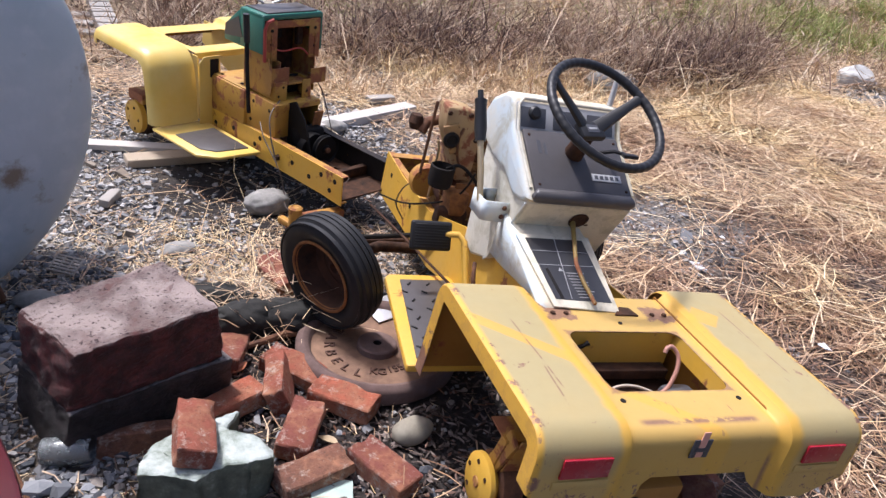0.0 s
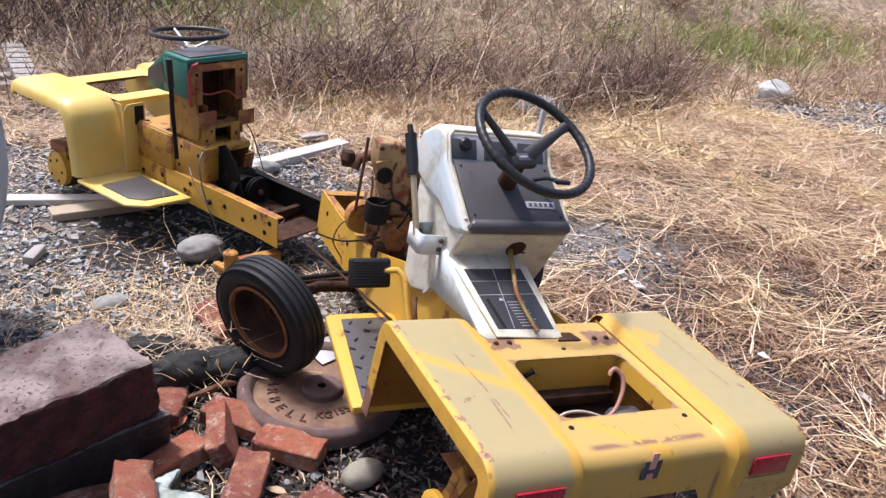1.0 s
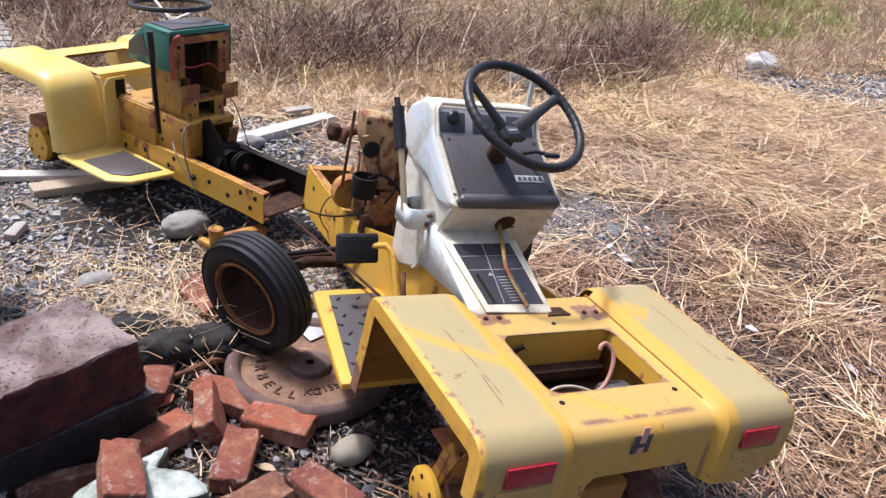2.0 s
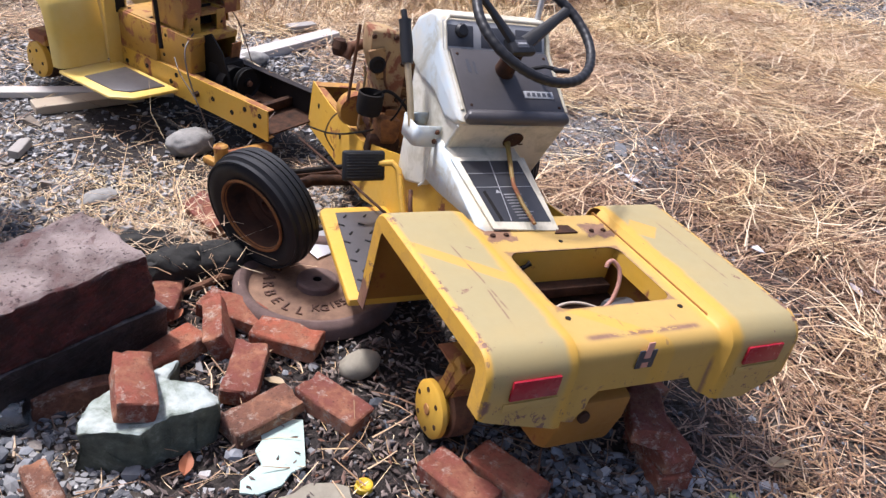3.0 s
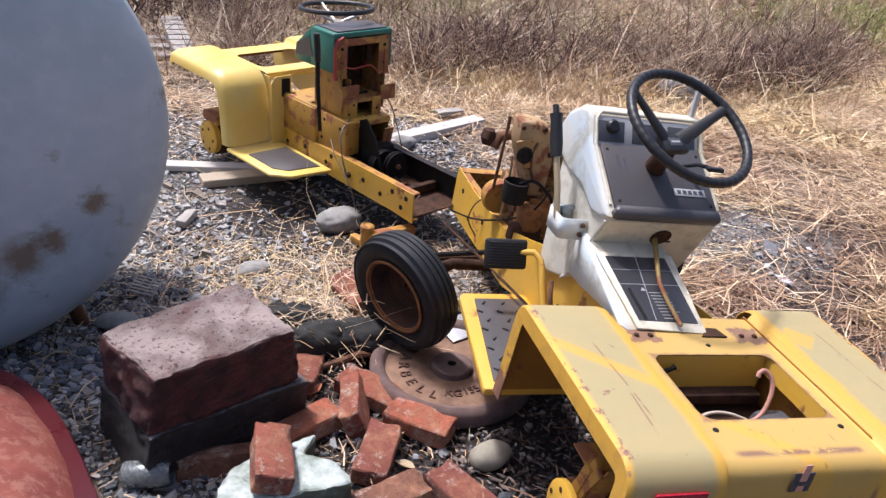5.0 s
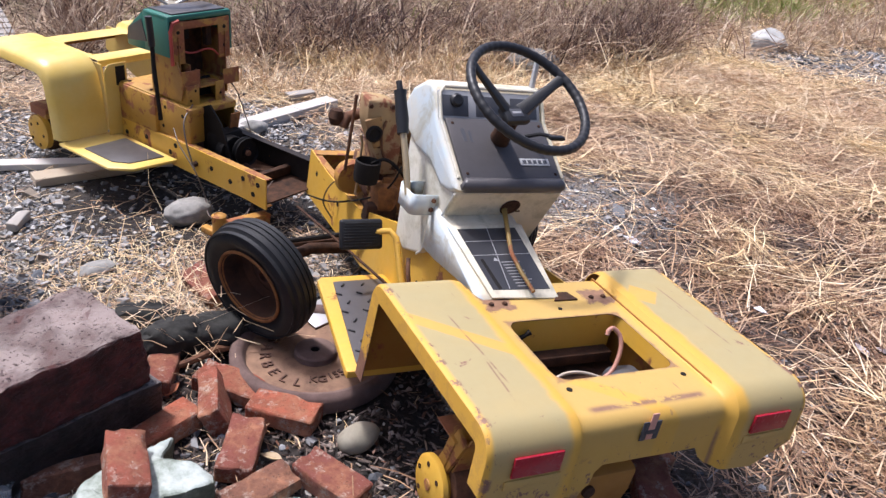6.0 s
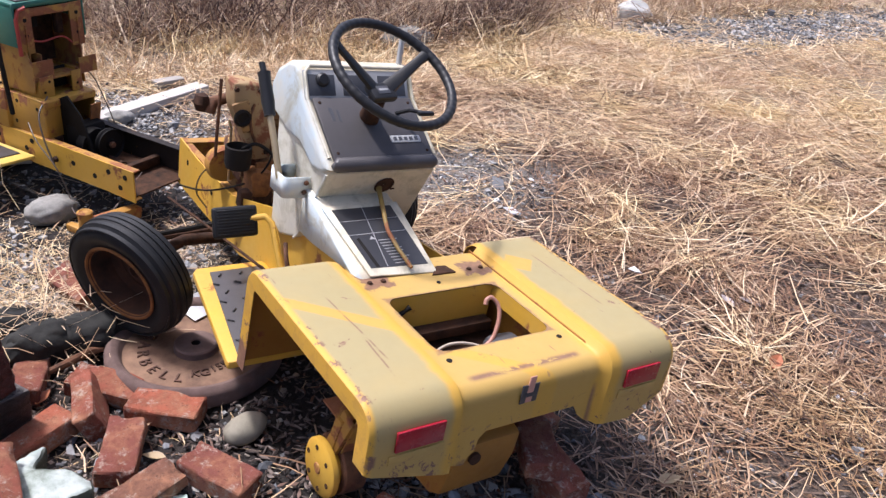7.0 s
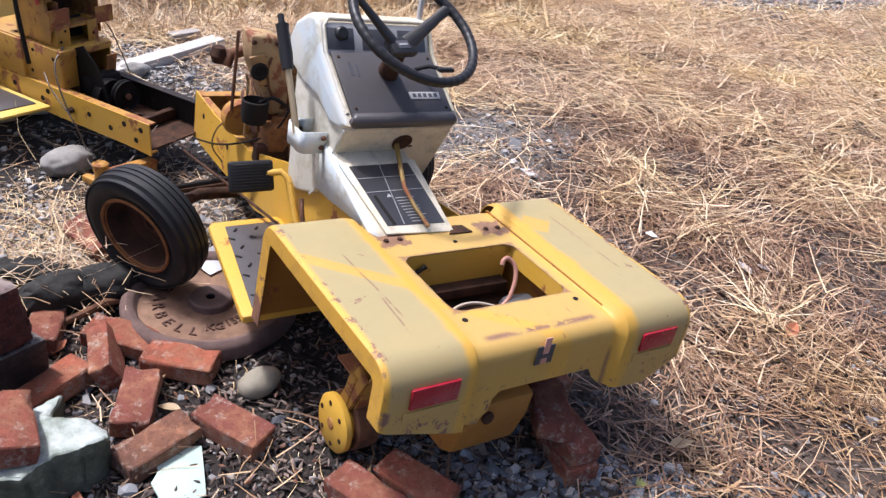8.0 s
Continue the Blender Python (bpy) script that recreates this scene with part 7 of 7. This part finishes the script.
def foot_density(x, y):
    deep = foot(x, y)
    return 0.0 if deep < 0 else max(0.0, 1 - deep / 1.1) * min(1.0, max(0.0, (patch(x, y, 1.5, 71) - 0.3) * 3.0))


spots = scatter(1500, 0.9, 4.6, 3.95, 5.6, foot_density)
v, f = stems(spots, 0.27, 0.0048, 0.75)
stuff("dead_brush", v, f, M["twig"], "reddish-brown dead weeds at the foot of the bank", "brush")
spots = scatter(480, 0.2, 4.4, 4.1, 5.6, lambda x, y: foot_density(x, y) * (1.0 if patch(x, y, 0.9, 33) > 0.48 else 0.15))
v, f = stems(spots, 0.33, 0.0052, 0.6)
stuff("dead_brush", v, f, M["shrub"], "dark purple-brown clumps of dead weeds", "brush")
spots = scatter(950, -4.2, 0.4, 5.7, 7.8, lambda x, y: (1.0 if x < -0.5 else 0.35) * max(0.0, (patch(x, y, 1.0, 12) - 0.25) * 2))
v, f = stems(spots, 0.62, 0.005, 0.5)
stuff("bare_shrub", v, f, M["shrub"], "tall bare purple-brown shrub behind the hulk", "shrub")
spots = scatter(11500, -4.0, 9.5, 4.0, 8.4, lambda x, y: 0.9 * patch(x, y, 1.2, 8) * max(0.1, 1 - 2.5 * green_density(x, y)) * (1 - 0.9 * track(x, y)) * (1 - 0.65 * foot_density(x, y)) if y > (4.1 if x > 1.0 else 4.35) else 0)
v, f = straws(spots, 0.24, 0.0045, 0, spread=0.55, up=0.05, bend=0.5, sway=0.4)
stuff("dry_grass", v, f, M["stalk"], "matted pale dry grass on the bank", "dry grass")
spots = scatter(8000, -4.0, 9.5, 4.3, 8.4, lambda x, y: max(0.0, (patch(x, y, 1.8, 15) - 0.42) * 2.5) * max(0.1, 1 - 2.5 * green_density(x, y)))
v, f = straws(spots, 0.22, 0.004, 1, spread=0.95, bend=0.5)
stuff("dry_grass", v, f, M["stalk"], "tufts of dry grass on the bank", "dry grass")


spots = scatter(7600, -1.0, 9.0, 5.2, 7.6, green_density)
v, f = straws(spots, 0.13, 0.0055, 1, spread=0.7, bend=0.4)
stuff("green_grass", v, f, M["grass"], "new green grass showing through on the bank", "grass")
spots = scatter(560, -0.2, 3.6, 3.8, 4.8, lambda x, y: 0.8 * patch(x, y, 1.4, 6) * (1.0 if x > 0.9 else 0.4))
v, f = straws([(x + rng.normal(0, 0.05), y + rng.normal(0, 0.05)) for x, y in spots for _ in range(9)], 0.15, 0.0034, 1, spread=1.0, bend=0.6)
stuff("grass_tussock", v, f, M["straw"], "pale dry grass tussocks before the brush", "dry grass")
spots = [(-0.8 + 0.13 * rng.normal(), 1.36 + 0.13 * rng.normal()) for _ in range(300)]
v, f = straws(spots, 0.11, 0.0017, 0, spread=0.5, up=0.085, bend=0.7)
stuff("grass_tuft", v, f, M["straw"], "dry grass tuft hanging over dark rubble", "dry grass")

spots = scatter(260, 0.3, 6.0, 2.2, 4.3, lambda x, y: 0.9 * patch(x, y, 1.1, 21))
v, f = stems(spots, 0.09, 0.0028, 0.9)
stuff("weed_stalk", v, f, M["twig"], "short dark weed stalks in the flattened grass", "weeds")
spots = scatter(4200, -1.7, 0.3, 0.1, 2.6, lambda x, y: 0.0 if (x + 0.425) ** 2 + (y - 1.06) ** 2 < 0.075 else (0.06 if y < 1.25 or y > 2.1 else 0.25) + 0.75 * math.exp(-((x + 0.85) ** 2 / 0.3 + (y - 1.65) ** 2 / 0.12)))
v, f = straws(spots, 0.055, 0.0013, 0, spread=0.2, up=0.008, bend=0.5)
stuff("straw_bits", v, f, M["straw"], "short straw bits on the gravel and soil", "dry grass")
